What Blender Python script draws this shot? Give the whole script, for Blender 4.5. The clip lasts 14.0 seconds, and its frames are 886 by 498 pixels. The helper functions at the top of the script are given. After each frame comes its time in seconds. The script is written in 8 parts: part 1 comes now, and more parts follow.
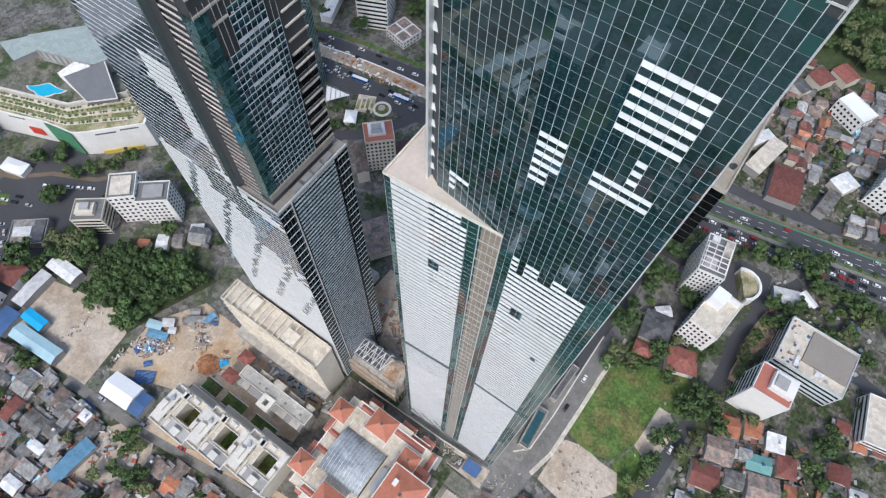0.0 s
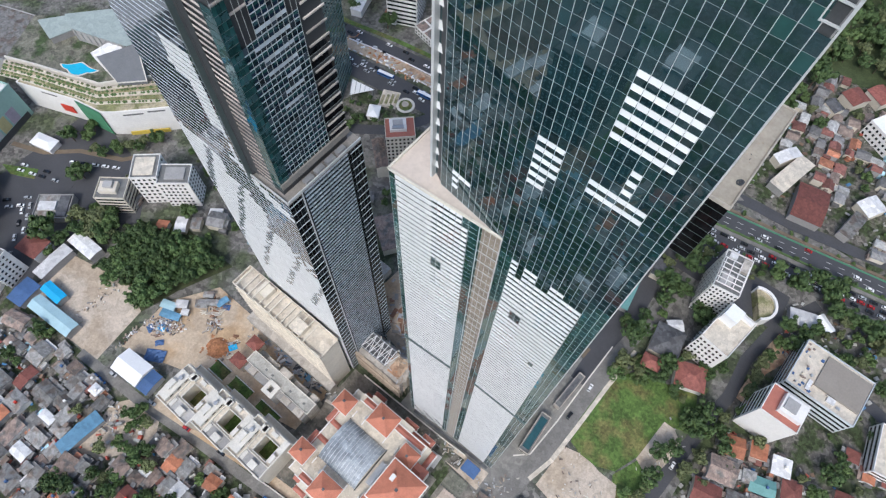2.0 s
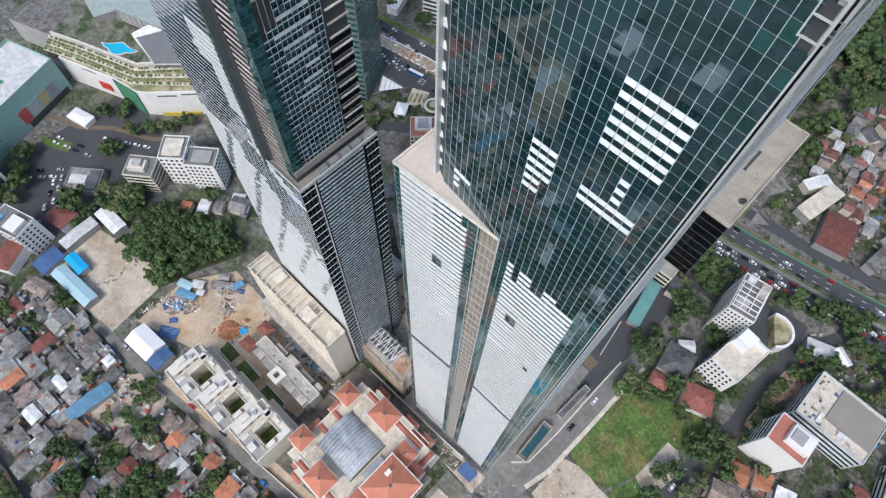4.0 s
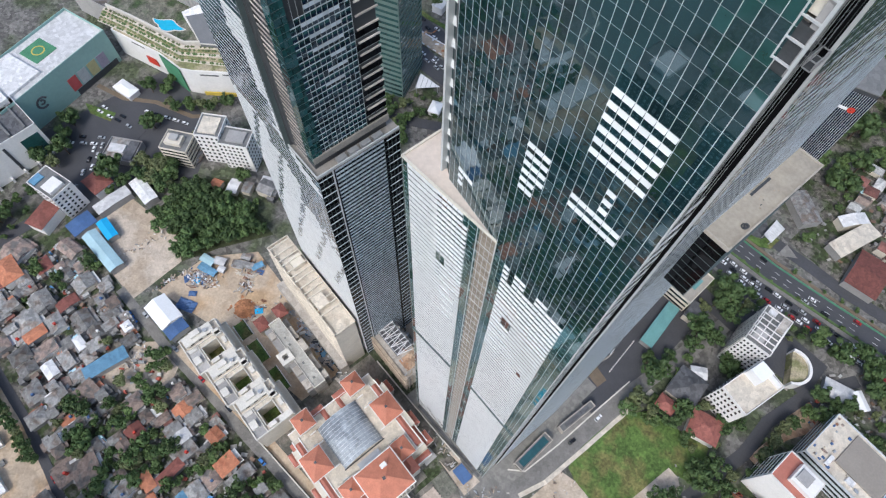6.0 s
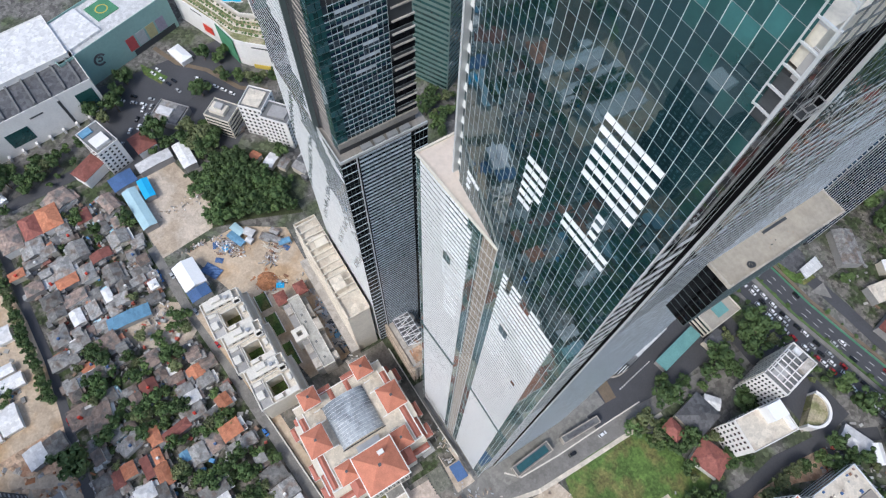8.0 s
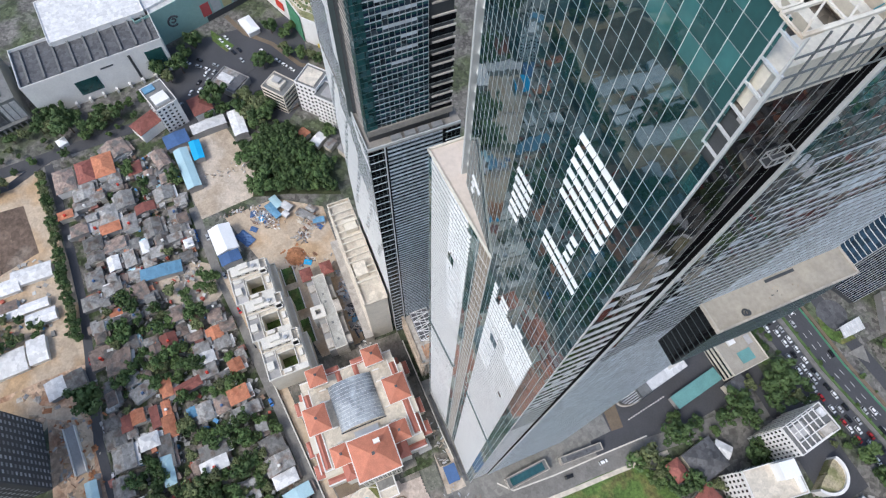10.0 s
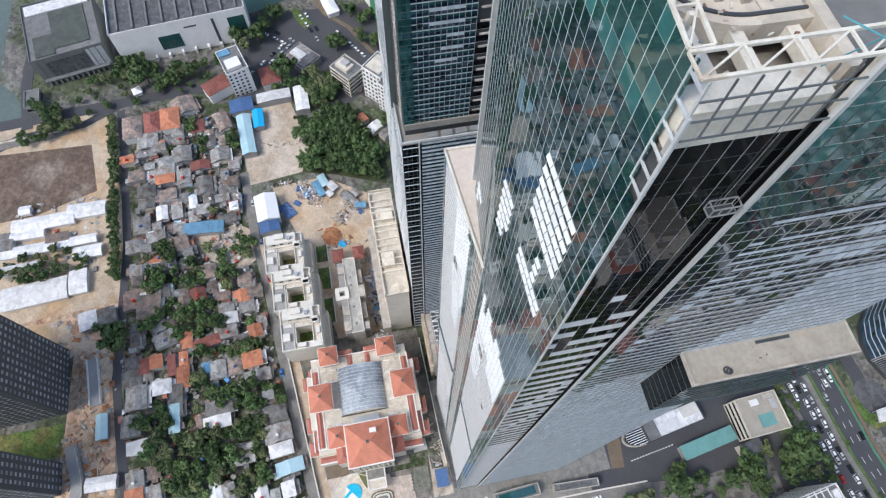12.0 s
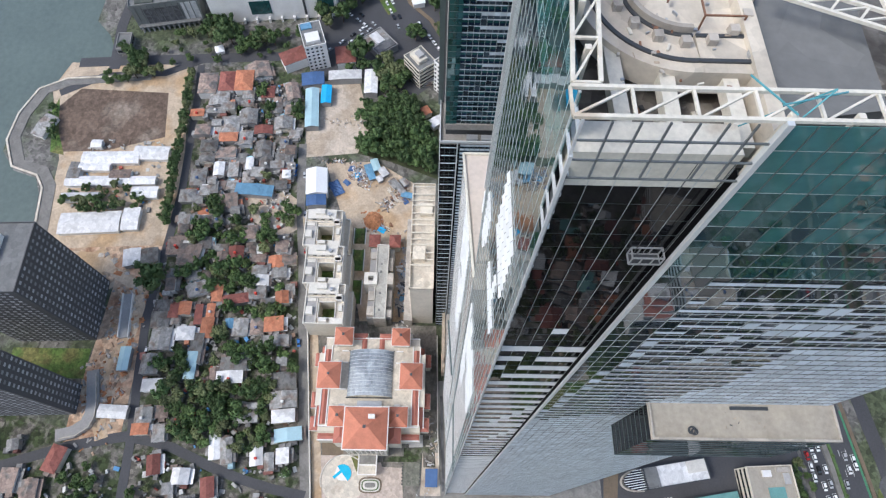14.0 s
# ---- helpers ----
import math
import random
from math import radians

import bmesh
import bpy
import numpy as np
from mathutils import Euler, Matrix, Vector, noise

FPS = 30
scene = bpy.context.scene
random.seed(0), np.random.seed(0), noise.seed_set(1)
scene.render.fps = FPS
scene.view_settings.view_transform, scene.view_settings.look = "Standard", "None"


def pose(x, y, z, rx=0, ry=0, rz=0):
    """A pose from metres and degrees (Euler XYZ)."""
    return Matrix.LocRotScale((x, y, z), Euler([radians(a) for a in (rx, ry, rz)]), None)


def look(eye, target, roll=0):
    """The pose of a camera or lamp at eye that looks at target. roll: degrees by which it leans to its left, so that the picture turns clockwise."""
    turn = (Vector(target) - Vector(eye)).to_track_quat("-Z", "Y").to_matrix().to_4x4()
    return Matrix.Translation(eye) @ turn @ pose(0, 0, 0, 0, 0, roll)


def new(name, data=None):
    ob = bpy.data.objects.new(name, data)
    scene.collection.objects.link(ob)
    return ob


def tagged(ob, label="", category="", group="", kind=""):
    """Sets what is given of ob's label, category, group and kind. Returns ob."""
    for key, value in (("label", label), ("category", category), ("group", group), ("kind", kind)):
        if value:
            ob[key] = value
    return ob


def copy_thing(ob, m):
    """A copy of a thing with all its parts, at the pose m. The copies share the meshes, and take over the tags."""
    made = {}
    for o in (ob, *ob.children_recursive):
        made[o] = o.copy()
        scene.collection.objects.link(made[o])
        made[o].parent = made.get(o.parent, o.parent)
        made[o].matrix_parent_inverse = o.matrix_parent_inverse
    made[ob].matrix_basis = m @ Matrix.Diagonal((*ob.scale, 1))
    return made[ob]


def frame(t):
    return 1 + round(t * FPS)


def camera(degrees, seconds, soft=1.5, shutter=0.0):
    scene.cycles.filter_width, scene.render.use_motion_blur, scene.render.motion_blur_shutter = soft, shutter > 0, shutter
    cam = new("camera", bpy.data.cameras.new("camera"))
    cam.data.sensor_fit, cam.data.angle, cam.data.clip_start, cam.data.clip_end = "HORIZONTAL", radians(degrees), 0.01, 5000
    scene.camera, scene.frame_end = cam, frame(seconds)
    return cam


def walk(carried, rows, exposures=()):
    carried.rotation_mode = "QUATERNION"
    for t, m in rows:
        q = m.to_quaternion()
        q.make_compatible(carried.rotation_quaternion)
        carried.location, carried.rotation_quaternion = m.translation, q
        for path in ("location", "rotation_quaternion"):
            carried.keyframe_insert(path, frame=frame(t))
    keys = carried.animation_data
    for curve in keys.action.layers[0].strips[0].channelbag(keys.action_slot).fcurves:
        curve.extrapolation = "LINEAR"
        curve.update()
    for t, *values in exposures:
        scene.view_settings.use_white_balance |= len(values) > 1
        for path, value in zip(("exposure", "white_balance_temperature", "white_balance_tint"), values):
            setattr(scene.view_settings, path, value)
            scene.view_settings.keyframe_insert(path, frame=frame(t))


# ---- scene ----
cam = camera(73.0, 14.0, soft=1.25)
PATH = [
    (0, (-1.76, -1.47, 312.447), (-2.238, -0.706, 310.662), 3.5),
    (3, (3.479, 1.978, 312.808), (2.918, 2.676, 311.02), 3.1),
    (6.5, (11.797, 7.811, 313.799), (11.116, 8.393, 312.011), 3.1),
    (8, (13.431, 12.71, 314.37), (12.714, 13.206, 312.57), 3.0),
    (11, (18.978, 25.804, 313.835), (18.162, 26.089, 312.031), 2.5),
    (14, (20.602, 41.167, 313.609), (19.742, 41.19, 311.803), 2.5),
]
walk(cam, [(t, look(eye, target, roll)) for t, eye, target, roll in PATH], [(0.0, 0.46, 6100, 8), (7.0, 0.49, 6100, 8), (14.0, 0.56, 6100, 8)])

# ---- world, sun, exposure ----
SUN_AZ, SUN_EL = radians(160), radians(52)   # azimuth measured clockwise from +y
world = bpy.data.worlds.new("world")
scene.world = world
world.use_nodes = True
wn = world.node_tree
sky = wn.nodes.new("ShaderNodeTexSky")
sky.sky_type, sky.sun_disc = "NISHITA", False
sky.sun_elevation, sky.sun_rotation = SUN_EL, SUN_AZ
sky.dust_density, sky.air_density = 3.0, 1.0
wn.links.new(sky.outputs[0], wn.nodes["Background"].inputs[0])
wn.nodes["Background"].inputs[1].default_value = 0.15
sun_data = bpy.data.lights.new("sun", "SUN")
sun_data.energy, sun_data.angle, sun_data.color = 1.15, radians(14), (1.0, 0.97, 0.93)
sun_lamp = new("sun", sun_data)
toward = Vector((math.sin(SUN_AZ) * math.cos(SUN_EL), math.cos(SUN_AZ) * math.cos(SUN_EL), math.sin(SUN_EL)))
sun_lamp.matrix_world = look(toward * 900, (0, 0, 0))


# ---- materials ----
def material(name, base, rough=0.8, metal=0.0, vary=0.12, scale=0.3, fine=4.0, bump=0.0, spread=0.0, ior=1.45, second=None, cover=0.5, stretch=None, island=False, mottle=None):
    """A procedural surface: base colour, a coarse and a fine noise, an optional second colour in patches, and a spread between pieces."""
    m = bpy.data.materials.new(name)
    m.use_nodes = True
    nt = m.node_tree
    n, l = nt.nodes, nt.links
    bsdf = n["Principled BSDF"]
    co = n.new("ShaderNodeTexCoord")
    geo = n.new("ShaderNodeNewGeometry")
    place = n.new("ShaderNodeMapping")
    place.inputs["Scale"].default_value = stretch or (1, 1, 1)
    l.new(geo.outputs["Position"], place.inputs[0])
    big, small = n.new("ShaderNodeTexNoise"), n.new("ShaderNodeTexNoise")
    for tex, s in ((big, scale), (small, fine)):
        tex.inputs["Scale"].default_value, tex.inputs["Detail"].default_value, tex.inputs["Roughness"].default_value = s, 6.0, 0.62
        l.new(place.outputs[0], tex.inputs["Vector"])
    add = n.new("ShaderNodeMath")
    add.operation = "ADD"
    l.new(big.outputs[0], add.inputs[0]), l.new(small.outputs[0], add.inputs[1])
    ramp = n.new("ShaderNodeMapRange")
    ramp.inputs["From Min"].default_value, ramp.inputs["From Max"].default_value = 0.6, 1.4
    ramp.inputs["To Min"].default_value, ramp.inputs["To Max"].default_value = 1 - 2 * vary, 1 + 2 * vary
    l.new(add.outputs[0], ramp.inputs[0])
    value = ramp.outputs[0]
    if spread:
        info = n.new("ShaderNodeObjectInfo")
        rnd = geo.outputs["Random Per Island"] if island else info.outputs["Random"]
        piece = n.new("ShaderNodeMapRange")
        piece.inputs["To Min"].default_value, piece.inputs["To Max"].default_value = 1 - spread, 1 + spread
        l.new(rnd, piece.inputs[0])
        mul = n.new("ShaderNodeMath")
        mul.operation = "MULTIPLY"
        l.new(value, mul.inputs[0]), l.new(piece.outputs[0], mul.inputs[1])
        value = mul.outputs[0]
    if mottle:
        cells = n.new("ShaderNodeTexVoronoi")
        cells.inputs["Scale"].default_value = mottle[0]
        l.new(place.outputs[0], cells.inputs["Vector"])
        split = n.new("ShaderNodeSeparateColor")
        l.new(cells.outputs["Color"], split.inputs[0])
        shade = n.new("ShaderNodeMapRange")
        shade.inputs["To Min"].default_value, shade.inputs["To Max"].default_value = 1 - mottle[1], 1 + mottle[1]
        l.new(split.outputs[0], shade.inputs[0])
        both = n.new("ShaderNodeMath")
        both.operation = "MULTIPLY"
        l.new(value, both.inputs[0]), l.new(shade.outputs[0], both.inputs[1])
        value = both.outputs[0]
    colour = n.new("ShaderNodeRGB")
    colour.outputs[0].default_value = (*base, 1)
    source = colour.outputs[0]
    if second:
        patch = n.new("ShaderNodeTexNoise")
        patch.inputs["Scale"].default_value, patch.inputs["Detail"].default_value = scale * 0.6, 6.0
        l.new(place.outputs[0], patch.inputs["Vector"])
        edge = n.new("ShaderNodeMapRange")
        edge.inputs["From Min"].default_value, edge.inputs["From Max"].default_value = cover - 0.06, cover + 0.06
        l.new(patch.outputs[0], edge.inputs[0])
        mix = n.new("ShaderNodeMix")
        mix.data_type = "RGBA"
        mix.inputs[7].default_value = (*second, 1)
        l.new(edge.outputs[0], mix.inputs[0]), l.new(source, mix.inputs[6])
        source = mix.outputs[2]
    scaled = n.new("ShaderNodeVectorMath")
    scaled.operation = "SCALE"
    l.new(source, scaled.inputs[0]), l.new(value, scaled.inputs["Scale"])
    l.new(scaled.outputs[0], bsdf.inputs["Base Color"])
    bsdf.inputs["Roughness"].default_value, bsdf.inputs["Metallic"].default_value, bsdf.inputs["IOR"].default_value = rough, metal, ior
    if bump:
        b = n.new("ShaderNodeBump")
        b.inputs["Strength"].default_value, b.inputs["Distance"].default_value = bump, 0.3
        l.new(small.outputs[0], b.inputs["Height"])
        l.new(b.outputs[0], bsdf.inputs["Normal"])
    return m


def glass_wall(name, base, ior=2.1, rough=0.02, spread=0.4, wave=0.008, tint=(0.86, 0.97, 1.0)):
    m = material(name, base, rough, 0.0, 0.2, 0.05, 0.6, 0, spread, ior, island=True)
    nt = m.node_tree
    n, l = nt.nodes, nt.links
    geo = n.new("ShaderNodeNewGeometry")
    n["Principled BSDF"].inputs["Specular Tint"].default_value = (*tint, 1)
    tex = n.new("ShaderNodeTexNoise")
    tex.inputs["Scale"].default_value = 0.3
    l.new(geo.outputs["Position"], tex.inputs["Vector"])
    b = n.new("ShaderNodeBump")
    b.inputs["Strength"].default_value, b.inputs["Distance"].default_value = wave, 1.0
    l.new(tex.outputs[0], b.inputs["Height"])
    l.new(b.outputs[0], n["Principled BSDF"].inputs["Normal"])
    return m


GROUND = material("city_ground", (0.15, 0.142, 0.13), 0.95, vary=0.3, scale=0.06, fine=0.6, second=(0.075, 0.09, 0.05), cover=0.52, mottle=(0.45, 0.4))
EARTH = material("kampung_earth", (0.14, 0.128, 0.11), 0.95, vary=0.25, scale=0.2, fine=1.5, second=(0.045, 0.06, 0.025), cover=0.5, mottle=(0.6, 0.5))
ASPHALT = material("asphalt", (0.068, 0.068, 0.073), 0.85, vary=0.12, scale=0.06, fine=1.2)
PALE_ASPHALT = material("worn_asphalt", (0.19, 0.18, 0.165), 0.9, vary=0.15, scale=0.1, fine=1.2, mottle=(0.4, 0.12))
PAVING = material("concrete_paving", (0.22, 0.21, 0.19), 0.9, vary=0.12, scale=0.15, fine=1.0, mottle=(0.5, 0.14))
SAND = material("bare_sandy_soil", (0.47, 0.375, 0.275), 0.95, vary=0.16, scale=0.07, fine=0.7, second=(0.43, 0.30, 0.18), cover=0.56, mottle=(0.3, 0.1))
PALESOIL = material("pale_gravel_soil", (0.50, 0.425, 0.345), 0.95, vary=0.15, scale=0.08, fine=0.9, second=(0.42, 0.34, 0.255), cover=0.54, mottle=(0.5, 0.12))
TANSOIL = material("excavated_tan_earth", (0.45, 0.32, 0.22), 0.95, vary=0.2, scale=0.12, fine=0.8, second=(0.34, 0.19, 0.115), cover=0.55, mottle=(0.5, 0.3))
REDSOIL = material("red_earth", (0.38, 0.17, 0.08), 0.95, vary=0.2, scale=0.2, fine=1.0, mottle=(0.8, 0.25))
MUD = material("dark_mud", (0.135, 0.095, 0.07), 0.9, vary=0.3, scale=0.05, fine=0.4, second=(0.24, 0.195, 0.155), cover=0.57, mottle=(0.25, 0.2))
GRASS = material("mown_grass", (0.086, 0.142, 0.034), 0.95, vary=0.32, scale=0.12, fine=0.8, second=(0.145, 0.14, 0.05), cover=0.54, mottle=(0.7, 0.25))
WATER = material("murky_water", (0.115, 0.145, 0.13), 0.08, vary=0.1, scale=0.02, fine=0.3, bump=0.02)
CONCRETE = material("raw_concrete", (0.42, 0.38, 0.33), 0.9, vary=0.14, scale=0.2, fine=1.5, mottle=(0.5, 0.16))
BEIGE = material("beige_screed", (0.58, 0.52, 0.43), 0.9, vary=0.1, scale=0.15, fine=1.2, second=(0.47, 0.40, 0.32), cover=0.6, mottle=(0.5, 0.13))
PINKROOF = material("pinkish_screed", (0.60, 0.52, 0.45), 0.9, vary=0.08, scale=0.2, fine=1.0)
GREYROOF = material("grey_membrane", (0.165, 0.166, 0.162), 0.85, vary=0.1, scale=0.1, fine=1.0, mottle=(0.35, 0.14))
DARKROOF = material("dark_grey_roof", (0.10, 0.10, 0.105), 0.8, vary=0.15, scale=0.1, fine=1.0, mottle=(0.5, 0.3))
WHITEWALL = material("white_render", (0.74, 0.72, 0.69), 0.8, vary=0.06, scale=0.12, fine=1.0)
PALECREAM = material("pale_cream_render", (0.62, 0.59, 0.53), 0.8, vary=0.1, scale=0.2, fine=1.5)
CREAMWALL = material("cream_render", (0.60, 0.55, 0.46), 0.85, vary=0.08, scale=0.12, fine=1.0)
GREYWALL = material("grey_render", (0.33, 0.32, 0.31), 0.85, vary=0.1, scale=0.15, fine=1.0, spread=0.25)
TERRACOTTA = material("terracotta_tile", (0.50, 0.19, 0.12), 0.8, vary=0.14, scale=0.3, fine=3.0, bump=0.3, spread=0.1)
TERRATRIM = material("terracotta_band", (0.40, 0.15, 0.11), 0.8, vary=0.1, scale=0.3, fine=3.0)
ROOF_GREY = material("weathered_grey_roof", (0.22, 0.215, 0.205), 0.85, vary=0.22, scale=0.35, fine=2.5, bump=0.2, spread=0.45, second=(0.16, 0.13, 0.11), cover=0.56, mottle=(0.75, 0.24))
ROOF_BROWN = material("weathered_brown_roof", (0.24, 0.18, 0.15), 0.85, vary=0.22, scale=0.35, fine=2.5, bump=0.2, spread=0.35, second=(0.13, 0.12, 0.11), cover=0.55, mottle=(0.75, 0.24))
ROOF_ORANGE = material("orange_tile_roof", (0.41, 0.165, 0.092), 0.85, vary=0.16, scale=0.4, fine=2.5, bump=0.2, spread=0.25, second=(0.36, 0.13, 0.07), cover=0.6, mottle=(0.7, 0.16))
ROOF_RED = material("maroon_tile_roof", (0.215, 0.078, 0.062), 0.85, vary=0.16, scale=0.4, fine=2.5, bump=0.2, spread=0.3, mottle=(0.7, 0.16))
ROOF_WHITE = material("pale_sheet_roof", (0.62, 0.61, 0.60), 0.6, vary=0.1, scale=0.3, fine=2.0, bump=0.15, spread=0.15, mottle=(0.5, 0.14))
ROOF_BLUE = material("blue_sheet_roof", (0.13, 0.28, 0.41), 0.6, vary=0.1, scale=0.3, fine=2.0, bump=0.15, spread=0.2, mottle=(0.5, 0.14))
ROOF_PALEBLUE = material("faded_blue_sheet", (0.36, 0.52, 0.57), 0.6, vary=0.08, scale=0.2, fine=2.0)
ROOF_TEAL = material("teal_sheet", (0.14, 0.30, 0.28), 0.6, vary=0.12, scale=0.2, fine=2.0)
BRIGHTBLUE = material("bright_blue_tarpaulin", (0.02, 0.36, 0.66), 0.6, vary=0.1, scale=0.3, fine=2.0)
DARKBLUE = material("dark_blue_sheet", (0.06, 0.12, 0.26), 0.6, vary=0.15, scale=0.3, fine=2.0)
REDPAINT = material("red_paint", (0.55, 0.05, 0.03), 0.6, vary=0.05)
WHITESHEET = material("white_canopy", (0.80, 0.80, 0.80), 0.6, vary=0.04, scale=0.1, fine=1.0)
STEEL = material("galvanised_steel", (0.45, 0.46, 0.47), 0.45, 0.6, vary=0.08)
DARKSTEEL = material("dark_steel", (0.07, 0.075, 0.08), 0.5, 0.3, vary=0.1)
NEARBLACK = material("near_black_panel", (0.006, 0.006, 0.007), 0.8, vary=0.1, ior=1.12)
RUST = material("rusty_scaffold", (0.25, 0.13, 0.08), 0.8, vary=0.2, scale=0.5, fine=3.0)
CREAMFRAME = material("primed_cream_steel", (0.66, 0.62, 0.53), 0.6, vary=0.1, scale=0.4, fine=3.0, second=(0.5, 0.42, 0.32), cover=0.66)
MULLION = material("pale_aluminium", (0.62, 0.64, 0.64), 0.4, 0.3, vary=0.06)
GREYMULLION = material("grey_aluminium", (0.46, 0.49, 0.49), 0.4, 0.3, vary=0.08)
TRANSOM = material("dull_aluminium", (0.30, 0.33, 0.33), 0.4, 0.3, vary=0.1)
SLABGREY = material("dusty_slab_edge", (0.27, 0.25, 0.225), 0.9, vary=0.15, scale=0.3, fine=2.0)
DECKGREY = material("dirty_roof_deck", (0.20, 0.18, 0.155), 0.9, vary=0.2, scale=0.3, fine=1.5, second=(0.11, 0.095, 0.08), cover=0.55, mottle=(1.2, 0.3))
DARKMULLION = material("dark_aluminium", (0.10, 0.13, 0.13), 0.4, 0.3, vary=0.1)
SCREENBAR = material("slate_aluminium", (0.15, 0.165, 0.17), 0.4, 0.3, vary=0.15)
TEALFRAME = material("teal_painted_steel", (0.10, 0.34, 0.38), 0.5, vary=0.1)
GLASS = glass_wall("dark_teal_glass", (0.008, 0.030, 0.035), ior=2.45, tint=(0.70, 0.89, 0.97))
TEALGLASS = glass_wall("green_teal_glass", (0.018, 0.064, 0.064), tint=(0.66, 0.92, 0.93))
BLACKGLASS = glass_wall("black_glass", (0.006, 0.006, 0.007), ior=1.22, wave=0.006)
SLATEGLASS = glass_wall("slate_glass", (0.016, 0.024, 0.030), ior=1.6)
# brighter copy of the teal glass: the lit interior is put into its colour
LITTEAL = glass_wall("lit_teal_glass", (0.038, 0.13, 0.13), tint=(0.7, 0.95, 0.95))
# bluer than the navy face: reflected sky is put into the base colour
BLUEGLASS = glass_wall("sky_tinted_glass", (0.03, 0.065, 0.11), ior=1.8)
BOXROOF = material("stained_screed", (0.36, 0.324, 0.268), 0.9, vary=0.12, scale=0.25, fine=1.4, second=(0.36, 0.32, 0.26), cover=0.57)
GREYGLASS = glass_wall("grey_blue_glass", (0.03, 0.042, 0.055), ior=2.0)
NAVY = glass_wall("navy_glass", (0.008, 0.016, 0.035), ior=1.5)
FILM = material("white_film_panel", (0.70, 0.71, 0.71), 0.4, vary=0.03, scale=0.1, fine=1.0, spread=0.07, island=True)
FILMGREY = material("pale_grey_panel", (0.52, 0.58, 0.63), 0.4, vary=0.05, scale=0.1, fine=1.0, spread=0.2, island=True)
LOUVRE = material("taupe_louvre_panel", (0.25, 0.21, 0.165), 0.7, vary=0.12, scale=0.3, fine=2.0, spread=0.15, island=True)
WINDOW = material("window_glass", (0.02, 0.026, 0.03), 0.06, vary=0.1, ior=1.8)
BARK = material("bark", (0.10, 0.07, 0.05), 0.9, vary=0.2, scale=1, fine=6)
LEAVES = [material("foliage_%s" % k, c, 0.75, vary=0.3, scale=0.25, fine=1.6, spread=0.35) for k, c in
          (("deep", (0.076, 0.124, 0.042)), ("mid", (0.104, 0.160, 0.052)), ("olive", (0.138, 0.160, 0.068)))]
RUBBER = material("tyre_rubber", (0.02, 0.02, 0.02), 0.9, vary=0.05)
CARPAINT = {k: material("car_paint_" + k, c, 0.25, vary=0.02) for k, c in
            (("white", (0.8, 0.8, 0.8)), ("black", (0.015, 0.015, 0.017)), ("silver", (0.42, 0.43, 0.44)), ("red", (0.4, 0.03, 0.03)), ("blue", (0.05, 0.16, 0.42)))}
PAINT = material("road_paint", (0.62, 0.62, 0.60), 0.8, vary=0.15, scale=0.5, fine=3)
GREENPAINT = material("green_lane_paint", (0.07, 0.22, 0.12), 0.85, vary=0.15, scale=0.2, fine=2)
REDPAVE = material("reddish_paving", (0.17, 0.13, 0.09), 0.9, vary=0.15, scale=0.2, fine=2)
POOL = material("pool_water", (0.03, 0.42, 0.62), 0.1, vary=0.08)
CREAMDECK = material("planted_deck", (0.20, 0.20, 0.09), 0.9, vary=0.3, scale=0.2, fine=1.0, second=(0.42, 0.36, 0.24), cover=0.5)


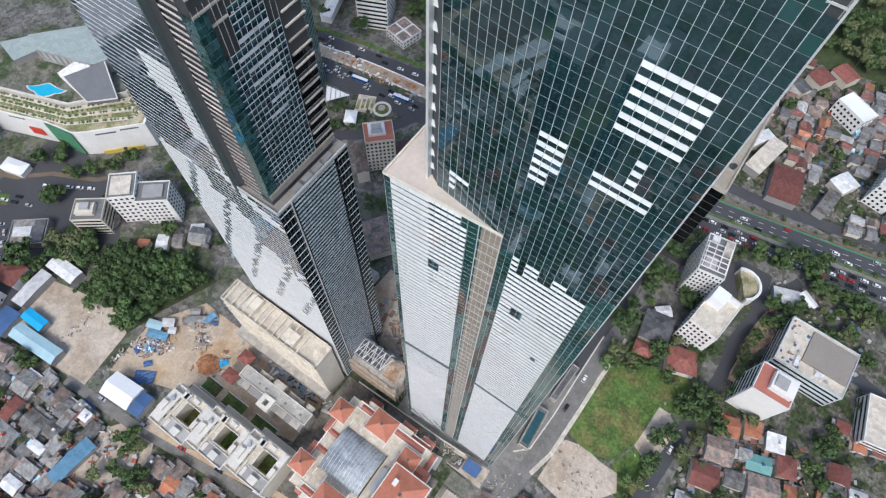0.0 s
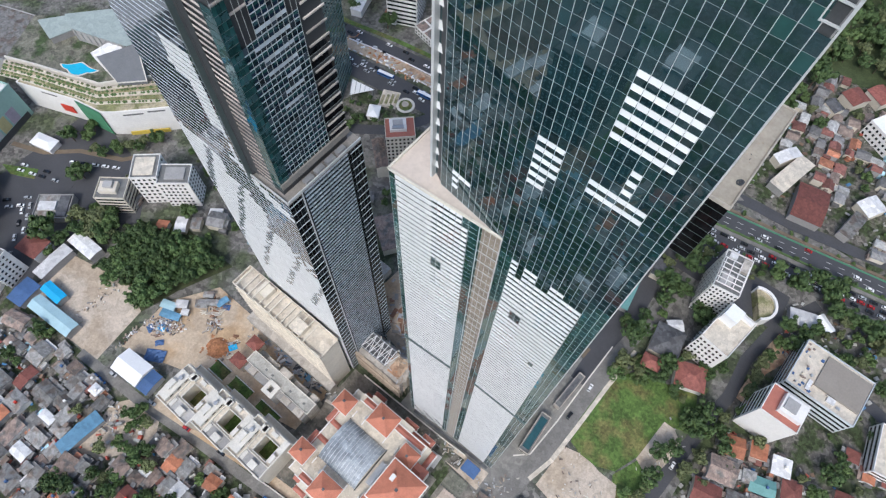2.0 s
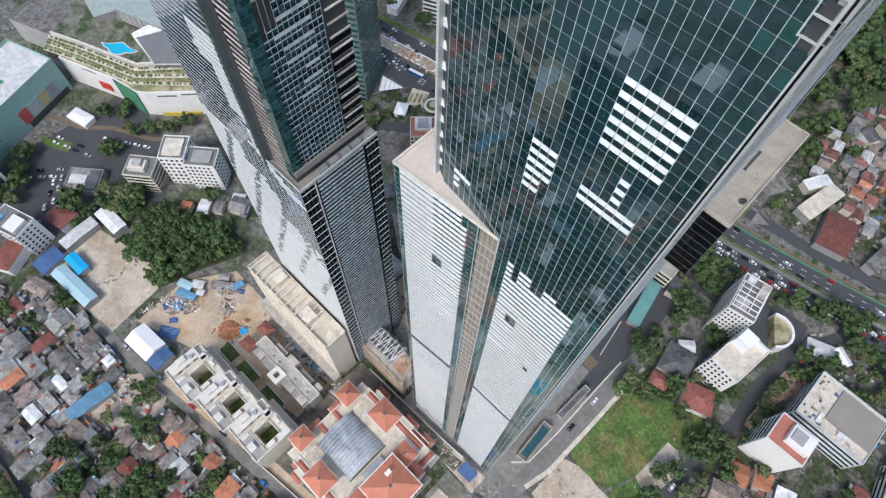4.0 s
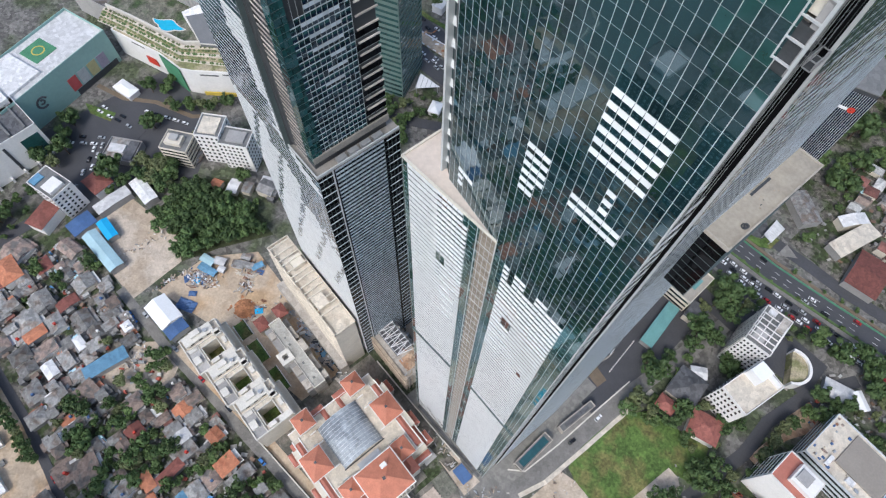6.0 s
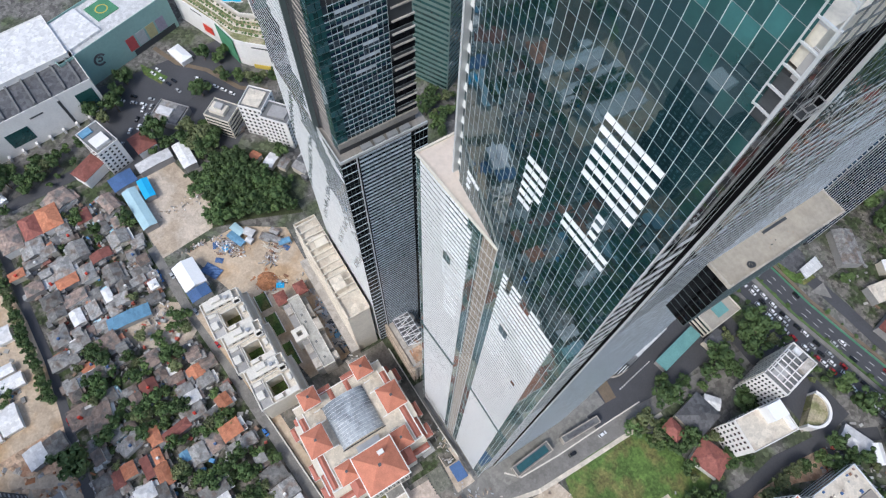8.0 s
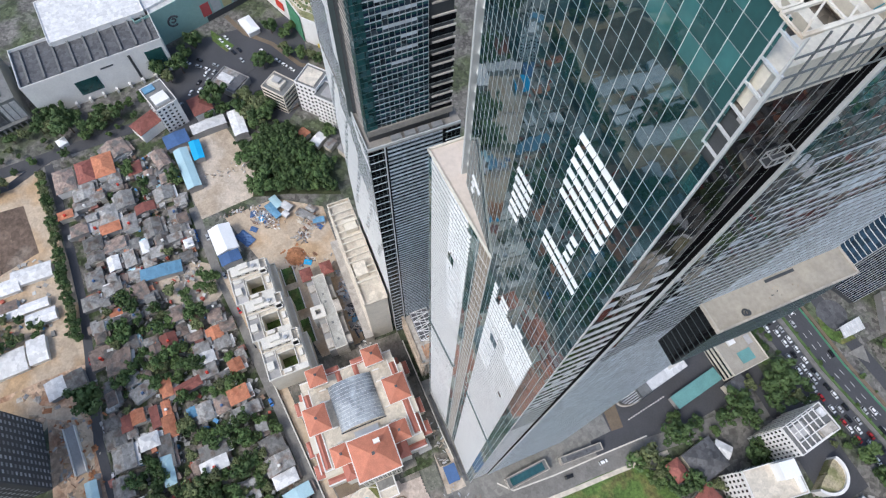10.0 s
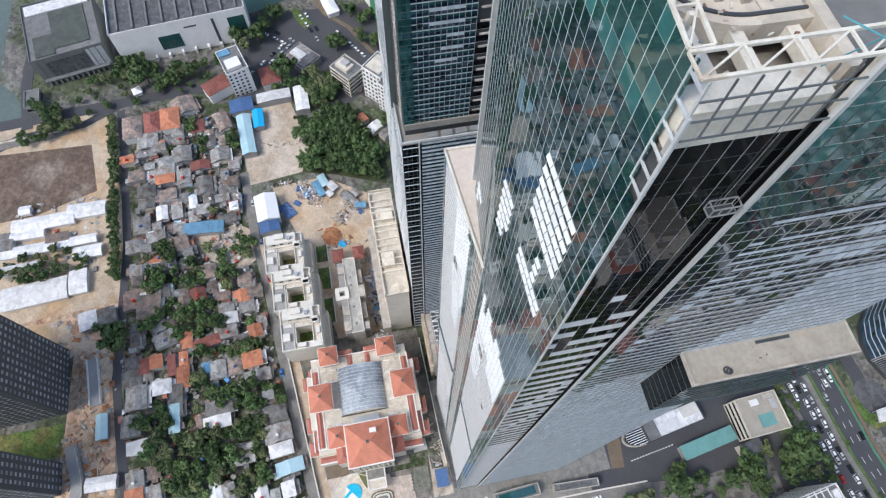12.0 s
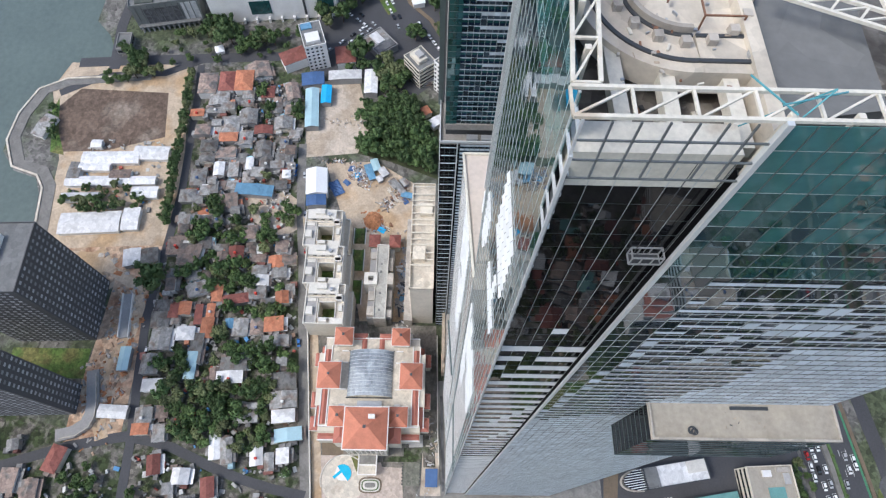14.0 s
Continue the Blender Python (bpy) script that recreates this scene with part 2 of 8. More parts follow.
# ---- building blocks ----
class Mesh:
    """Collects vertices and faces for one part."""

    def __init__(self):
        self.v, self.f = [], []

    def face(self, *pts):
        i = len(self.v)
        self.v += [tuple(p) for p in pts]
        self.f.append(tuple(range(i, i + len(pts))))
        return self

    def box(self, x0, x1, y0, y1, z0, z1, m=None):
        i = len(self.v)
        pts = [(x, y, z) for z in (z0, z1) for x, y in ((x0, y0), (x1, y0), (x1, y1), (x0, y1))]
        self.v += [tuple(m @ Vector(p)) for p in pts] if m else pts
        self.f += [tuple(i + k for k in q) for q in ((3, 2, 1, 0), (4, 5, 6, 7), (0, 1, 5, 4), (1, 2, 6, 5), (2, 3, 7, 6), (3, 0, 4, 7))]
        return self

    def prism(self, poly, z0, z1):
        i, n = len(self.v), len(poly)
        self.v += [(x, y, z0) for x, y in poly] + [(x, y, z1) for x, y in poly]
        self.f += [tuple(range(i + n - 1, i - 1, -1)), tuple(range(i + n, i + 2 * n))]
        self.f += [(i + k, i + (k + 1) % n, i + n + (k + 1) % n, i + n + k) for k in range(n)]
        return self

    def beam(self, a, b, r):
        """A square bar from a to b."""
        a, b = Vector(a), Vector(b)
        d = b - a
        m = Matrix.Translation(a) @ d.to_track_quat("Z", "Y").to_matrix().to_4x4()
        return self.box(-r, r, -r, r, 0, d.length, m)

    def hip(self, x0, x1, y0, y1, z, h, over=0.5, inset=None):
        """A hipped roof with a small eave thickness."""
        x0, x1, y0, y1 = x0 - over, x1 + over, y0 - over, y1 + over
        w, d = x1 - x0, y1 - y0
        k = min(w, d) / 2 if inset is None else inset
        if w >= d:
            r0, r1 = (x0 + k, (y0 + y1) / 2), (x1 - k, (y0 + y1) / 2)
        else:
            r0, r1 = ((x0 + x1) / 2, y0 + k), ((x0 + x1) / 2, y1 - k)
        i = len(self.v)
        self.v += [(x0, y0, z - .2), (x1, y0, z - .2), (x1, y1, z - .2), (x0, y1, z - .2), (x0, y0, z), (x1, y0, z), (x1, y1, z), (x0, y1, z), (*r0, z + h), (*r1, z + h)]
        self.f += [tuple(i + k for k in q) for q in ((3, 2, 1, 0), (0, 1, 5, 4), (1, 2, 6, 5), (2, 3, 7, 6), (3, 0, 4, 7))]
        quads = ((4, 5, 9, 8), (5, 6, 9), (6, 7, 8, 9), (7, 4, 8)) if w >= d else ((4, 5, 8), (5, 6, 9, 8), (6, 7, 9), (7, 4, 8, 9))
        self.f += [tuple(i + k for k in q) for q in quads]
        return self

    def gable(self, x0, x1, y0, y1, z, h, over=0.5, t=0.15):
        """A pitched roof of two slabs, the ridge along x."""
        x0, x1, y0, y1 = x0 - over, x1 + over, y0 - over, y1 + over
        ym = (y0 + y1) / 2
        for a, b in ((y0, ym), (y1, ym)):
            i = len(self.v)
            self.v += [(x0, a, z), (x1, a, z), (x1, b, z + h), (x0, b, z + h), (x0, a, z + t), (x1, a, z + t), (x1, b, z + h + t), (x0, b, z + h + t)]
            self.f += [tuple(i + k for k in q) for q in ((0, 1, 2, 3), (4, 5, 6, 7), (0, 1, 5, 4), (1, 2, 6, 5), (3, 2, 6, 7), (0, 3, 7, 4))]
        return self

    def data(self, name, mat):
        me = bpy.data.meshes.new(name)
        me.from_pydata(self.v, [], self.f)
        me.materials.append(mat)
        bm = bmesh.new()
        bm.from_mesh(me)
        if len(bm.faces) < 20000:
            bmesh.ops.recalc_face_normals(bm, faces=bm.faces)
        bm.to_mesh(me)
        bm.free()
        return me


def part(name, mesh, mat, parent, label="", kind=""):
    ob = new(name, mesh.data(name, mat))
    ob.parent = parent
    return tagged(ob, label, kind=kind)


def thing(name, label, category, group="", at=(0, 0, 0), turn=0):
    ob = new(name)
    ob.empty_display_size = 0.5
    ob.matrix_basis = pose(*at, 0, 0, turn)
    return tagged(ob, label, category, group)


def setting(name, mesh, mat, label, category):
    return tagged(new(name, mesh.data(name, mat)), label, category, kind="structure")


def ribbon(pts, width):
    """The outline of a strip of that width along a line."""
    left, right = [], []
    for k, p in enumerate(pts):
        a, b = Vector(pts[max(0, k - 1)]), Vector(pts[min(len(pts) - 1, k + 1)])
        d = (b - a).normalized()
        s = Vector((-d.y, d.x)) * width / 2
        left.append(tuple(Vector(p) + s)), right.append(tuple(Vector(p) - s))
    return left + right[::-1]


def strip(mesh, pts, width, z0, z1):
    left_right = ribbon(pts, width)
    n = len(pts)
    for k in range(n - 1):
        mesh.prism([left_right[k], left_right[k + 1], left_right[2 * n - 2 - k], left_right[2 * n - 1 - k]], z0, z1)
    return mesh


def piece(name, data, parent, m, label=""):
    """One of many alike pieces: an object of its own on a shared mesh."""
    ob = new(name, data)
    ob.parent = parent
    ob.matrix_basis = m
    return tagged(ob, label)


def ring(mesh, cx, cy, r0, r1, z0, z1, a0=0, a1=360, n=48):
    """A flat curved bar of one piece; closed when it goes all the way round."""
    closed = abs(a1 - a0) >= 359.9
    i, count = len(mesh.v), n if closed else n + 1
    for k in range(count):
        t = radians(a0 + (a1 - a0) * k / n)
        mesh.v += [(cx + r * math.cos(t), cy + r * math.sin(t), z) for r, z in ((r0, z0), (r1, z0), (r1, z1), (r0, z1))]
    for k in range(n):
        a, b = i + 4 * k, i + 4 * ((k + 1) % count)
        mesh.f += [(a + j, a + (j + 1) % 4, b + (j + 1) % 4, b + j) for j in range(4)]
    if not closed:
        mesh.f += [(i, i + 1, i + 2, i + 3), tuple(i + 4 * n + j for j in (3, 2, 1, 0))]
    return mesh


# ---- ground and paved areas ----
ground_mesh = Mesh()
ground_mesh.box(-2600, 2400, -2400, 2600, -1.0, 0.0)
setting("ground", ground_mesh, GROUND, "dusty city ground with patches of green", "ground")


def area(name, poly, z, mat, label, category):
    return setting(name, Mesh().prism(poly, -0.5, z), mat, label, category)


def lane(name, pts, width, z, mat, label, category="road"):
    return setting(name, strip(Mesh(), pts, width, -0.5, z), mat, label, category)


area("ground_kampung", [(-262, -112), (-262, -48), (-190, -42), (-120, -34), (-60, -26), (8, -16), (60, -10), (60, -112)], 0.04, EARTH, "packed earth between crowded small houses", "ground")
area("ground_vacant_lot", [(-250, -47), (-252, -12), (-213, -3), (-194, -9), (-190, -41)], 0.10, PALESOIL, "pale dusty vacant lot of bare soil", "ground")
area("ground_site_yard", [(-186, -28), (-188, 3), (-172, 28), (-148, 28), (-120, 24), (-84, 24), (-84, 0), (-140, -12)], 0.10, SAND, "sandy construction yard with tyre tracks", "ground")
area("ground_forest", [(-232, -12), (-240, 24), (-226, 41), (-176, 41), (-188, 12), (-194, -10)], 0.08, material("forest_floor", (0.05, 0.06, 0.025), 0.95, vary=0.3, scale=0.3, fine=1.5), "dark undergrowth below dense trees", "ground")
area("ground_works", [(-262, -205), (-262, -126), (-160, -112), (-124, -112), (-100, -140), (-122, -186), (-185, -192), (-240, -212)], 0.06, SAND, "sandy works compound beside the basin", "ground")
area("ground_earthworks", [(-128, -113), (-98, -115.5), (-20, -115), (-14, -142), (-30, -143), (-64, -140), (-106, -138), (-122, -150), (-124, -180)], 0.09, TANSOIL, "excavated tan and red earth round building works", "ground")
area("lawn_between_towers", [(-66, -182), (-66, -141), (-50, -141), (-50, -182)], 0.12, GRASS, "small green lawn between apartment towers", "grass")
area("ground_mud_field", [(-240, -193), (-238, -136), (-203, -131), (-192, -165), (-190, -198), (-222, -206)], 0.12, MUD, "dark churned mud field", "ground")
area("grass_verge", [(-222, -207), (-190, -199), (-188, -190), (-205, -198), (-232, -205)], 0.16, GRASS, "green grass verge beside the basin path", "grass")
area("water_basin", [(-420, -196), (-300, -198), (-287, -186), (-270, -178), (-250, -180), (-246, -205), (-236, -221), (-212, -229), (-190, -228), (-176, -217), (-171, -202), (-160, -197), (-130, -193), (-120, -330), (-420, -420)], 0.05, WATER, "still grey-green water of a basin", "water")
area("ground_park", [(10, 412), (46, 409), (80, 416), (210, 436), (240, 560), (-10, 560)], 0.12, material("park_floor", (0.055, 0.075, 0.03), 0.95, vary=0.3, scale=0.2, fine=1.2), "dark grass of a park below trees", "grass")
area("grass_field", [(27, 84), (24, 97), (25, 116), (29, 130), (36, 138), (50, 141), (65, 147), (69, 139), (66, 130), (69, 125), (60, 122), (57, 99), (52, 86), (43, 82), (34, 82)], 0.15, GRASS, "bright green grass field with worn yellow patches", "grass")
area("ground_kampung_lot", [(-160, -76), (-165, -50), (-160, -43), (-140, -40), (-134, -48), (-141, -62), (-149, -73)], 0.1, PALESOIL, "pale bare plot between the houses", "ground")
area("ground_gravel_corner", [(25, 56), (26, 80), (37, 83), (46, 81), (56, 81), (60, 73), (50, 60), (38, 54)], 0.12, PALESOIL, "pale gravel and rubble beside the field", "ground")
area("ground_rubble", [(59, 123), (65, 123), (70, 119), (71, 112), (69, 99), (63, 95), (57, 98), (58, 110)], 0.19, PALESOIL, "bare rubble patch at the field edge", "ground")
area("grass_rough", [(52, 84), (58, 98), (66, 94), (70, 84), (64, 68), (58, 72)], 0.1, GRASS, "rough grass and shrubs beside the street", "grass")
lane("verge_office_drive", [(84, 158), (85, 172), (88, 190), (90, 204)], 5.0, 0.15, TANSOIL, "bare brown verge beside the office drive", "ground")
lane("pavement_red_walk", [(-345, 11), (-324, 19.5), (-308, 34.5), (-283, 47), (-272, 62)], 3.0, 0.3, REDPAVE, "reddish paved walk along the mall drive", "pavement")
lane("kerb_tower_side", [(8.5, 60), (14.6, 66), (16, 88), (16.4, 118), (17, 140)], 0.7, 0.45, PALECREAM, "pale kerb along the tower court", "kerb")
lane("pavement_field_side", [(21, 56), (24.6, 70), (25.6, 92), (26.4, 118), (28, 146)], 2.2, 0.3, BEIGE, "pale pavement beside the grass field", "pavement")
area("ground_red_earth", [(82, 196), (84, 206), (98, 210), (95, 194), (87, 176), (83, 180)], 0.14, TANSOIL, "reddish bare earth beside the office drive", "ground")
area("ground_tower_court", [(-52, 24), (-52, 100), (24, 140), (30, 130), (22, 60), (12, 30), (0, 24)], 0.09, PAVING, "grey concrete paving round the tower", "pavement")
area("ground_mansion_court", [(-82, -20), (-82, 42), (-20, 44), (12, 30), (14, -14), (-30, -22)], 0.12, material("court_paving", (0.20, 0.18, 0.155), 0.9, vary=0.25, scale=0.12, fine=0.9, second=(0.10, 0.10, 0.085), cover=0.5, mottle=(.5, .2)), "pale paved forecourt of the residence", "pavement")
area("ground_right_block", [(80, 78), (78, 210), (150, 225), (170, 150), (170, 60), (90, 40)], 0.06, EARTH, "earth and yards between villas", "ground")
area("ground_far_kampung", [(20, 278), (20, 520), (240, 620), (320, 300), (150, 276)], 0.06, EARTH, "packed earth between small houses", "ground")
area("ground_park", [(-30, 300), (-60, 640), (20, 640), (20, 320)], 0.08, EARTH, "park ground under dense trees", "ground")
area("ground_left_streets", [(-330, -46), (-330, 60), (-262, 50), (-240, 26), (-256, -12), (-256, -46)], 0.06, ASPHALT, "dark asphalt forecourt and street junction", "road")
area("ground_south_kampung", [(-16, -112), (60, -112), (60, -200), (-40, -200)], 0.05, EARTH, "packed earth between small houses", "ground")

lane("road_lane", [(-200, -44), (-153, -40), (-116, -34.5), (-87, -31.3), (-73, -29.4), (-32, -24.6), (5, -19.7), (40, -14)], 5.0, 0.16, PALE_ASPHALT, "narrow worn asphalt lane between walls")
lane("road_kampung", [(-262, -119), (-237, -116.5), (-164, -112.5), (-133, -113.6), (-115, -114.7), (-85, -116), (-52, -113), (-21, -109.5), (40, -106)], 4.6, 0.18, ASPHALT, "dark asphalt street beside a row of trees")
lane("road_south", [(2, -196), (-6.7, -170), (-16.4, -139.6), (-22, -110)], 5.0, 0.19, ASPHALT, "narrow asphalt street between small houses")
lane("road_curving", [(-21, -110), (-19, -98), (-16.5, -88), (-8, -68), (-2, -51), (2, -36), (5, -20)], 4.6, 0.2, ASPHALT, "curving worn asphalt lane")
lane("path_basin", [(-252, -150), (-249, -176), (-246, -201), (-238, -216), (-218, -223), (-200, -224), (-181, -215), (-176, -199), (-166, -192), (-120, -186)], 7.0, 0.3, PALE_ASPHALT, "curving paved embankment path round the basin", "path")
lane("embankment_wall", [(-252, -154), (-250, -180), (-248, -204), (-239, -220), (-219, -227), (-198, -228), (-179, -219), (-173, -202), (-164, -196), (-120, -190)], 1.2, 0.8, BEIGE, "pale stone embankment wall of the basin", "wall")
lane("road_mall_front", [(-262, -200), (-268, -120), (-272, -60), (-284, -10), (-300, 30)], 8.0, 0.15, ASPHALT, "street in front of the mall")
lane("road_tower_side", [(16, 30), (20, 78), (21, 133), (30, 215)], 8.0, 0.17, PALE_ASPHALT, "pale side street beside the tower")
lane("road_villas", [(66, 40), (72, 90), (74, 118), (79, 158), (77, 180), (82, 210), (95, 236)], 6.5, 0.18, ASPHALT, "asphalt street lined with trees")
lane("road_bridge_link", [(82, 210), (110, 205), (160, 195)], 7, 0.19, ASPHALT, "asphalt side street")
SERVICE = [(-420, 186), (-245, 198), (-160, 207.5), (-60, 227), (-13, 233.5), (0, 235), (25, 237), (50, 241.5), (85, 247.5), (141, 258), (420, 300)]
AVENUE = [(-420, 204), (-250, 217), (-165, 232), (-60, 243.5), (-13, 249), (0, 250.3), (25, 252), (50, 256), (85, 262.5), (141, 273), (420, 318)]
lane("road_service", SERVICE, 10.8, 0.2, ASPHALT, "congested service lanes of the avenue")
lane("road_near_lanes", [(-330, 183), (-245, 191), (-160, 201), (-100, 213)], 9, 0.19, ASPHALT, "crowded near lanes of the avenue")
lane("works_strip", [(-330, 195), (-250, 207.5), (-208, 215.5), (-166, 221), (-112, 227.5)], 8.6, 0.3, SAND, "sandy median under roadworks", "median")
lane("works_trench", [(-196, 218.2), (-182, 219.2), (-169, 221.2)], 5.0, 0.36, TANSOIL, "tan earth trench in the roadworks", "ground")
lane("grass_verge_avenue", [(-330, 215), (-259, 224.5), (-220, 233), (-177, 239.5), (-110, 247)], 3.4, 0.3, GRASS, "dry grass verge of the avenue", "grass")
lane("road_plaza", [(-204, 146), (-189.5, 157.7), (-175, 169), (-163, 187), (-156, 201)], 7.5, 0.2, ASPHALT, "asphalt drive behind the plaza")
area("garden_plaza", [(-212, 170), (-206, 192), (-177, 199.5), (-156, 199), (-162, 190), (-176, 173), (-192, 160)], 0.16, EARTH, "planted plaza garden beside the avenue", "garden")
area("pavement_court", [(-154, 178), (-146, 187), (-136, 178), (-142, 163)], 0.2, material("maroon_paving", (0.10, 0.045, 0.05), 0.9, vary=0.12, scale=0.2, fine=1.5), "dark maroon paved court", "pavement")
area("ground_between_towers", [(-104, 71), (-102, 104), (-58, 104), (-46, 98.5), (-46.5, 62), (-54, 61)], 0.16, SAND, "sandy ground with planks between the towers", "ground")
lane("road_main", AVENUE, 11.6, 0.22, ASPHALT, "wide dark asphalt avenue with lane lines")
lane("road_far_service", [(-60, 262), (-13, 268), (20, 271), (40, 273.5), (60, 275), (90, 281), (141, 291), (420, 340)], 7.5, 0.2, ASPHALT, "far side carriageway of the avenue")
lane("median_near", [(-112, 227), (-60, 235), (-13, 241), (0, 242), (25, 244), (50, 248.6), (85, 254.8), (141, 265.5), (420, 310)], 2.6, 0.45, PALE_ASPHALT, "pale concrete strip between the carriageways", "median")
lane("hedge_median", [(-60, 237.2), (-13, 243), (0, 244), (25, 246), (50, 250.4), (85, 256.6), (141, 267)], 1.3, 1.0, LEAVES[0], "low dark hedge along the avenue", "hedge")
lane("median_far", [(-60, 251.5), (-13, 257.4), (0, 258.6), (25, 260.4), (50, 264.6), (85, 271), (141, 281.5), (420, 327)], 1.8, 0.4, REDPAVE, "brownish paved strip with planters beside the avenue", "median")
lane("lane_paint_green", [(-40, 252.2), (-13, 255.2), (0, 256.5), (25, 258.2), (50, 262.3), (85, 268.7), (141, 279.2)], 1.1, 0.24, GREENPAINT, "green painted cycle lane strip", "road marking")
drop = Mesh()
ring(drop, -0.5, 270.5, 0.1, 8.6, 0.0, 0.3, n=36)
setting("pavement_dropoff", drop, DARKROOF, "round grey drop-off court of the office tower", "pavement")
area("flower_bed", [(-2.4, 262), (3.6, 259.5), (11.5, 261), (16, 265), (16, 274), (10.9, 273), (8.2, 264.8)], 0.5, GRASS, "green planted bed at the drop-off", "garden")
area("traffic_island", [(21, 264.5), (20.5, 275), (30, 272)], 0.45, PAVING, "pale paved traffic island", "pavement")
area("ground_service_court", [(-6, 112), (-9, 216), (17, 214), (22, 140), (20, 112)], 0.14, ASPHALT, "dark asphalt service court behind the tower", "road")
area("ground_tower_yard", [(-46, 101), (-40, 224), (-9, 226), (-6, 112), (-4, 101)], 0.13, ASPHALT, "dark asphalt yard behind the towers", "road")
area("ground_office_court", [(48, 205), (54, 229), (80, 230), (82, 205)], 0.13, ASPHALT, "dark asphalt court beside the offices", "road")
area("grass_island", [(-336, -2), (-316, 10), (-312, 4), (-326, -3)], 0.2, GRASS, "green traffic island in the mall drive", "grass")
lane("haul_road", [(-124, -152), (-118, -147), (-111, -142), (-103, -126), (-90, -121), (-69, -123), (-58, -131), (-45, -126), (-31, -128), (-20, -124)], 6.5, 0.2, SAND, "pale sandy haul road through the earthworks", "path")
lane("street_basin", [(-236, -206), (-251, -181), (-255, -141), (-268, -116), (-271, -86), (-281, -72)], 5.5, 0.22, ASPHALT, "dark street along the basin and mall")
lane("street_mall_side", [(-257, -176), (-295, -180), (-340, -178)], 7, 0.21, ASPHALT, "dark side street beside the mall")
lane("pavement_lane", [(-150, -36), (-116, -30.5), (-87, -25.8), (-73, -23.6), (-32, -18.6), (-12, -16.2), (6, -14)], 4.6, 0.3, SAND, "sandy drive inside the boundary wall", "pavement")

# dashed lane lines of the avenue and a hatched island
dash = Mesh().box(-1.6, 1.6, -0.12, 0.12, 0, 0.03)
dash_data = dash.data("lane_dash", PAINT)
marks = tagged(new("lane_marking"), "white dashed lane lines on the avenue", "road marking", kind="structure")
for (x0, y0), (x1, y1) in zip(AVENUE[2:-1], AVENUE[3:]):
    length, turn = math.hypot(x1 - x0, y1 - y0), math.atan2(y1 - y0, x1 - x0)
    for off in (-1.9, 1.9):
        for k in range(int(min(length, 160) / 7.5)):
            f = (k + .5) * 7.5 / length
            piece("dash", dash_data, marks, pose(x0 + (x1 - x0) * f - math.sin(turn) * off, y0 + (y1 - y0) * f + math.cos(turn) * off, 0.23, 0, 0, math.degrees(turn)))
bar_data = Mesh().box(-0.35, 0.35, -3.2, 3.2, 0, 0.03).data("hatch_bar", PAINT)
hatch = tagged(new("hatched_island"), "white hatched island marking at the junction", "road marking", kind="structure")
for k in range(7):
    ob = piece("bar", bar_data, hatch, pose(24.5 + k * 1.7, 220 + k * 1.4, 0.25, 0, 0, 20))
    ob.scale = (1, 0.35 + 0.1 * k, 1)
area("road_junction", [(17, 205), (20, 236), (46, 240), (40, 214), (34, 205)], 0.21, ASPHALT, "asphalt junction with hatched marking", "road")


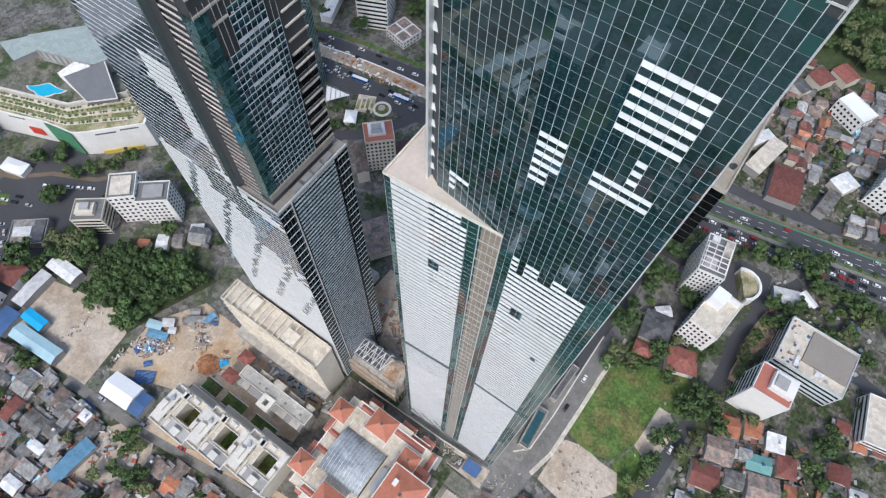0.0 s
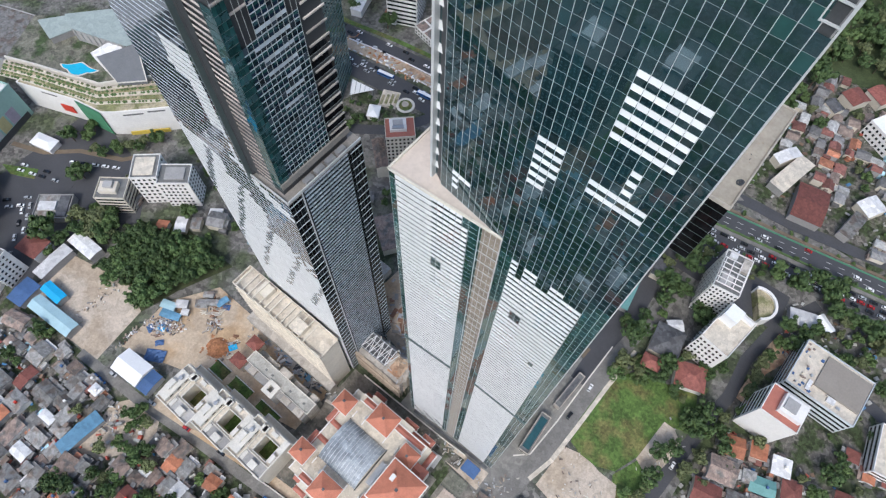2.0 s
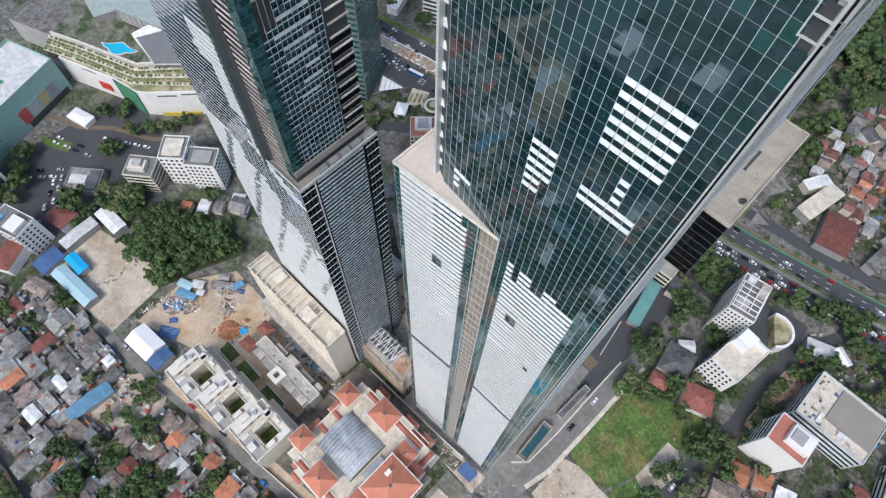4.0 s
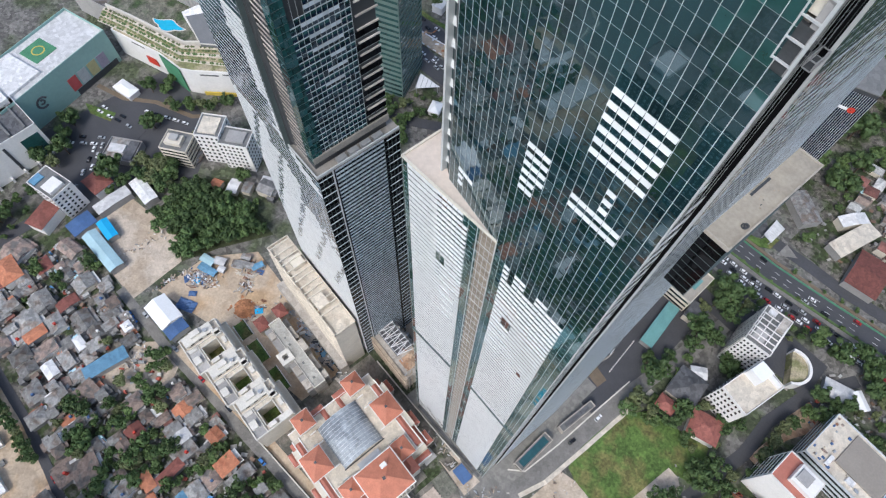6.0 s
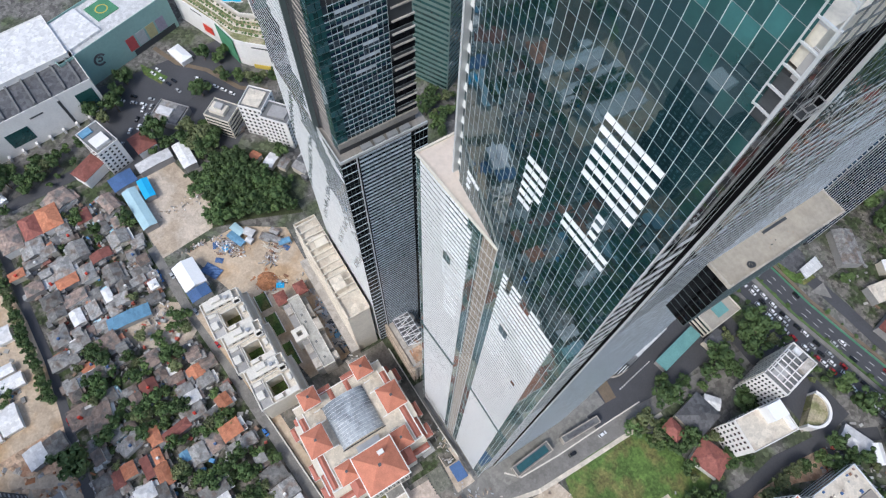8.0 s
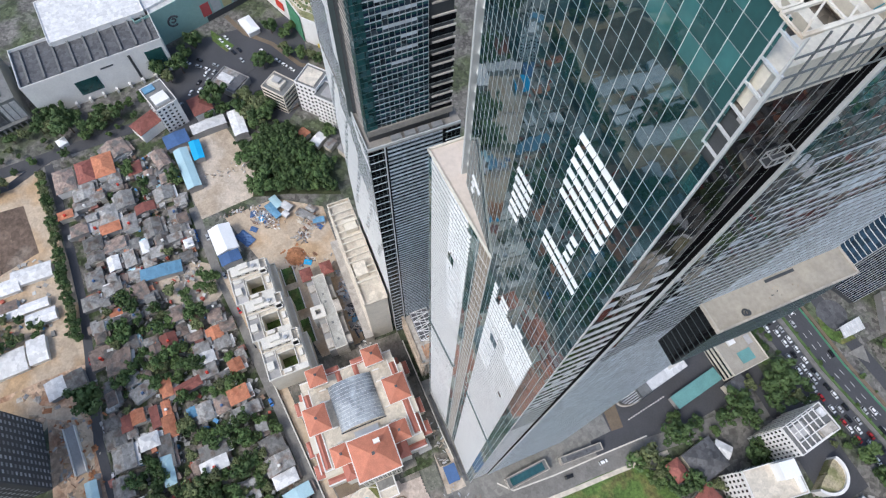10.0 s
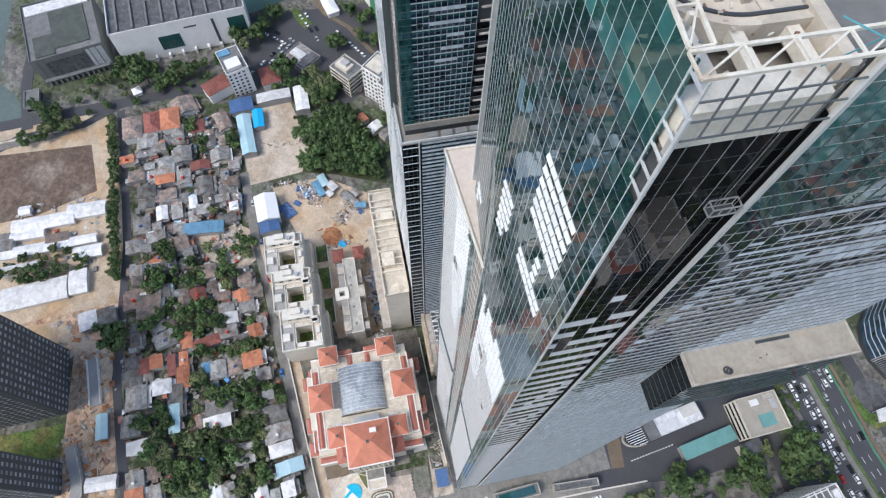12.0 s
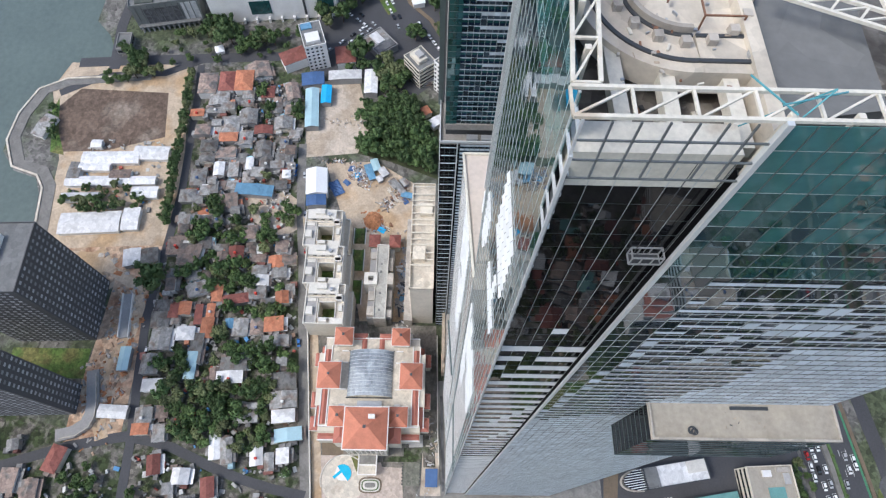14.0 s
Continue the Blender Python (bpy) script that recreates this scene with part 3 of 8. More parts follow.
# ---- curtain walls ----
def curtain(owner, a, b, z0, z1, pitch, row, kind, thick=None, proud=0.16, mull=MULLION, singles=None, tag=""):
    """Glazing from a to b (seen from outside with a on the left), split into columns and rows. kind(u, z, c, r) names what fills a cell."""
    a, b = Vector((*a, 0)), Vector((*b, 0))
    d = b - a
    width = d.length
    d.normalize()
    out = Vector((-d.y, d.x, 0)) * -1
    cols, rows = max(1, round(width / pitch)), max(1, round((z1 - z0) / row))
    pw, rh = width / cols, (z1 - z0) / rows
    fills = {}
    rng = random.Random(int(width * 31 + z1 * 7))
    pane_data = {}

    def quad(key, u0, u1, s0, s1, depth=0.0, lean=0.0):
        tilt_u, tilt_z = rng.gauss(0, 0.0035), rng.gauss(0, 0.003)
        mesh = fills.setdefault(key, Mesh())
        pts = []
        for u, s in ((u0, s0), (u1, s0), (u1, s1), (u0, s1)):
            o = depth + (lean if s == s0 else 0.0) + (u - (u0 + u1) / 2) * tilt_u + (s - (s0 + s1) / 2) * tilt_z
            p = a + d * u + out * o
            pts.append((p.x, p.y, s))
        mesh.face(*pts)

    lines = Mesh()
    for r in range(rows):
        s0, s1 = z0 + r * rh, z0 + (r + 1) * rh
        run = None
        for c in range(cols):
            u0, u1 = c * pw, (c + 1) * pw
            k = kind((u0 + u1) / 2, (s0 + s1) / 2, c, r)
            if not k:
                if run is not None:
                    run = None
                continue
            if singles and singles((u0 + u1) / 2, (s0 + s1) / 2) and k in ("glass", "teal", "black", "lit_teal"):
                if k not in pane_data:
                    pane_data[k] = Mesh().box(-pw / 2 + 0.03, pw / 2 - 0.03, -0.02, 0.02, -rh / 2 + 0.03, rh / 2 - 0.03).data("pane", CELLS[k])
                p = a + d * ((u0 + u1) / 2)
                turn = math.degrees(math.atan2(d.y, d.x))
                piece("pane", pane_data[k], owner, pose(p.x, p.y, (s0 + s1) / 2, rng.gauss(0, 0.22), 0, turn + rng.gauss(0, 0.22)))
            elif k == "stripe":
                quad("film", u0 + 0.04, u1 - 0.04, s1 - rh * 0.34, s1, 0.05, 0.24)
                quad("glass", u0, u1, s0, s1)
            elif k == "stripe_grey":
                quad("greyfilm", u0, u1, s1 - rh * 0.5, s1, 0.05)
                quad("greyglass", u0, u1, s0, s1 - rh * 0.5)
            elif k in ("band", "band_dark"):
                quad("greyfilm" if k == "band" else "film", u0, u1, s0 + rh * (0.3 if k == "band" else 0.04), s1 - rh * (0.4 if k == "band" else 0.0), 0.06)
                quad("slate" if k == "band" else "black", u0, u1, s0, s0 + rh * (0.3 if k == "band" else 0.04))
                if k == "band":
                    quad("slate", u0, u1, s1 - rh * 0.4, s1)
            elif k == "slat":
                quad("film", u0, u1, s1 - rh * 0.17, s1, 0.3)
                quad("blue", u0, u1, s0, s1 - rh * 0.17)
            elif k == "lined":
                quad("greyfilm", u0, u1, s1 - rh * 0.16, s1, 0.04)
                quad("greyglass", u0, u1, s0, s1 - rh * 0.16)
            elif k == "banded":
                quad("greyfilm", u0, u1, s1 - rh * 0.13, s1, 0.06)
                quad("teal", u0, u1, s0 + rh * 0.45, s1 - rh * 0.13)
                quad("navy", u0, u1, s0, s0 + rh * 0.45)
            elif k == "film":
                quad("film", u0, u1, s0 + rh * 0.2, s1, 0.05)
                quad("greyglass", u0, u1, s0, s0 + rh * 0.2)
            elif k == "film_thin":
                quad("film", u0, u1, s0 + rh * 0.07, s1, 0.05)
                quad("greyglass", u0, u1, s0, s0 + rh * 0.07)
            elif k == "greyfilm":
                quad("greyfilm", u0 + pw * 0.05, u1 - pw * 0.05, s0 + rh * 0.2, s1, 0.05)
                quad("black", u0, u1, s0, s1)
            else:
                quad(k, u0, u1, s0, s1)
            p0, p1 = a + d * u0, a + d * u1
            if thick is not None:
                q0, q1 = p0 + out * proud * 0.5, p1 + out * proud * 0.5
                lines.face((p0.x, p0.y, s0 - thick / 2), (p1.x, p1.y, s0 - thick / 2), (q1.x, q1.y, s0 - thick / 2), (q0.x, q0.y, s0 - thick / 2))
                lines.face((q0.x, q0.y, s0 - thick / 2), (q1.x, q1.y, s0 - thick / 2), (q1.x, q1.y, s0 + thick / 2), (q0.x, q0.y, s0 + thick / 2))
                lines.face((q0.x, q0.y, s0 + thick / 2), (q1.x, q1.y, s0 + thick / 2), (p1.x, p1.y, s0 + thick / 2), (p0.x, p0.y, s0 + thick / 2))
    for k, mesh in fills.items():
        me = bpy.data.meshes.new("panels")
        me.from_pydata(mesh.v, [], mesh.f)
        me.materials.append(CELLS[k])
        ob = new(NAMES.get(k, "glazing"), me)
        ob.parent = owner
        tagged(ob, kind="stuff")
    if lines.f:
        me = bpy.data.meshes.new("transoms")
        me.from_pydata(lines.v, [], lines.f)
        me.materials.append(mull)
        ob = new("transom_grid", me)
        ob.parent = owner
        tagged(ob, kind="stuff")
    turn = Matrix.Rotation(math.atan2(d.y, d.x), 4, "Z")
    return a, d, out, turn, pw, rh


CELLS = {"lit_teal": LITTEAL, "glass": GLASS, "teal": TEALGLASS, "black": BLACKGLASS, "greyglass": GREYGLASS, "film": FILM, "greyfilm": FILMGREY, "louvre": LOUVRE, "concrete": CONCRETE, "navy": NAVY, "blue": BLUEGLASS, "slate": SLATEGLASS}
NAMES = {"film": "white_panelling", "greyfilm": "grey_panelling", "louvre": "louvre_panelling", "concrete": "slab_facing"}


def mullions(owner, frame_of, us, z0, z1, width=0.1, proud=0.16, mat=MULLION, name="mullion"):
    a, d, out, turn, pw, rh = frame_of
    shared = Mesh().box(-width / 2, width / 2, -proud, 0.0, 0, 1).data(name, mat)
    for u in us:
        p = a + d * u
        ob = piece(name, shared, owner, Matrix.Translation((p.x, p.y, z0)) @ turn)
        ob.scale = (1, 1, z1 - z0)


# ---- the tower ----
tower = thing("skyscraper", "dark teal glass skyscraper with unfinished crown and white lower panels", "skyscraper", at=(0, 0, 0))
TX, TY, ROW, COL = 3.2, 47.9, 2.02, 1.425
lower = [(TX - .3, TY + .15), (-20, TY + .15), (-45.8, 46.4), (-45.8, 98), (TX - .15, 98), (TX - .15, 57.6), (TX - .95, 57.5), (TX - .95, TY + .4), (TX - .3, TY + .35)]
upper = [(TX - .3, TY + .15), (-20, TY + .15), (-36.2, 50.25), (-38.6, 51.5), (-38.6, 98), (TX - .15, 98), (TX - .15, 57.6), (TX - .95, 57.5), (TX - .95, TY + .4), (TX - .3, TY + .35)]
part("core_lower", Mesh().prism(lower, 0, 216.3), DARKSTEEL, tower)
part("core_upper", Mesh().prism(upper, 216.3, 283.5), DARKSTEEL, tower)
part("shoulder_roof", Mesh().prism([(-20, TY), (-46, 46.2), (-46, 97.8), (-38.6, 97.8), (-38.6, 51.4), (-36.2, 50.2)], 216.3, 216.7), PINKROOF, tower, "pinkish screed shoulder roof")
par = Mesh()
par.beam((-20, TY - .05, 216.9), (-46, 46.1, 216.9), 0.22).beam((-46, 46.1, 216.9), (-46, 97.8, 216.9), 0.22)
part("shoulder_parapet", par, CREAMFRAME, tower)


def kind_upper(u, z, c, r):
    x = -20 + u
    if x > TX - 1.6 and z > 280.0:
        return None
    if -2.3 < x < -0.6 and 284.3 < z < 286.0:
        return "concrete"
    if z > 274 and x > -9 and (c * 5 + r * 3) % 7 < (z - 276) * .3 + (x + 3) * .35:
        return "teal"
    if 266.6 - 5 * ROW - 1.0 < z < 267.5 and -10.4 < x < -1.6:
        return "stripe"
    if -18.5 < x < -14.0 and 236 < z < 248 and (x < -15.6 or z > 244 or (x > -17.2 and z > 240)):
        return "stripe"
    if -10.2 < x < -1.0 and 243.5 < z < 247.6:
        return "stripe"
    if -6.1 < x < -4.4 and 247.6 < z < 252:
        return "stripe"
    if z < 217:
        limit = 212.5 - (4.2 if -11 < x < -8 else 0) - (2.0 if x > -5 else 0) - (6 if -15.5 < x < -13.5 else 0)
        if x > -0.75:
            return "teal"
        if x < -17.6:
            return "teal" if z < 213 else "glass"
        if z < limit:
            if z < 122 and not (117 < z < 119):
                return "film_thin"
            if (-14 < x < -12 and 186 < z < 190) or (-5 < x < -3.5 and 168 < z < 170):
                return "glass"
            if -17 < x < -11.5 and 166 < z < 197:
                return "stripe" if r % 2 else "film"
            return "film" if z < 190 or (z < 197 and x < -8) else "stripe"
        return "glass"
    if z > 284:
        return "lit_teal" if (c + r) % 3 else "teal"
    return "glass"


def kind_kink(u, z, c, r):
    x = -36.2 + u
    if -33.8 < x < -32.2 and 218 < z < 225 or (-32.3 < x < -29.2 and 223 < z < 225.4):
        return "stripe"
    return "glass"


near = lambda u, z: z > 272.5 and u > 10.5
fa = curtain(tower, (-20, TY), (TX, TY), 0.6, 291.2, COL, ROW, kind_upper, 0.035, proud=0.05, mull=TRANSOM, singles=near)
mullions(tower, fa, [k * fa[4] for k in range(0, 15)], 0.6, 291.2, 0.065, 0.03)
mullions(tower, fa, [15 * fa[4]], 0.6, 280.0, 0.08, 0.05)
fk = curtain(tower, (-36.2, 50.0), (-20, TY), 216.7, 291.2, COL, ROW, kind_kink, 0.035, proud=0.05, mull=TRANSOM)
mullions(tower, fk, [k * fk[4] for k in range(0, 12)], 216.7, 291.2, 0.065, 0.03)
fs = curtain(tower, (-38.6, 51.2), (-36.2, 51.2), 216.7, 291.2, 1.2, ROW * 2, lambda u, z, c, r: "stripe" if c == 0 else "glass", 0.05)
mullions(tower, fs, [0.0], 216.7, 291.2, 0.5, 1.2, name="fin")


def kind_wedge(u, z, c, r):
    x = -46 + u * 0.998
    if -24.8 < x < -20.2:
        return "louvre"
    if x > -27.2 or x < -44.9:
        return "teal"
    if z > 212.5 and x > -28:
        return "teal"
    if z < 12 and (r + c) % 5 == 0:
        return "greyglass"
    if z < 95:
        return "film_thin" if x < -33 or z < 40 or z > 70 else "film"
    if 186 < z < 190 and -38 < x < -31:
        return "teal" if (c % 3) else "film"
    if -34 < x < -28 and 156 < z < 193:
        return "stripe" if r % 2 else "film"
    return "film" if z < 176 or x < -36 else "stripe"


fw = curtain(tower, (-46, 46.2), (-20, TY), 0.6, 216.3, COL, ROW, kind_wedge, 0.04, proud=0.04)
mullions(tower, fw, [21.2, 25.9], 0.6, 216.3, 0.16, 0.1)
mullions(tower, fw, [22.4, 23.6, 24.8], 0.6, 216.3, 0.07, 0.04)
shelf = Mesh().box(0, 4.7, -0.08, 0, -0.09, 0.09).data("louvre_rail", MULLION)
for k in range(52):
    p = fw[0] + fw[1] * 21.2
    piece("louvre_rail", shelf, tower, Matrix.Translation((p.x, p.y, 5.0 + k * 4.04)) @ fw[3])
mullions(tower, fw, [k * fw[4] for k in range(0, 14, 1)], 0.6, 216.3, 0.05, 0.03)
belt = Mesh()
belt.beam((-46, 46.0, 116.5), (-27, 47.2, 116.5), 0.35).beam((-17.5, TY - .1, 118), (TX, TY - .1, 118), 0.35)
part("belt_course", belt, DARKMULLION, tower)


def kind_notch(u, z, c, r):
    if z > 284.4:
        return None
    h = (c * 7 + r * 13) % 11
    if abs(z - 257) < 1.05 and c == 3:
        return "film"
    if z > 254.5:
        return "black"
    if abs((z - 251.7 + 2.02) % 4.04 - 2.02) < 1.01:
        return "black" if h == 3 and z > 215 else "band_dark"
    return "film" if (h == 5 and z < 235) or z < 150 else "black"


fn = curtain(tower, (TX - 0.8, TY + .3), (TX - 0.8, 57.36), 0.6, 286.3, COL, ROW, kind_notch, 0.025, proud=0.04, mull=DARKMULLION, singles=lambda u, z: z > 258)
mullions(tower, fn, [k * fn[4] for k in range(0, 7)], 0.6, 286.3, 0.03, 0.04, GREYMULLION)
part("corner_return", Mesh().box(TX - .79, TX - .18, TY + .18, TY + .28, 0.6, 286.3), GREYWALL, tower)
for k in range(40):
    part("return_rail", Mesh().box(TX - .8, TX - .17, TY + .28, TY + .34, 286.0 - k * 2.02, 286.3 - k * 2.02), MULLION, tower)
# end wall of the recess, near black and almost without gloss
part("recess_wall", Mesh().box(TX - .79, TX - .02, 57.36, 57.46, 0.6, 286.3), NEARBLACK, tower)


def kind_b(u, z, c, r):
    y = 57.5 + u
    h = (c * 5 + r * 11 + (c * r) % 7) % 13
    if z > 285:
        return "lit_teal"
    if z > 279 and h % 3 == 0:
        return "lit_teal"
    if z > 273:
        return "glass" if h in (3, 8, 5, 10) and z < 281 else "teal"
    if 227 < z < 255.2 and y > (78.1 if z > 239 else 72 + (z - 227) * 0.5):
        return "greyfilm"
    if y > 71.5 and z < 227:
        return "greyfilm"
    if 258 < z < 263 and 72 < y < 76.5 and h != 1:
        return "greyfilm"
    if 258 < z < 267.6 and y > 73 and h > 5:
        return "greyfilm"
    if 249.5 < z < 262.5 and 69.0 < y < 70.4 and abs(z - 255.4) > 1.05 and r % 2:
        return "greyfilm"
    left = 62.4 if z > 256 else 62.4 - (256 - z) * 0.12
    if y < left:
        return "slate" if z > 200 else "greyfilm"
    if z < 258 and y < left + 1.5 and r % 2 == 0:
        return "greyfilm"
    if z < 216 - max(0, 64.5 - y) * 1.0:
        return "greyfilm"
    return "slate" if abs(z - 270.0) < 1.02 or (h == 6 and z > 240) else "band"


fb = curtain(tower, (TX, 57.5), (TX, 98), 0.6, 291.2, COL, ROW, kind_b, 0.045, proud=0.05, mull=GREYMULLION, singles=lambda u, z: z > 280 and u < 22)
mullions(tower, fb, [k * fb[4] for k in range(0, 29)], 0.6, 271.4, 0.04, 0.04, GREYMULLION)
mullions(tower, fb, [k * fb[4] for k in range(0, 29)], 271.4, 291.2, 0.07, 0.06, DARKMULLION)
curtain(tower, (TX, 98), (-46, 98), 0.6, 283, 2.85, 4.04, lambda u, z, c, r: "greyfilm" if z < 180 else "glass")
curtain(tower, (-46, 98), (-46, 46.2), 0.6, 216.3, 2.85, 4.04, lambda u, z, c, r: "greyfilm" if r % 2 else "greyglass")
curtain(tower, (-38.6, 98), (-38.6, 51.2), 216.7, 283, 2.85, 4.04, lambda u, z, c, r: "glass")
edge_data = Mesh().box(-0.17, 0.17, -0.17, 0.17, 0, 1).data("corner_fin", MULLION)
for x, y, top, thin in ((TX, TY, 288.4, .6), (TX, 57.5, 291.4, 1)):
    ob = piece("corner_fin", edge_data, tower, Matrix.Translation((x, y, 0.6)))
    ob.scale = (thin, thin, top - 0.6)

# the glazed box that hangs on the side face
part("side_box", Mesh().box(TX - 0.1, 8.0, 72.1, 98.3, 208, 227.0), DARKSTEEL, tower, "dark glazed box hung on the facade")
curtain(tower, (TX, 72.0), (8.1, 72.0), 208, 227.0, 1.6, ROW, lambda u, z, c, r: "black", 0.05, mull=DARKMULLION)
curtain(tower, (8.1, 72.0), (8.1, 98.4), 208, 227.0, COL * 2, ROW, lambda u, z, c, r: "black" if r % 3 else "greyglass", 0.05, mull=DARKMULLION)
part("box_roof", Mesh().box(TX, 8.15, 72.0, 98.4, 227.0, 227.35), BOXROOF, tower, "stained beige screed roof of the side box")
kerb = Mesh()
kerb.box(8.0, 8.3, 71.85, 98.5, 226.8, 227.7).box(TX, 8.0, 71.85, 72.1, 226.8, 227.7).box(TX, 8.0, 98.3, 98.5, 226.8, 227.7)
part("box_kerb", kerb, CONCRETE, tower)
part("slot", Mesh().box(3.6, 4.1, 83.5, 89.0, 227.36, 227.5), DARKSTEEL, tower)

# ---- the crown ----
deck = Mesh().prism([(2.2, TY + .5), (-20, TY + .5), (-36, 50.6), (-38, 97.6), (TX - .4, 97.6), (TX - .4, 57.7), (2.2, 57.7)], 283.2, 283.8)
part("roof_deck", deck, DECKGREY, tower, "dusty concrete roof deck")


def ladder(owner, a, b, gap, z, r=0.075, step=2.9, name="crown_truss"):
    """A flat truss of two rails with rungs and diagonals, every bar a square tube."""
    a, b, gap = Vector(a), Vector(b), Vector(gap)
    n = max(2, round((b - a).length / step))
    m = Mesh()
    m.beam(a, b, r * 1.4).beam(a + gap, b + gap, r * 1.4)
    part(name, m, CREAMFRAME, owner, "primed cream steel truss")
    for k in range(n + 1):
        p = a.lerp(b, k / n)
        part("truss_bar", Mesh().beam(p, p + gap, r), CREAMFRAME, owner)
        if k < n:
            part("truss_diagonal", Mesh().beam(p, a.lerp(b, (k + 1) / n) + gap, r * 0.8), CREAMFRAME, owner)


ladder(tower, (3.0, 47.4, 291.3), (3.0, 74.0, 291.3), (-1.75, 0, 0.0), 291)
ladder(tower, (-8.4, 60.6, 288.6), (-5.0, 68.4, 288.6), (-1.1, 0.9, 0.0), 288, step=1.6)
ladder(tower, (-13.4, 66.6, 288.6), (-5.4, 67.4, 288.6), (0.1, 1.1, 0.0), 288, step=1.6)
ladder(tower, (1.0, 47.55, 291.3), (-36.0, 50.2, 291.3), (0, 1.35, 0.0), 291)
posts = [(TX - .3, TY + .3 + k * 3.2) for k in range(3, 17)] + [(TX - 4.2 - k * 3.2, TY + .6) for k in range(0, 9)]
post_data = Mesh().box(-0.16, 0.16, -0.16, 0.16, 0, 7.6).data("crown_post", CREAMFRAME)
for x, y in posts:
    piece("crown_post", post_data, tower, Matrix.Translation((x - 0.2, y, 283.8)))
for z in (286.3, 288.0, 289.7):
    part("screen_rail", Mesh().beam((TX, TY, z), (TX, 57.5, z), 0.05), SCREENBAR, tower)

screen_data = Mesh().box(-0.05, 0.05, -0.05, 0.05, 0, 4.9).data("screen_bar", SCREENBAR)
for k in range(1, 7):
    piece("screen_bar", screen_data, tower, Matrix.Translation((TX, TY + k * 1.37, 286.3)))
part("recess_parapet", Mesh().prism([(2.42, 48.25), (2.42, 57.3), (0.4, 57.3), (0.4, 48.25)], 284.3, 287.6), CREAMFRAME, tower, "dusty concrete upstand behind the screen")
# the open frame at the corner of the front face
cage = Mesh()
for x in (TX - 0.1, TX - 1.75):
    cage.beam((x, TY - .02, 280.0), (x, TY - .02, 291.2), 0.07)
for k in range(6):
    cage.beam((TX - 0.1, TY - .02, 280.15 + k * 2.02), (TX - 1.75, TY - .02, 280.15 + k * 2.02), 0.085)
cage.beam((TX - 0.1, TY + .3, 280.2), (TX - 1.75, TY + .3, 282.2), 0.06)
part("corner_frame", cage, MULLION, tower, "white open steel frame at the glass corner")


RX, RY = -10.2, 56.0
part("ring_slab", ring(Mesh(), RX, RY, 3.4, 6.2, 286.3, 286.9, -180, 5, 40).box(RX + 3.4, RX + 6.2, RY + .5, 60.2, 286.3, 286.9), BEIGE, tower, "curved concrete slab on the roof")
part("ring_gutter", ring(Mesh(), RX, RY, 5.45, 5.7, 286.9, 287.05, -180, 5, 40).box(RX + 5.45, RX + 5.7, RY + .5, 59.6, 286.9, 287.05), DARKSTEEL, tower)
part("ring_kerb", ring(Mesh(), RX, RY, 6.2, 6.5, 285.2, 287.0, -180, 5, 40).box(RX + 6.2, RX + 6.5, RY + .5, 60.2, 285.2, 287.0), BEIGE, tower)
part("inner_kerb", ring(Mesh(), RX, RY, 3.1, 3.4, 286.3, 287.4, -180, 5, 32), CONCRETE, tower)
part("inner_gutter", ring(Mesh(), RX, RY, 3.45, 3.7, 286.9, 287.0, -180, 5, 32).box(RX + 3.45, RX + 3.7, RY + .5, 59.6, 286.9, 287.0), DARKSTEEL, tower)
part("ring_floor", Mesh().box(-13.4, -7.0, 52.9, 60.0, 284.2, 286.4), BEIGE, tower)
part("inner_rail", Mesh().beam((-12, 57, 287.6), (-7.6, 57, 287.6), 0.05).beam((-7.6, 57, 286.4), (-7.6, 57, 287.6), 0.05).beam((-7.6, 59.5, 286.4), (-7.6, 59.5, 287.6), 0.05).beam((-7.6, 57, 287.6), (-7.6, 59.5, 287.6), 0.05), RUST, tower)
part("drain_cap", ring(Mesh(), -5.2, 59.8, 0.05, 0.5, 286.9, 287.1, n=16), STEEL, tower)
beams = [((-6.2, 51.4), (0.6, 51.6)), ((-4.2, 54.5), (1.0, 54.4)), ((-4.0, 58.2), (1.2, 58.2))]
for (x0, y0), (x1, y1) in beams:
    m = Mesh().beam((x0, y0, 286.1), (x1, y1, 286.1), 0.45)
    part("roof_beam", m, CREAMFRAME, tower)
part("lift_wall", Mesh().box(-14, 0.6, 59.4, 60.3, 283.8, 287.3), BEIGE, tower)
part("grey_roof", Mesh().prism([(-14, 60.4), (-0.6, 60.4), (-1.6, 66.9), (-8.3, 67.2), (-14, 67.6)], 284.4, 286.6), GREYROOF, tower, "smooth grey membrane roof slab")
bolt_data = Mesh().box(-0.28, 0.28, -0.28, 0.28, 0, 0.5).data("upstand", CONCRETE)
for k in range(9):
    t = radians(-70 + k * 22)
    piece("upstand", bolt_data, tower, Matrix.Translation((RX + 4.3 * math.cos(t), RY + 4.3 * math.sin(t), 286.9)))
part("roof_well", Mesh().box(-4.0, 0.8, 48.8, 59.3, 283.85, 283.95), DECKGREY, tower, "dark dirty floor of the roof well")
stay = Mesh()
for a, b in (((0.2, 57.4, 287.0), (2.2, 59.2, 292.6)), ((2.2, 59.2, 292.6), (3.0, 57.6, 289.5)), ((0.4, 56.2, 291.4), (2.9, 57.8, 291.6)), ((1.4, 60.6, 291.5), (2.6, 57.0, 291.9))):
    stay.beam(a, b, 0.035)
hoist = thing("roof_hoist", "blue painted steel davit hoist on the roof edge", "hoist")
part("arm", stay, TEALFRAME, hoist)
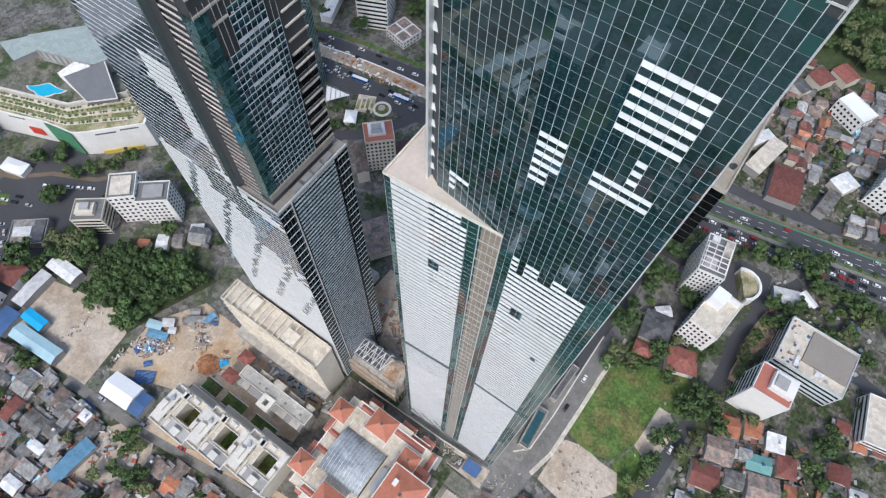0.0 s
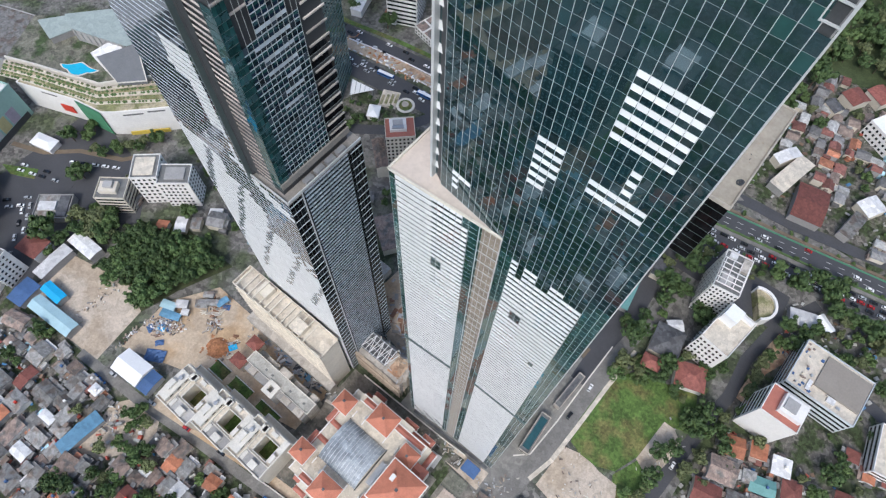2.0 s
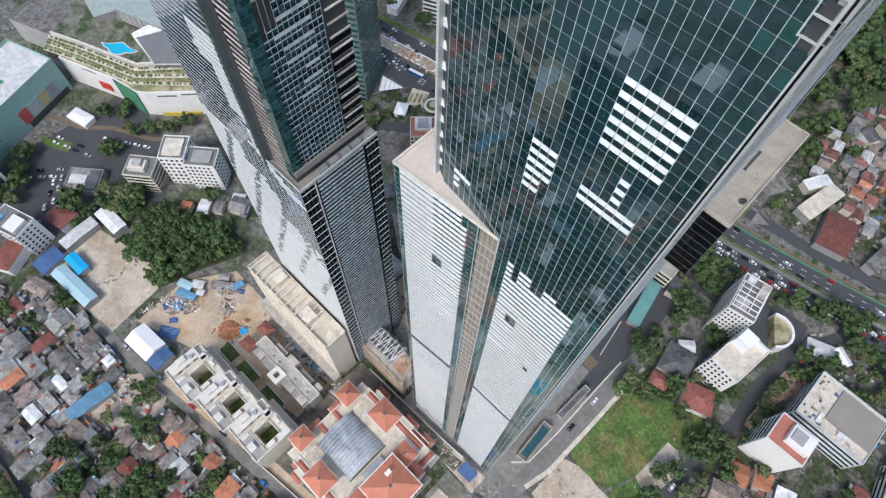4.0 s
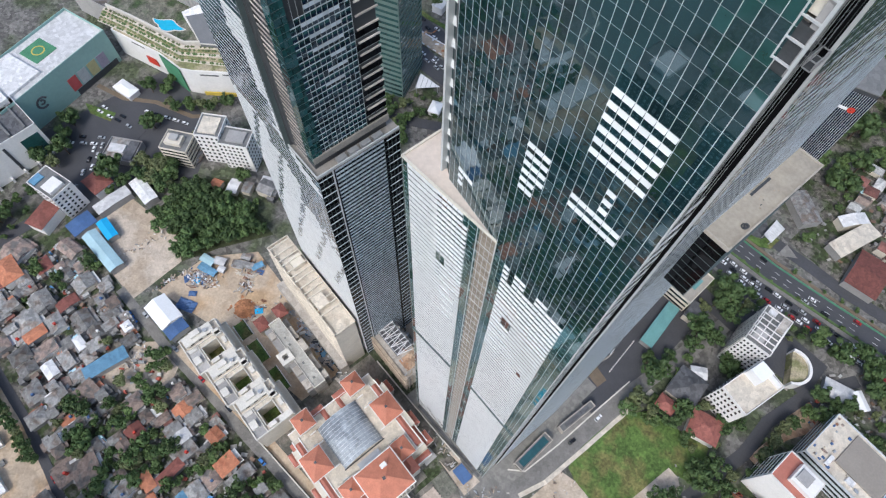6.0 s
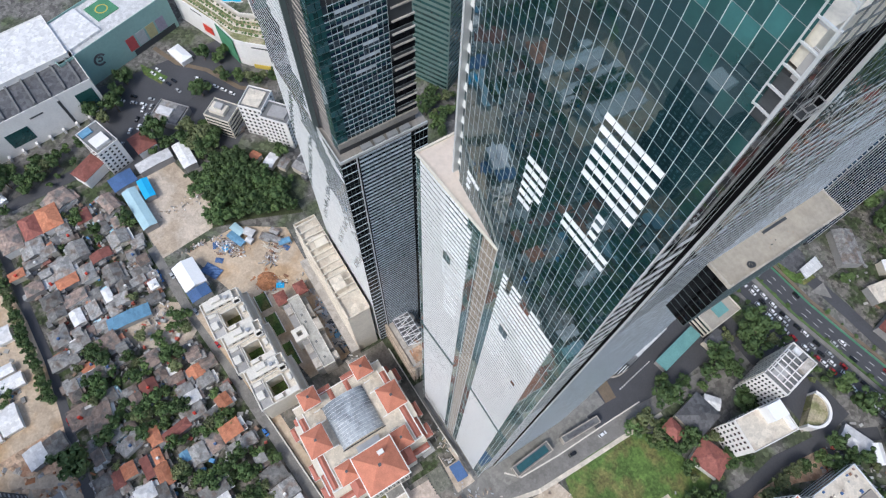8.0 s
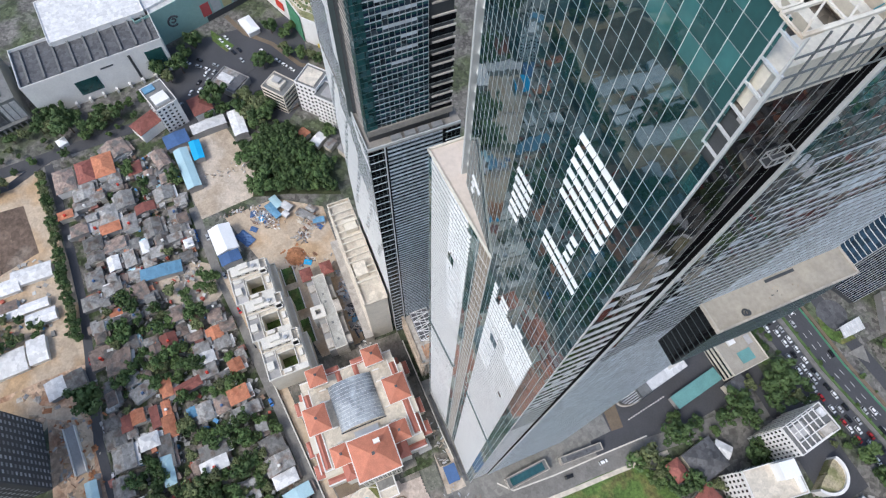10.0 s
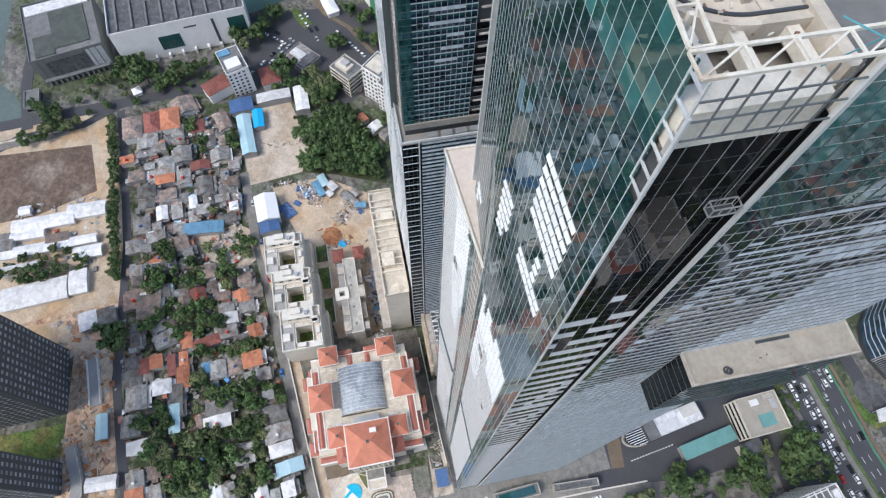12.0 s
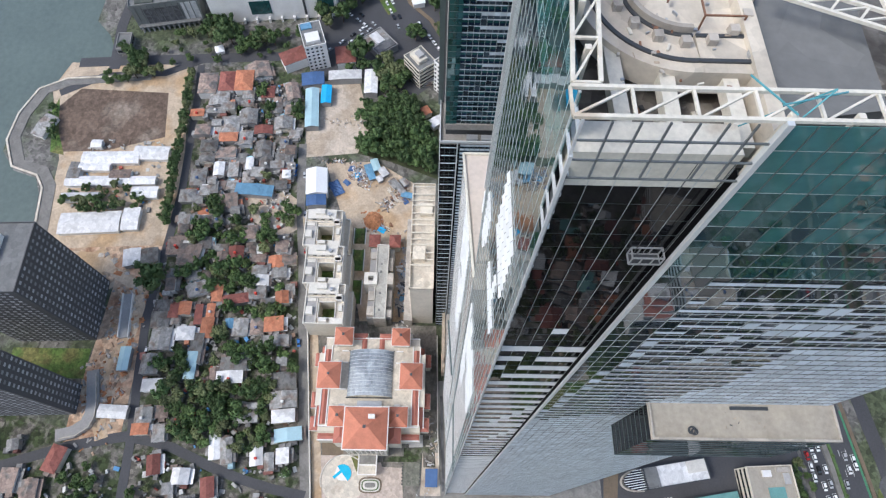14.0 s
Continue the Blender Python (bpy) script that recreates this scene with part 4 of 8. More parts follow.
cradle = thing("gondola", "steel window-cleaning cradle hanging in the recess", "gondola", at=(2.9, 55.8, 275.4))
cm = Mesh()
for z in (0, 1.0):
    cm.beam((-0.4, -1.1, z), (-0.4, 1.1, z), 0.05).beam((0.4, -1.1, z), (0.4, 1.1, z), 0.05)
    cm.beam((-0.4, -1.1, z), (0.4, -1.1, z), 0.05).beam((-0.4, 1.1, z), (0.4, 1.1, z), 0.05)
for y in (-1.1, -0.4, 0.4, 1.1):
    cm.beam((-0.4, y, 0), (-0.4, y, 1), 0.04).beam((0.4, y, 0), (0.4, y, 1), 0.04)
part("cage", cm, STEEL, cradle)
part("floor_panel", Mesh().box(-0.4, 0.4, -1.1, 1.1, -0.05, 0.03), DARKSTEEL, cradle)
cable = Mesh()
for y in (-1.0, 1.0):
    cable.beam((0, y, 1), (0, y, 12), 0.02)
part("cable", cable, DARKSTEEL, cradle)
coil = thing("hose_coil", "dark coiled hose lying on the side box roof", "hose", at=(7.0, 77.6, 227.36))
part("coil", ring(ring(Mesh(), 0, 0, 0.35, 0.6, 0, 0.2, n=16), 0.2, 0.3, 0.3, 0.5, 0.0, 0.25, n=16), DARKSTEEL, coil)

# ---- the second tower ----
twin = thing("skyscraper", "unfinished grey-blue skyscraper with open floors above a shoulder", "skyscraper")
SX, SY = -82.4, 41.7
part("core_lower", Mesh().prism([(SX - .2, SY + .2), (-130.3, SY + .2), (-130.3, 70.8), (SX - .2, 70.8)], 0, 168.6), DARKSTEEL, twin)
part("core_upper", Mesh().prism([(-96.8, 43.4), (-97.6, SY + .3), (-130.3, SY + .3), (-130.3, 68.6), (-85.6, 68.6), (-85.6, 43.3)], 168.6, 330), DARKSTEEL, twin)


def kind_t2_left(u, z, c, r):
    x = -130.5 + u
    h = (c * 7 + r * 5 + (c * r) % 5) % 12
    step = 1.3 * ((r // 2 * 5) % 4 - 1.5)
    if z > 172:
        if x > -100.6:
            return "greyglass"
        if z < 214 and -111 + max(0, 208 - z) * 0.3 + step < x < -101:
            return "film"
        return "lined" if h != 4 else "greyglass"
    if 158 < z < 172 and abs(x + 102 - (172 - z) * 1.25) < 4 + step * .5:
        return "film"
    right = -117 + (176 - z) * 0.2 if z > 155 else (-103 + (153 - z) * 0.22 if z > 132 else -98 + (132 - z) * 0.9)
    if x < right + step and z < 168 - (x + 130) * .1:
        slash = ((x + 130) * 1.6 - z * .62 + 200) % 23
        if z > 75 and slash < 4.6 and h > 1:
            return "lined"
        return "film_thin" if z < 120 else "film"
    if z < 110 or (z < 130 and h > 5):
        return "film"
    return "lined"


ft = curtain(twin, (-130.5, SY), (SX, SY), 0.6, 168.8, 1.5, 2.05, kind_t2_left, 0.05, proud=0.1)
curtain(twin, (-130.5, SY), (-97.6, SY), 168.8, 330, 1.5, 2.05, kind_t2_left, 0.05, proud=0.1)
mullions(twin, ft, [k * ft[4] for k in range(0, 31, 2)], 0.6, 168.8, 0.06, 0.05)
part("fin_wall", Mesh().box(-97.9, -97.4, 41.0, 43.6, 168, 330), DARKMULLION, twin, "projecting dark fin wall")
SPANDREL = material("dusty_pale_spandrel", (0.50, 0.455, 0.42), 0.8, vary=0.15, scale=0.2, fine=1.2, spread=0.25)
slab_data = Mesh().box(-3.0, 4.4, 0, 0.06, 0, 0.72).data("slab_edge", SPANDREL)
for k in range(76):
    piece("slab_edge", slab_data, twin, Matrix.Translation((-92.9, 42.9, 171 + k * 2.05)))
part("slot_wall", Mesh().box(-97.3, -94.6, 42.86, 42.9, 171, 330), DARKSTEEL, twin)


def kind_t2_right(u, z, c, r):
    y = SY + u
    if 47.0 < y < 65.5:
        return "stripe_grey"
    return "black"


fr = curtain(twin, (SX, SY), (SX, 71), 0.6, 168.8, 1.45, 2.05, kind_t2_right, 0.06, proud=0.1, mull=DARKMULLION)
mullions(twin, fr, [k * fr[4] for k in range(21)], 0.6, 168.8, 0.06, 0.14, DARKMULLION)
floor_strip = Mesh().box(-2.4, 2.4, -0.2, 0, 0, 0.2).data("floor_edge", FILMGREY)
for k in range(41):
    for y in (44.3, 68.6):
        piece("floor_edge", floor_strip, twin, Matrix.Translation((SX, y, 3 + k * 4.1)) @ Matrix.Rotation(radians(90), 4, "Z"))
part("corner_fin", Mesh().box(SX - .1, SX + .35, 46.6, 47.0, 0.6, 170.2), MULLION, twin)


def kind_t2_upper(u, z, c, r):
    y = 43.2 + u
    if y < 62.5:
        if z > 232 or (z > 222 and (y < 50 or y > 59)):
            return None
        if 196 < z < 226 and 48.5 + (226 - z) * .12 < y < 59 and r % 2 == 0 and (z > 208 or (r * 3 + c) % 7 < 4):
            return "stripe_grey"
        return "greyglass" if (r * 5 + c * 3) % 11 == 0 else "banded"
    return "black" if z < 212 and (r % 2) else None


fu = curtain(twin, (-85.2, 43.2), (-85.2, 69), 172.5, 330, 1.45, 2.05, kind_t2_upper, 0.09, proud=0.08, mull=GREYMULLION)
mullions(twin, fu, [k * fu[4] for k in range(0, 14)], 172.5, 236, 0.06, 0.14, GREYMULLION)
open_slab = Mesh().box(-0.3, 0.1, 0, 25.6, 0, 0.42).data("open_slab", SPANDREL)
for k in range(38):
    ob = piece("open_slab", open_slab, twin, Matrix.Translation((-85.3, 43.2, 176.6 + k * 4.1)))
    if 176.6 + k * 4.1 < 226:
        ob.location.y, ob.scale = 62.8, (1, 0.25, 1)
curtain(twin, (-85.0, 43.1), (-85.0, 46.2), 172.5, 234, 1.0, 2.05, lambda u, z, c, r: "teal", 0.05, mull=DARKMULLION)
curtain(twin, (-88.5, 43.0), (-85.0, 43.0), 172.5, 234, 1.0, 2.05, lambda u, z, c, r: "teal", 0.05, mull=DARKMULLION)
part("shoulder_roof", Mesh().box(-130.5, SX + .1, SY - .1, 71.2, 168.8, 169.3), SLABGREY, twin, "concrete shoulder roof with plant")
part("shoulder_beam", Mesh().box(-85.6, -84.7, 43.0, 69.2, 172.6, 175.0), SLABGREY, twin)
part("shoulder_parapet", Mesh().box(SX - .3, SX + .1, SY, 71, 169.3, 170.2).box(-97.6, SX, SY - .1, SY + .2, 169.3, 170.2), MULLION, twin)
crate_data = Mesh().box(-0.8, 0.8, -1.6, 1.6, 0, 1.5).data("plant_box", STEEL)
for k in range(4):
    plant = thing("plant_unit", "grey metal plant box on the shoulder roof", "plant unit", "shoulder plant", at=(-83.7, 51 + k * 4.3, 169.3))
    piece("casing", crate_data, plant, Matrix.Identity(4))
part("podium", Mesh().box(-128, -104, 72, 96, 0, 7), CONCRETE, twin)

# half-built block between the towers
TIMBER = material("pale_site_timber", (0.46, 0.37, 0.28), 0.9, vary=0.2, scale=0.5, fine=3.0, spread=0.35)
works = thing("construction_frame", "half-built concrete frame wrapped in pale timber scaffolding", "construction")
for k in range(5):
    inset = 0.0 if k < 4 else 2.4
    part("floor_slab", Mesh().box(-84 + inset, -54, 47, 61 - inset, 3.6 + k * 4.2, 4.0 + k * 4.2), CONCRETE, works)
colm = Mesh().box(-0.4, 0.4, -0.4, 0.4, 0, 21.5).data("column", CONCRETE)
for i in range(6):
    for j in range(3):
        piece("column", colm, works, Matrix.Translation((-83.4 + i * 5.8, 47.6 + j * 6.0, 0)))
pole = Mesh().box(-.1, .1, -.1, .1, 0, 23).data("scaffold_pole", TIMBER)
rd = random.Random(3)
for k in range(16):
    ob = piece("scaffold_pole", pole, works, Matrix.Translation((-84 + k * 2, 45.3 + .2 * (k % 2), 0)))
    ob.scale = (1, 1, rd.uniform(.8, 1.08))
for k in range(6):
    ob = piece("scaffold_pole", pole, works, Matrix.Translation((-53.2, 46.4 + k * 2.6, 0)))
ledger = Mesh().box(-84, -54, -.1, .1, -.1, .1).data("scaffold_ledger", TIMBER)
plank = Mesh().box(-84, -54, -.55, .55, -.06, .06).data("scaffold_plank", TIMBER)
for k in range(8):
    piece("scaffold_ledger", ledger, works, Matrix.Translation((0, 45.2, 2.6 + k * 2.6)))
    piece("scaffold_plank", plank, works, Matrix.Translation((0, 45.9, 2.4 + k * 2.6)))
part("brick_wall", Mesh().box(-83, -60, 47.4, 47.8, 4.0, 7.8).box(-78, -56, 47.4, 47.8, 12.4, 15.6), ROOF_BROWN, works, "raw red-brown brick infill")
for k in range(4):
    part("truss_chord", Mesh().beam((-82, 50 + 2.9 * k, 21.4), (-66, 50 + 2.9 * k, 21.4), .2), STEEL, works)
for k in range(7):
    part("truss_cross", Mesh().beam((-82 + 2.6 * k, 49.6, 21.7), (-82 + 2.6 * k, 59, 21.7), .16), WHITESHEET, works)
    part("truss_brace", Mesh().beam((-82 + 2.6 * k, 49.8 + (k % 2) * 8.6, 21.9), (-79.6 + 2.6 * k, 58.6 - (k % 2) * 8.6, 21.9), .14), WHITESHEET, works)
part("truss_deck", Mesh().box(-82, -66, 49.6, 59, 20.85, 21.1), DARKROOF, works)
for k in range(22):
    x, y = rd.uniform(-66, -55), rd.uniform(47.5, 60)
    part("loose_timber", Mesh().beam((x, y, 20.95 + .04 * k), (x + rd.uniform(-2.6, 2.6), y + rd.uniform(-1.8, 1.8), 21.1 + .04 * k), rd.uniform(.1, .24)), rd.choice([TIMBER, TIMBER, STEEL, CONCRETE, REDSOIL]), works)
part("rubble", Mesh().hip(-64, -57, 49, 58, 20.9, .9, .1), TANSOIL, works)
part("corner_ring", ring(Mesh(), -57.5, 48.5, 2.6, 3.0, 20.8, 21.6, -120, 60, 12), TIMBER, works)

# ---- the slab block with an unfinished roof ----
slab = thing("apartment_slab", "tall narrow beige concrete block with unfinished open roof", "building")
part("wall", Mesh().box(-140, -83.5, 29, 40, 0, 50.5), CREAMWALL, slab)
part("roof", Mesh().box(-140, -83.5, 29, 40, 50.5, 50.9), BEIGE, slab)
rim = Mesh()
rim.box(-140.4, -83.2, 28.7, 29.2, 50.5, 53).box(-140.4, -83.2, 39.8, 40.3, 50.5, 53).box(-140.4, -140, 28.7, 40.3, 50.5, 53).box(-84, -83.2, 28.7, 40.3, 50.5, 52)
part("parapet", rim, BEIGE, slab)
cross = Mesh().box(-0.25, 0.25, -5.5, 5.5, 0, 0.6).data("roof_frame", CREAMWALL)
for k in range(13):
    piece("roof_frame", cross, slab, Matrix.Translation((-137 + k * 3.6, 34.5, 53.4 + 1.4 * (k % 3 == 0))))
part("stair_head", Mesh().box(-104, -97, 30, 36, 50.9, 55), BEIGE, slab)
part("lift_head", Mesh().box(-128, -122, 33, 39, 50.9, 54.5), CREAMWALL, slab)
for k in range(12):
    part("ledge", Mesh().box(-140.3, -83.2, 28.4, 29.1, 3.6 + k * 3.9, 4.0 + k * 3.9), BEIGE, slab)
part("plinth", Mesh().box(-143, -82, 24.5, 29, 0, 9), CONCRETE, slab)

# ---- terraced white apartment row ----
terrace = thing("terrace_apartments", "stepped white apartment row with roof terraces and lightwells", "building")
for k, (x0, y0) in enumerate(((-141, -31), (-119, -28.5), (-97, -26))):
    h = 20.0
    ringed = ((0, 10, 0, 20), (18.4, 21.5, 0, 20), (10, 18.4, 0, 7.4), (10, 18.4, 15.6, 20))
    body, cover = Mesh(), Mesh()
    for a0, a1, b0, b1 in ringed:
        body.box(x0 + a0, x0 + a1, y0 + b0, y0 + b1, 0, h)
        cover.box(x0 + a0, x0 + a1, y0 + b0, y0 + b1, h, h + .25)
    part("wall", body, CREAMWALL, terrace)
    part("roof", cover, BEIGE, terrace)
    part("well_floor", Mesh().box(x0 + 10, x0 + 18.4, y0 + 7.4, y0 + 15.6, 10, 10.3), GRASS, terrace, "planted floor of the lightwell")
    for a0, a1, b0, b1, z0, z1 in ((7.6, 9.4, 1.2, 5.4, h, h + 1.0), (19, 21, 8, 12, h, h + 2.6), (7.4, 9.6, 16.2, 19.4, h, h + 3.0), (11.5, 15, 17.6, 19.4, h, h + 2.2), (18.6, 21.3, 13.4, 19.6, h, h + 1.2)):
        part("roof_room", Mesh().box(x0 + a0, x0 + a1, y0 + b0, y0 + b1, z0, z1), PALECREAM, terrace)
    for j in range(3):
        part("slit_window", Mesh().box(x0 + 5.98, x0 + 6.06, y0 + 4 + j * 4.4, y0 + 6 + j * 4.4, h + 1.2, h + 2.3), WINDOW, terrace)
    part("lower_terrace", Mesh().box(x0 + 1, x0 + 21, y0 + 20, y0 + 23.4, 0, 12.4), CREAMWALL, terrace)
    part("lower_parapet", Mesh().box(x0 + 1, x0 + 21, y0 + 23, y0 + 23.5, 12.4, 13.5).box(x0 + 1, x0 + 1.4, y0 + 20.9, y0 + 23, 12.4, 13.5).box(x0 + 20.6, x0 + 21, y0 + 20.9, y0 + 23, 12.4, 13.5), PALECREAM, terrace)
    for a0, a1, b0, b1, hh in ((-.2, 21.7, -.2, .3, 1.3), (-.2, 21.7, 19.7, 20.2, 1.3), (-.2, .3, .3, 19.7, 1.3), (21.2, 21.7, .3, 19.7, 1.3), (7, 7.4, .3, 19.7, 1.2), (7.4, 21.2, 6, 6.4, 1.2)):
        part("parapet", Mesh().box(x0 + a0, x0 + a1, y0 + b0, y0 + b1, h, h + hh), PALECREAM, terrace)
    part("terrace_tiling", Mesh().box(x0 + 7.6, x0 + 21, y0 + .5, y0 + 5.8, h + .25, h + .32), GREYWALL, terrace, "grey tiled roof terrace")
    part("stair_head", Mesh().box(x0 + 13, x0 + 17, y0 + 1, y0 + 4.4, h, h + 2.8), PALECREAM, terrace)
    part("water_tank", ring(Mesh(), x0 + 4, y0 + 13.5, .1, 1.0, h + 3.2, h + 5, n=14), STEEL, terrace)
    well = Mesh()
    well.box(x0 + 9.7, x0 + 18.7, y0 + 7, y0 + 7.4, h, h + 1.3).box(x0 + 9.7, x0 + 18.7, y0 + 15.6, y0 + 16, h, h + 1.3).box(x0 + 9.6, x0 + 10, y0 + 7, y0 + 16, h, h + 1.3).box(x0 + 18.4, x0 + 18.8, y0 + 7, y0 + 16, h, h + 1.3)
    part("lightwell", well, PALECREAM, terrace)
    part("penthouse", Mesh().box(x0 + .5, x0 + 6, y0 + 1.5, y0 + 17, h, h + 3.2).box(x0 + 1, x0 + 4, y0 + 6, y0 + 11, h + 3.2, h + 5), PALECREAM, terrace)
    part("pergola", Mesh().box(x0 + 6, x0 + 9, y0 + 15.5, y0 + 19, h + 2.6, h + 3.0), PALECREAM, terrace)
    win = Mesh().box(-0.05, 0.05, -0.9, 0.9, 0, 2.0).data("window", WINDOW)
    for f in range(5):
        for j in range(4):
            piece("window", win, terrace, Matrix.Translation((x0 + 3 + j * 5, y0 - .02, 2 + f * 3.8)) @ Matrix.Rotation(radians(90), 4, "Z"))
    for f in range(5):
        part("balcony", Mesh().box(x0 - .6, x0 + 21.8, y0 + 20, y0 + 20.9, 3.4 + f * 3.8, 3.7 + f * 3.8), PALECREAM, terrace)

# ---- low unfinished concrete block ----
low = thing("concrete_block", "low unfinished grey concrete block with roof upstands", "building")
part("wall", Mesh().box(-124, -81, 8.6, 15.2, 0, 13), CONCRETE, low)
part("roof", Mesh().box(-124, -81, 8.6, 15.2, 13, 13.4), material("grey_screed", (0.40, 0.385, 0.345), 0.9, vary=0.12, scale=0.15, fine=1.2, second=(0.33, 0.32, 0.29), cover=0.55, mottle=(0.5, 0.16)), low, "grey concrete roof strip")
part("side_terrace", Mesh().box(-123, -82, 5, 8.59, 0, 11), GREYWALL, low)
part("side_terrace", Mesh().box(-123, -82, 15.21, 18, 0, 10.2), PAVING, low)
lightwell = part("stair_block", ring(Mesh(), -103.6, 6.2, 2.0, 5.0, 0, 14.4, 45, 405, n=4), PALECREAM, low, "pale block round a dark well")
part("well_floor", Mesh().box(-105.1, -102.1, 4.7, 7.7, 9.0, 9.4), DARKROOF, lightwell)
for x0, x1, y0, y1, z0, h in ((-107, -100.5, 15.2, 18.3, 0, 13.9), (-117, -109, 15.25, 17.6, 10.2, 12), (-120, -116, 5.4, 8.5, 11, 12.6), (-97, -92, 5.3, 8.4, 11, 12.0), (-88, -83, 5, 8.5, 11, 13.2), (-98, -89, 15.3, 17.7, 10.2, 10.9), (-86.4, -82.4, 15.25, 18.2, 10.2, 13.0)):
    part("upstand", Mesh().box(x0, x1, y0, y1, z0, h), CONCRETE, low)
for x in (-112.5, -108, -95.5, -86):
    part("roof_hatch", Mesh().box(x - .6, x + .6, 11, 12.1, 13.4, 13.7), GREYROOF, low)
for y in (8.6, 14.9):
    part("parapet", Mesh().box(-124, -81, y, y + .3, 13.4, 14.1), PALECREAM, low)
for x in (-124, -81.4):
    part("parapet", Mesh().box(x, x + .4, 8.9, 14.9, 13.4, 14.3), PALECREAM, low)
for y0 in (3.5, 15.0):
    part("wing", Mesh().box(-133, -126, y0, y0 + 5.5, 0, 7.4), CREAMWALL, low)
    part("wing_roof", Mesh().hip(-133, -126, y0, y0 + 5.5, 7.6, 1.6), ROOF_RED, low, "maroon hipped roof")
for x0, x1 in ((-141, -131), (-127, -114), (-108, -94)):
    garden = thing("courtyard_garden", "narrow green garden with a clipped hedge border", "garden", "courtyard gardens", at=((x0 + x1) / 2, -3.4, 0))
    part("lawn", Mesh().box(-(x1 - x0) / 2, (x1 - x0) / 2, -3, 3, 0, .3), GRASS, garden)
    for y0, y1, e0, e1 in ((-3, -2.4, -3.6, -3.1), (2.4, 3, 3.1, 3.6)):
        part("hedge", Mesh().box(-(x1 - x0) / 2, (x1 - x0) / 2, y0, y1, .3, 1.2), LEAVES[0], garden)
        part("border", Mesh().box(-(x1 - x0) / 2 - .3, (x1 - x0) / 2 + .3, e0, e1, 0, .5), WHITEWALL, garden)

# ---- the residence with hipped terracotta roofs ----
res = thing("residence", "cream residence with terracotta hipped roofs round a glass vault", "mansion")
CY = 9.9
part("wall", Mesh().box(-70, -26, CY - 24, CY + 24, 0, 13.5), CREAMWALL, res)
part("wing", Mesh().box(-62, -36, CY - 27, CY + 27, 0, 13.5).box(-30, -24, CY - 25, CY + 25, 0, 11), CREAMWALL, res)
part("roof", Mesh().box(-69.8, -26, CY - 24, CY + 24, 13.5, 13.9), BEIGE, res, "beige flat roof terrace")
for s in (-1, 1):
    for d, z in ((24, 13.6), (26.2, 10.6)):
        y0, y1 = sorted((CY + s * d, CY + s * (d - 3.2)))
        part("eaves_roof", Mesh().gable(-66 + (26.2 - d), -27, y0, y1, z, 1.2, 0.1), TERRATRIM, res)
trim = Mesh()
for s in (-1, 1):
    for d, z, x0 in ((24.2, 13.9, -66), (26.6, 10.9, -63), (20.7, 13.9, -66), (22.8, 10.9, -63)):
        part("white_coping", Mesh().box(x0, -26, CY + s * d - .25, CY + s * d + .25, z - .3, z + .6), WHITEWALL, res)
    for x0, x1, d0, d1 in ((-63, -57, 27, 29.4), (-43, -36, 27, 29.4), (-31, -25, 25, 29)):
        y0, y1 = sorted((CY + s * d0, CY + s * d1))
        part("bay", Mesh().box(x0, x1, y0, y1, 0, 8.6), CREAMWALL, res)
        part("bay_roof", Mesh().hip(x0, x1, y0, y1, 8.8, 1.0, .4), TERRATRIM, res)
        part("bay_coping", Mesh().box(x0 - .5, x1 + .5, y0 - .5, y1 + .5, 8.2, 8.58), WHITEWALL, res)
    y0, y1 = sorted((CY + s * 12, CY + s * 25))
    part("front_terrace", Mesh().box(-26, -20, y0, y1, 0, 9.4), CREAMWALL, res)
    part("front_band", Mesh().hip(-23, -20.6, y0 + .4, y1 - .4, 9.8, .9, .2), TERRATRIM, res)
    part("front_coping", Mesh().box(-20.4, -19.8, y0, y1, 9.4, 10.0), WHITEWALL, res)
trim.box(-70.3, -69.8, CY - 24, CY + 24, 13.5, 14.6).box(-26.3, -25.8, CY - 24, CY + 24, 13.5, 14.4)
part("white_coping", trim, WHITEWALL, res)
pav = [(-69.3, 14.4, 4.5, 4.5, 20.5), (-49.5, 20.2, 6.4, 5.5, 20.0), (-30, 14.4, 4.7, 4.6, 18.5)]
for s in (-1, 1):
    for x0, x1, d0, d1 in ((-63.5, -57, 12.1, 15.6), (-44, -36, 12.1, 15)):
        y0, y1 = sorted((CY + s * d0, CY + s * d1))
        for xw in (x0, x1 - .5):
            part("terrace_wall", Mesh().box(xw, xw + .5, y0, y1, 13.9, 15.0), WHITEWALL, res)
    part("terrace_plant", Mesh().box(-58, -55, CY + s * 16 - 1, CY + s * 16 + 1, 13.9, 15.2), STEEL, res)
for px, dy, hx, hy, z in pav:
    for s in (-1, 1):
        py = CY + s * dy
        part("pavilion", Mesh().box(px - hx + .7, px + hx - .7, py - hy + .7, py + hy - .7, 11, z), CREAMWALL, res)
        rf = part("hip_roof", Mesh().hip(px - hx + .4, px + hx - .4, py - hy + .4, py + hy - .4, z, 3.6), TERRACOTTA, res, "terracotta hipped roof with white eaves")
        part("eaves_board", Mesh().box(px - hx - .35, px + hx + .35, py - hy - .35, py + hy + .35, z - .75, z - .22), WHITEWALL, rf)
        part("vent", Mesh().box(px - .6, px + .6, py - .6, py + .6, z + 3.0, z + 3.7), DARKROOF, rf)
part("front_block", Mesh().box(-33, -14, CY - 9.5, CY + 9.5, 0, 25), CREAMWALL, res)
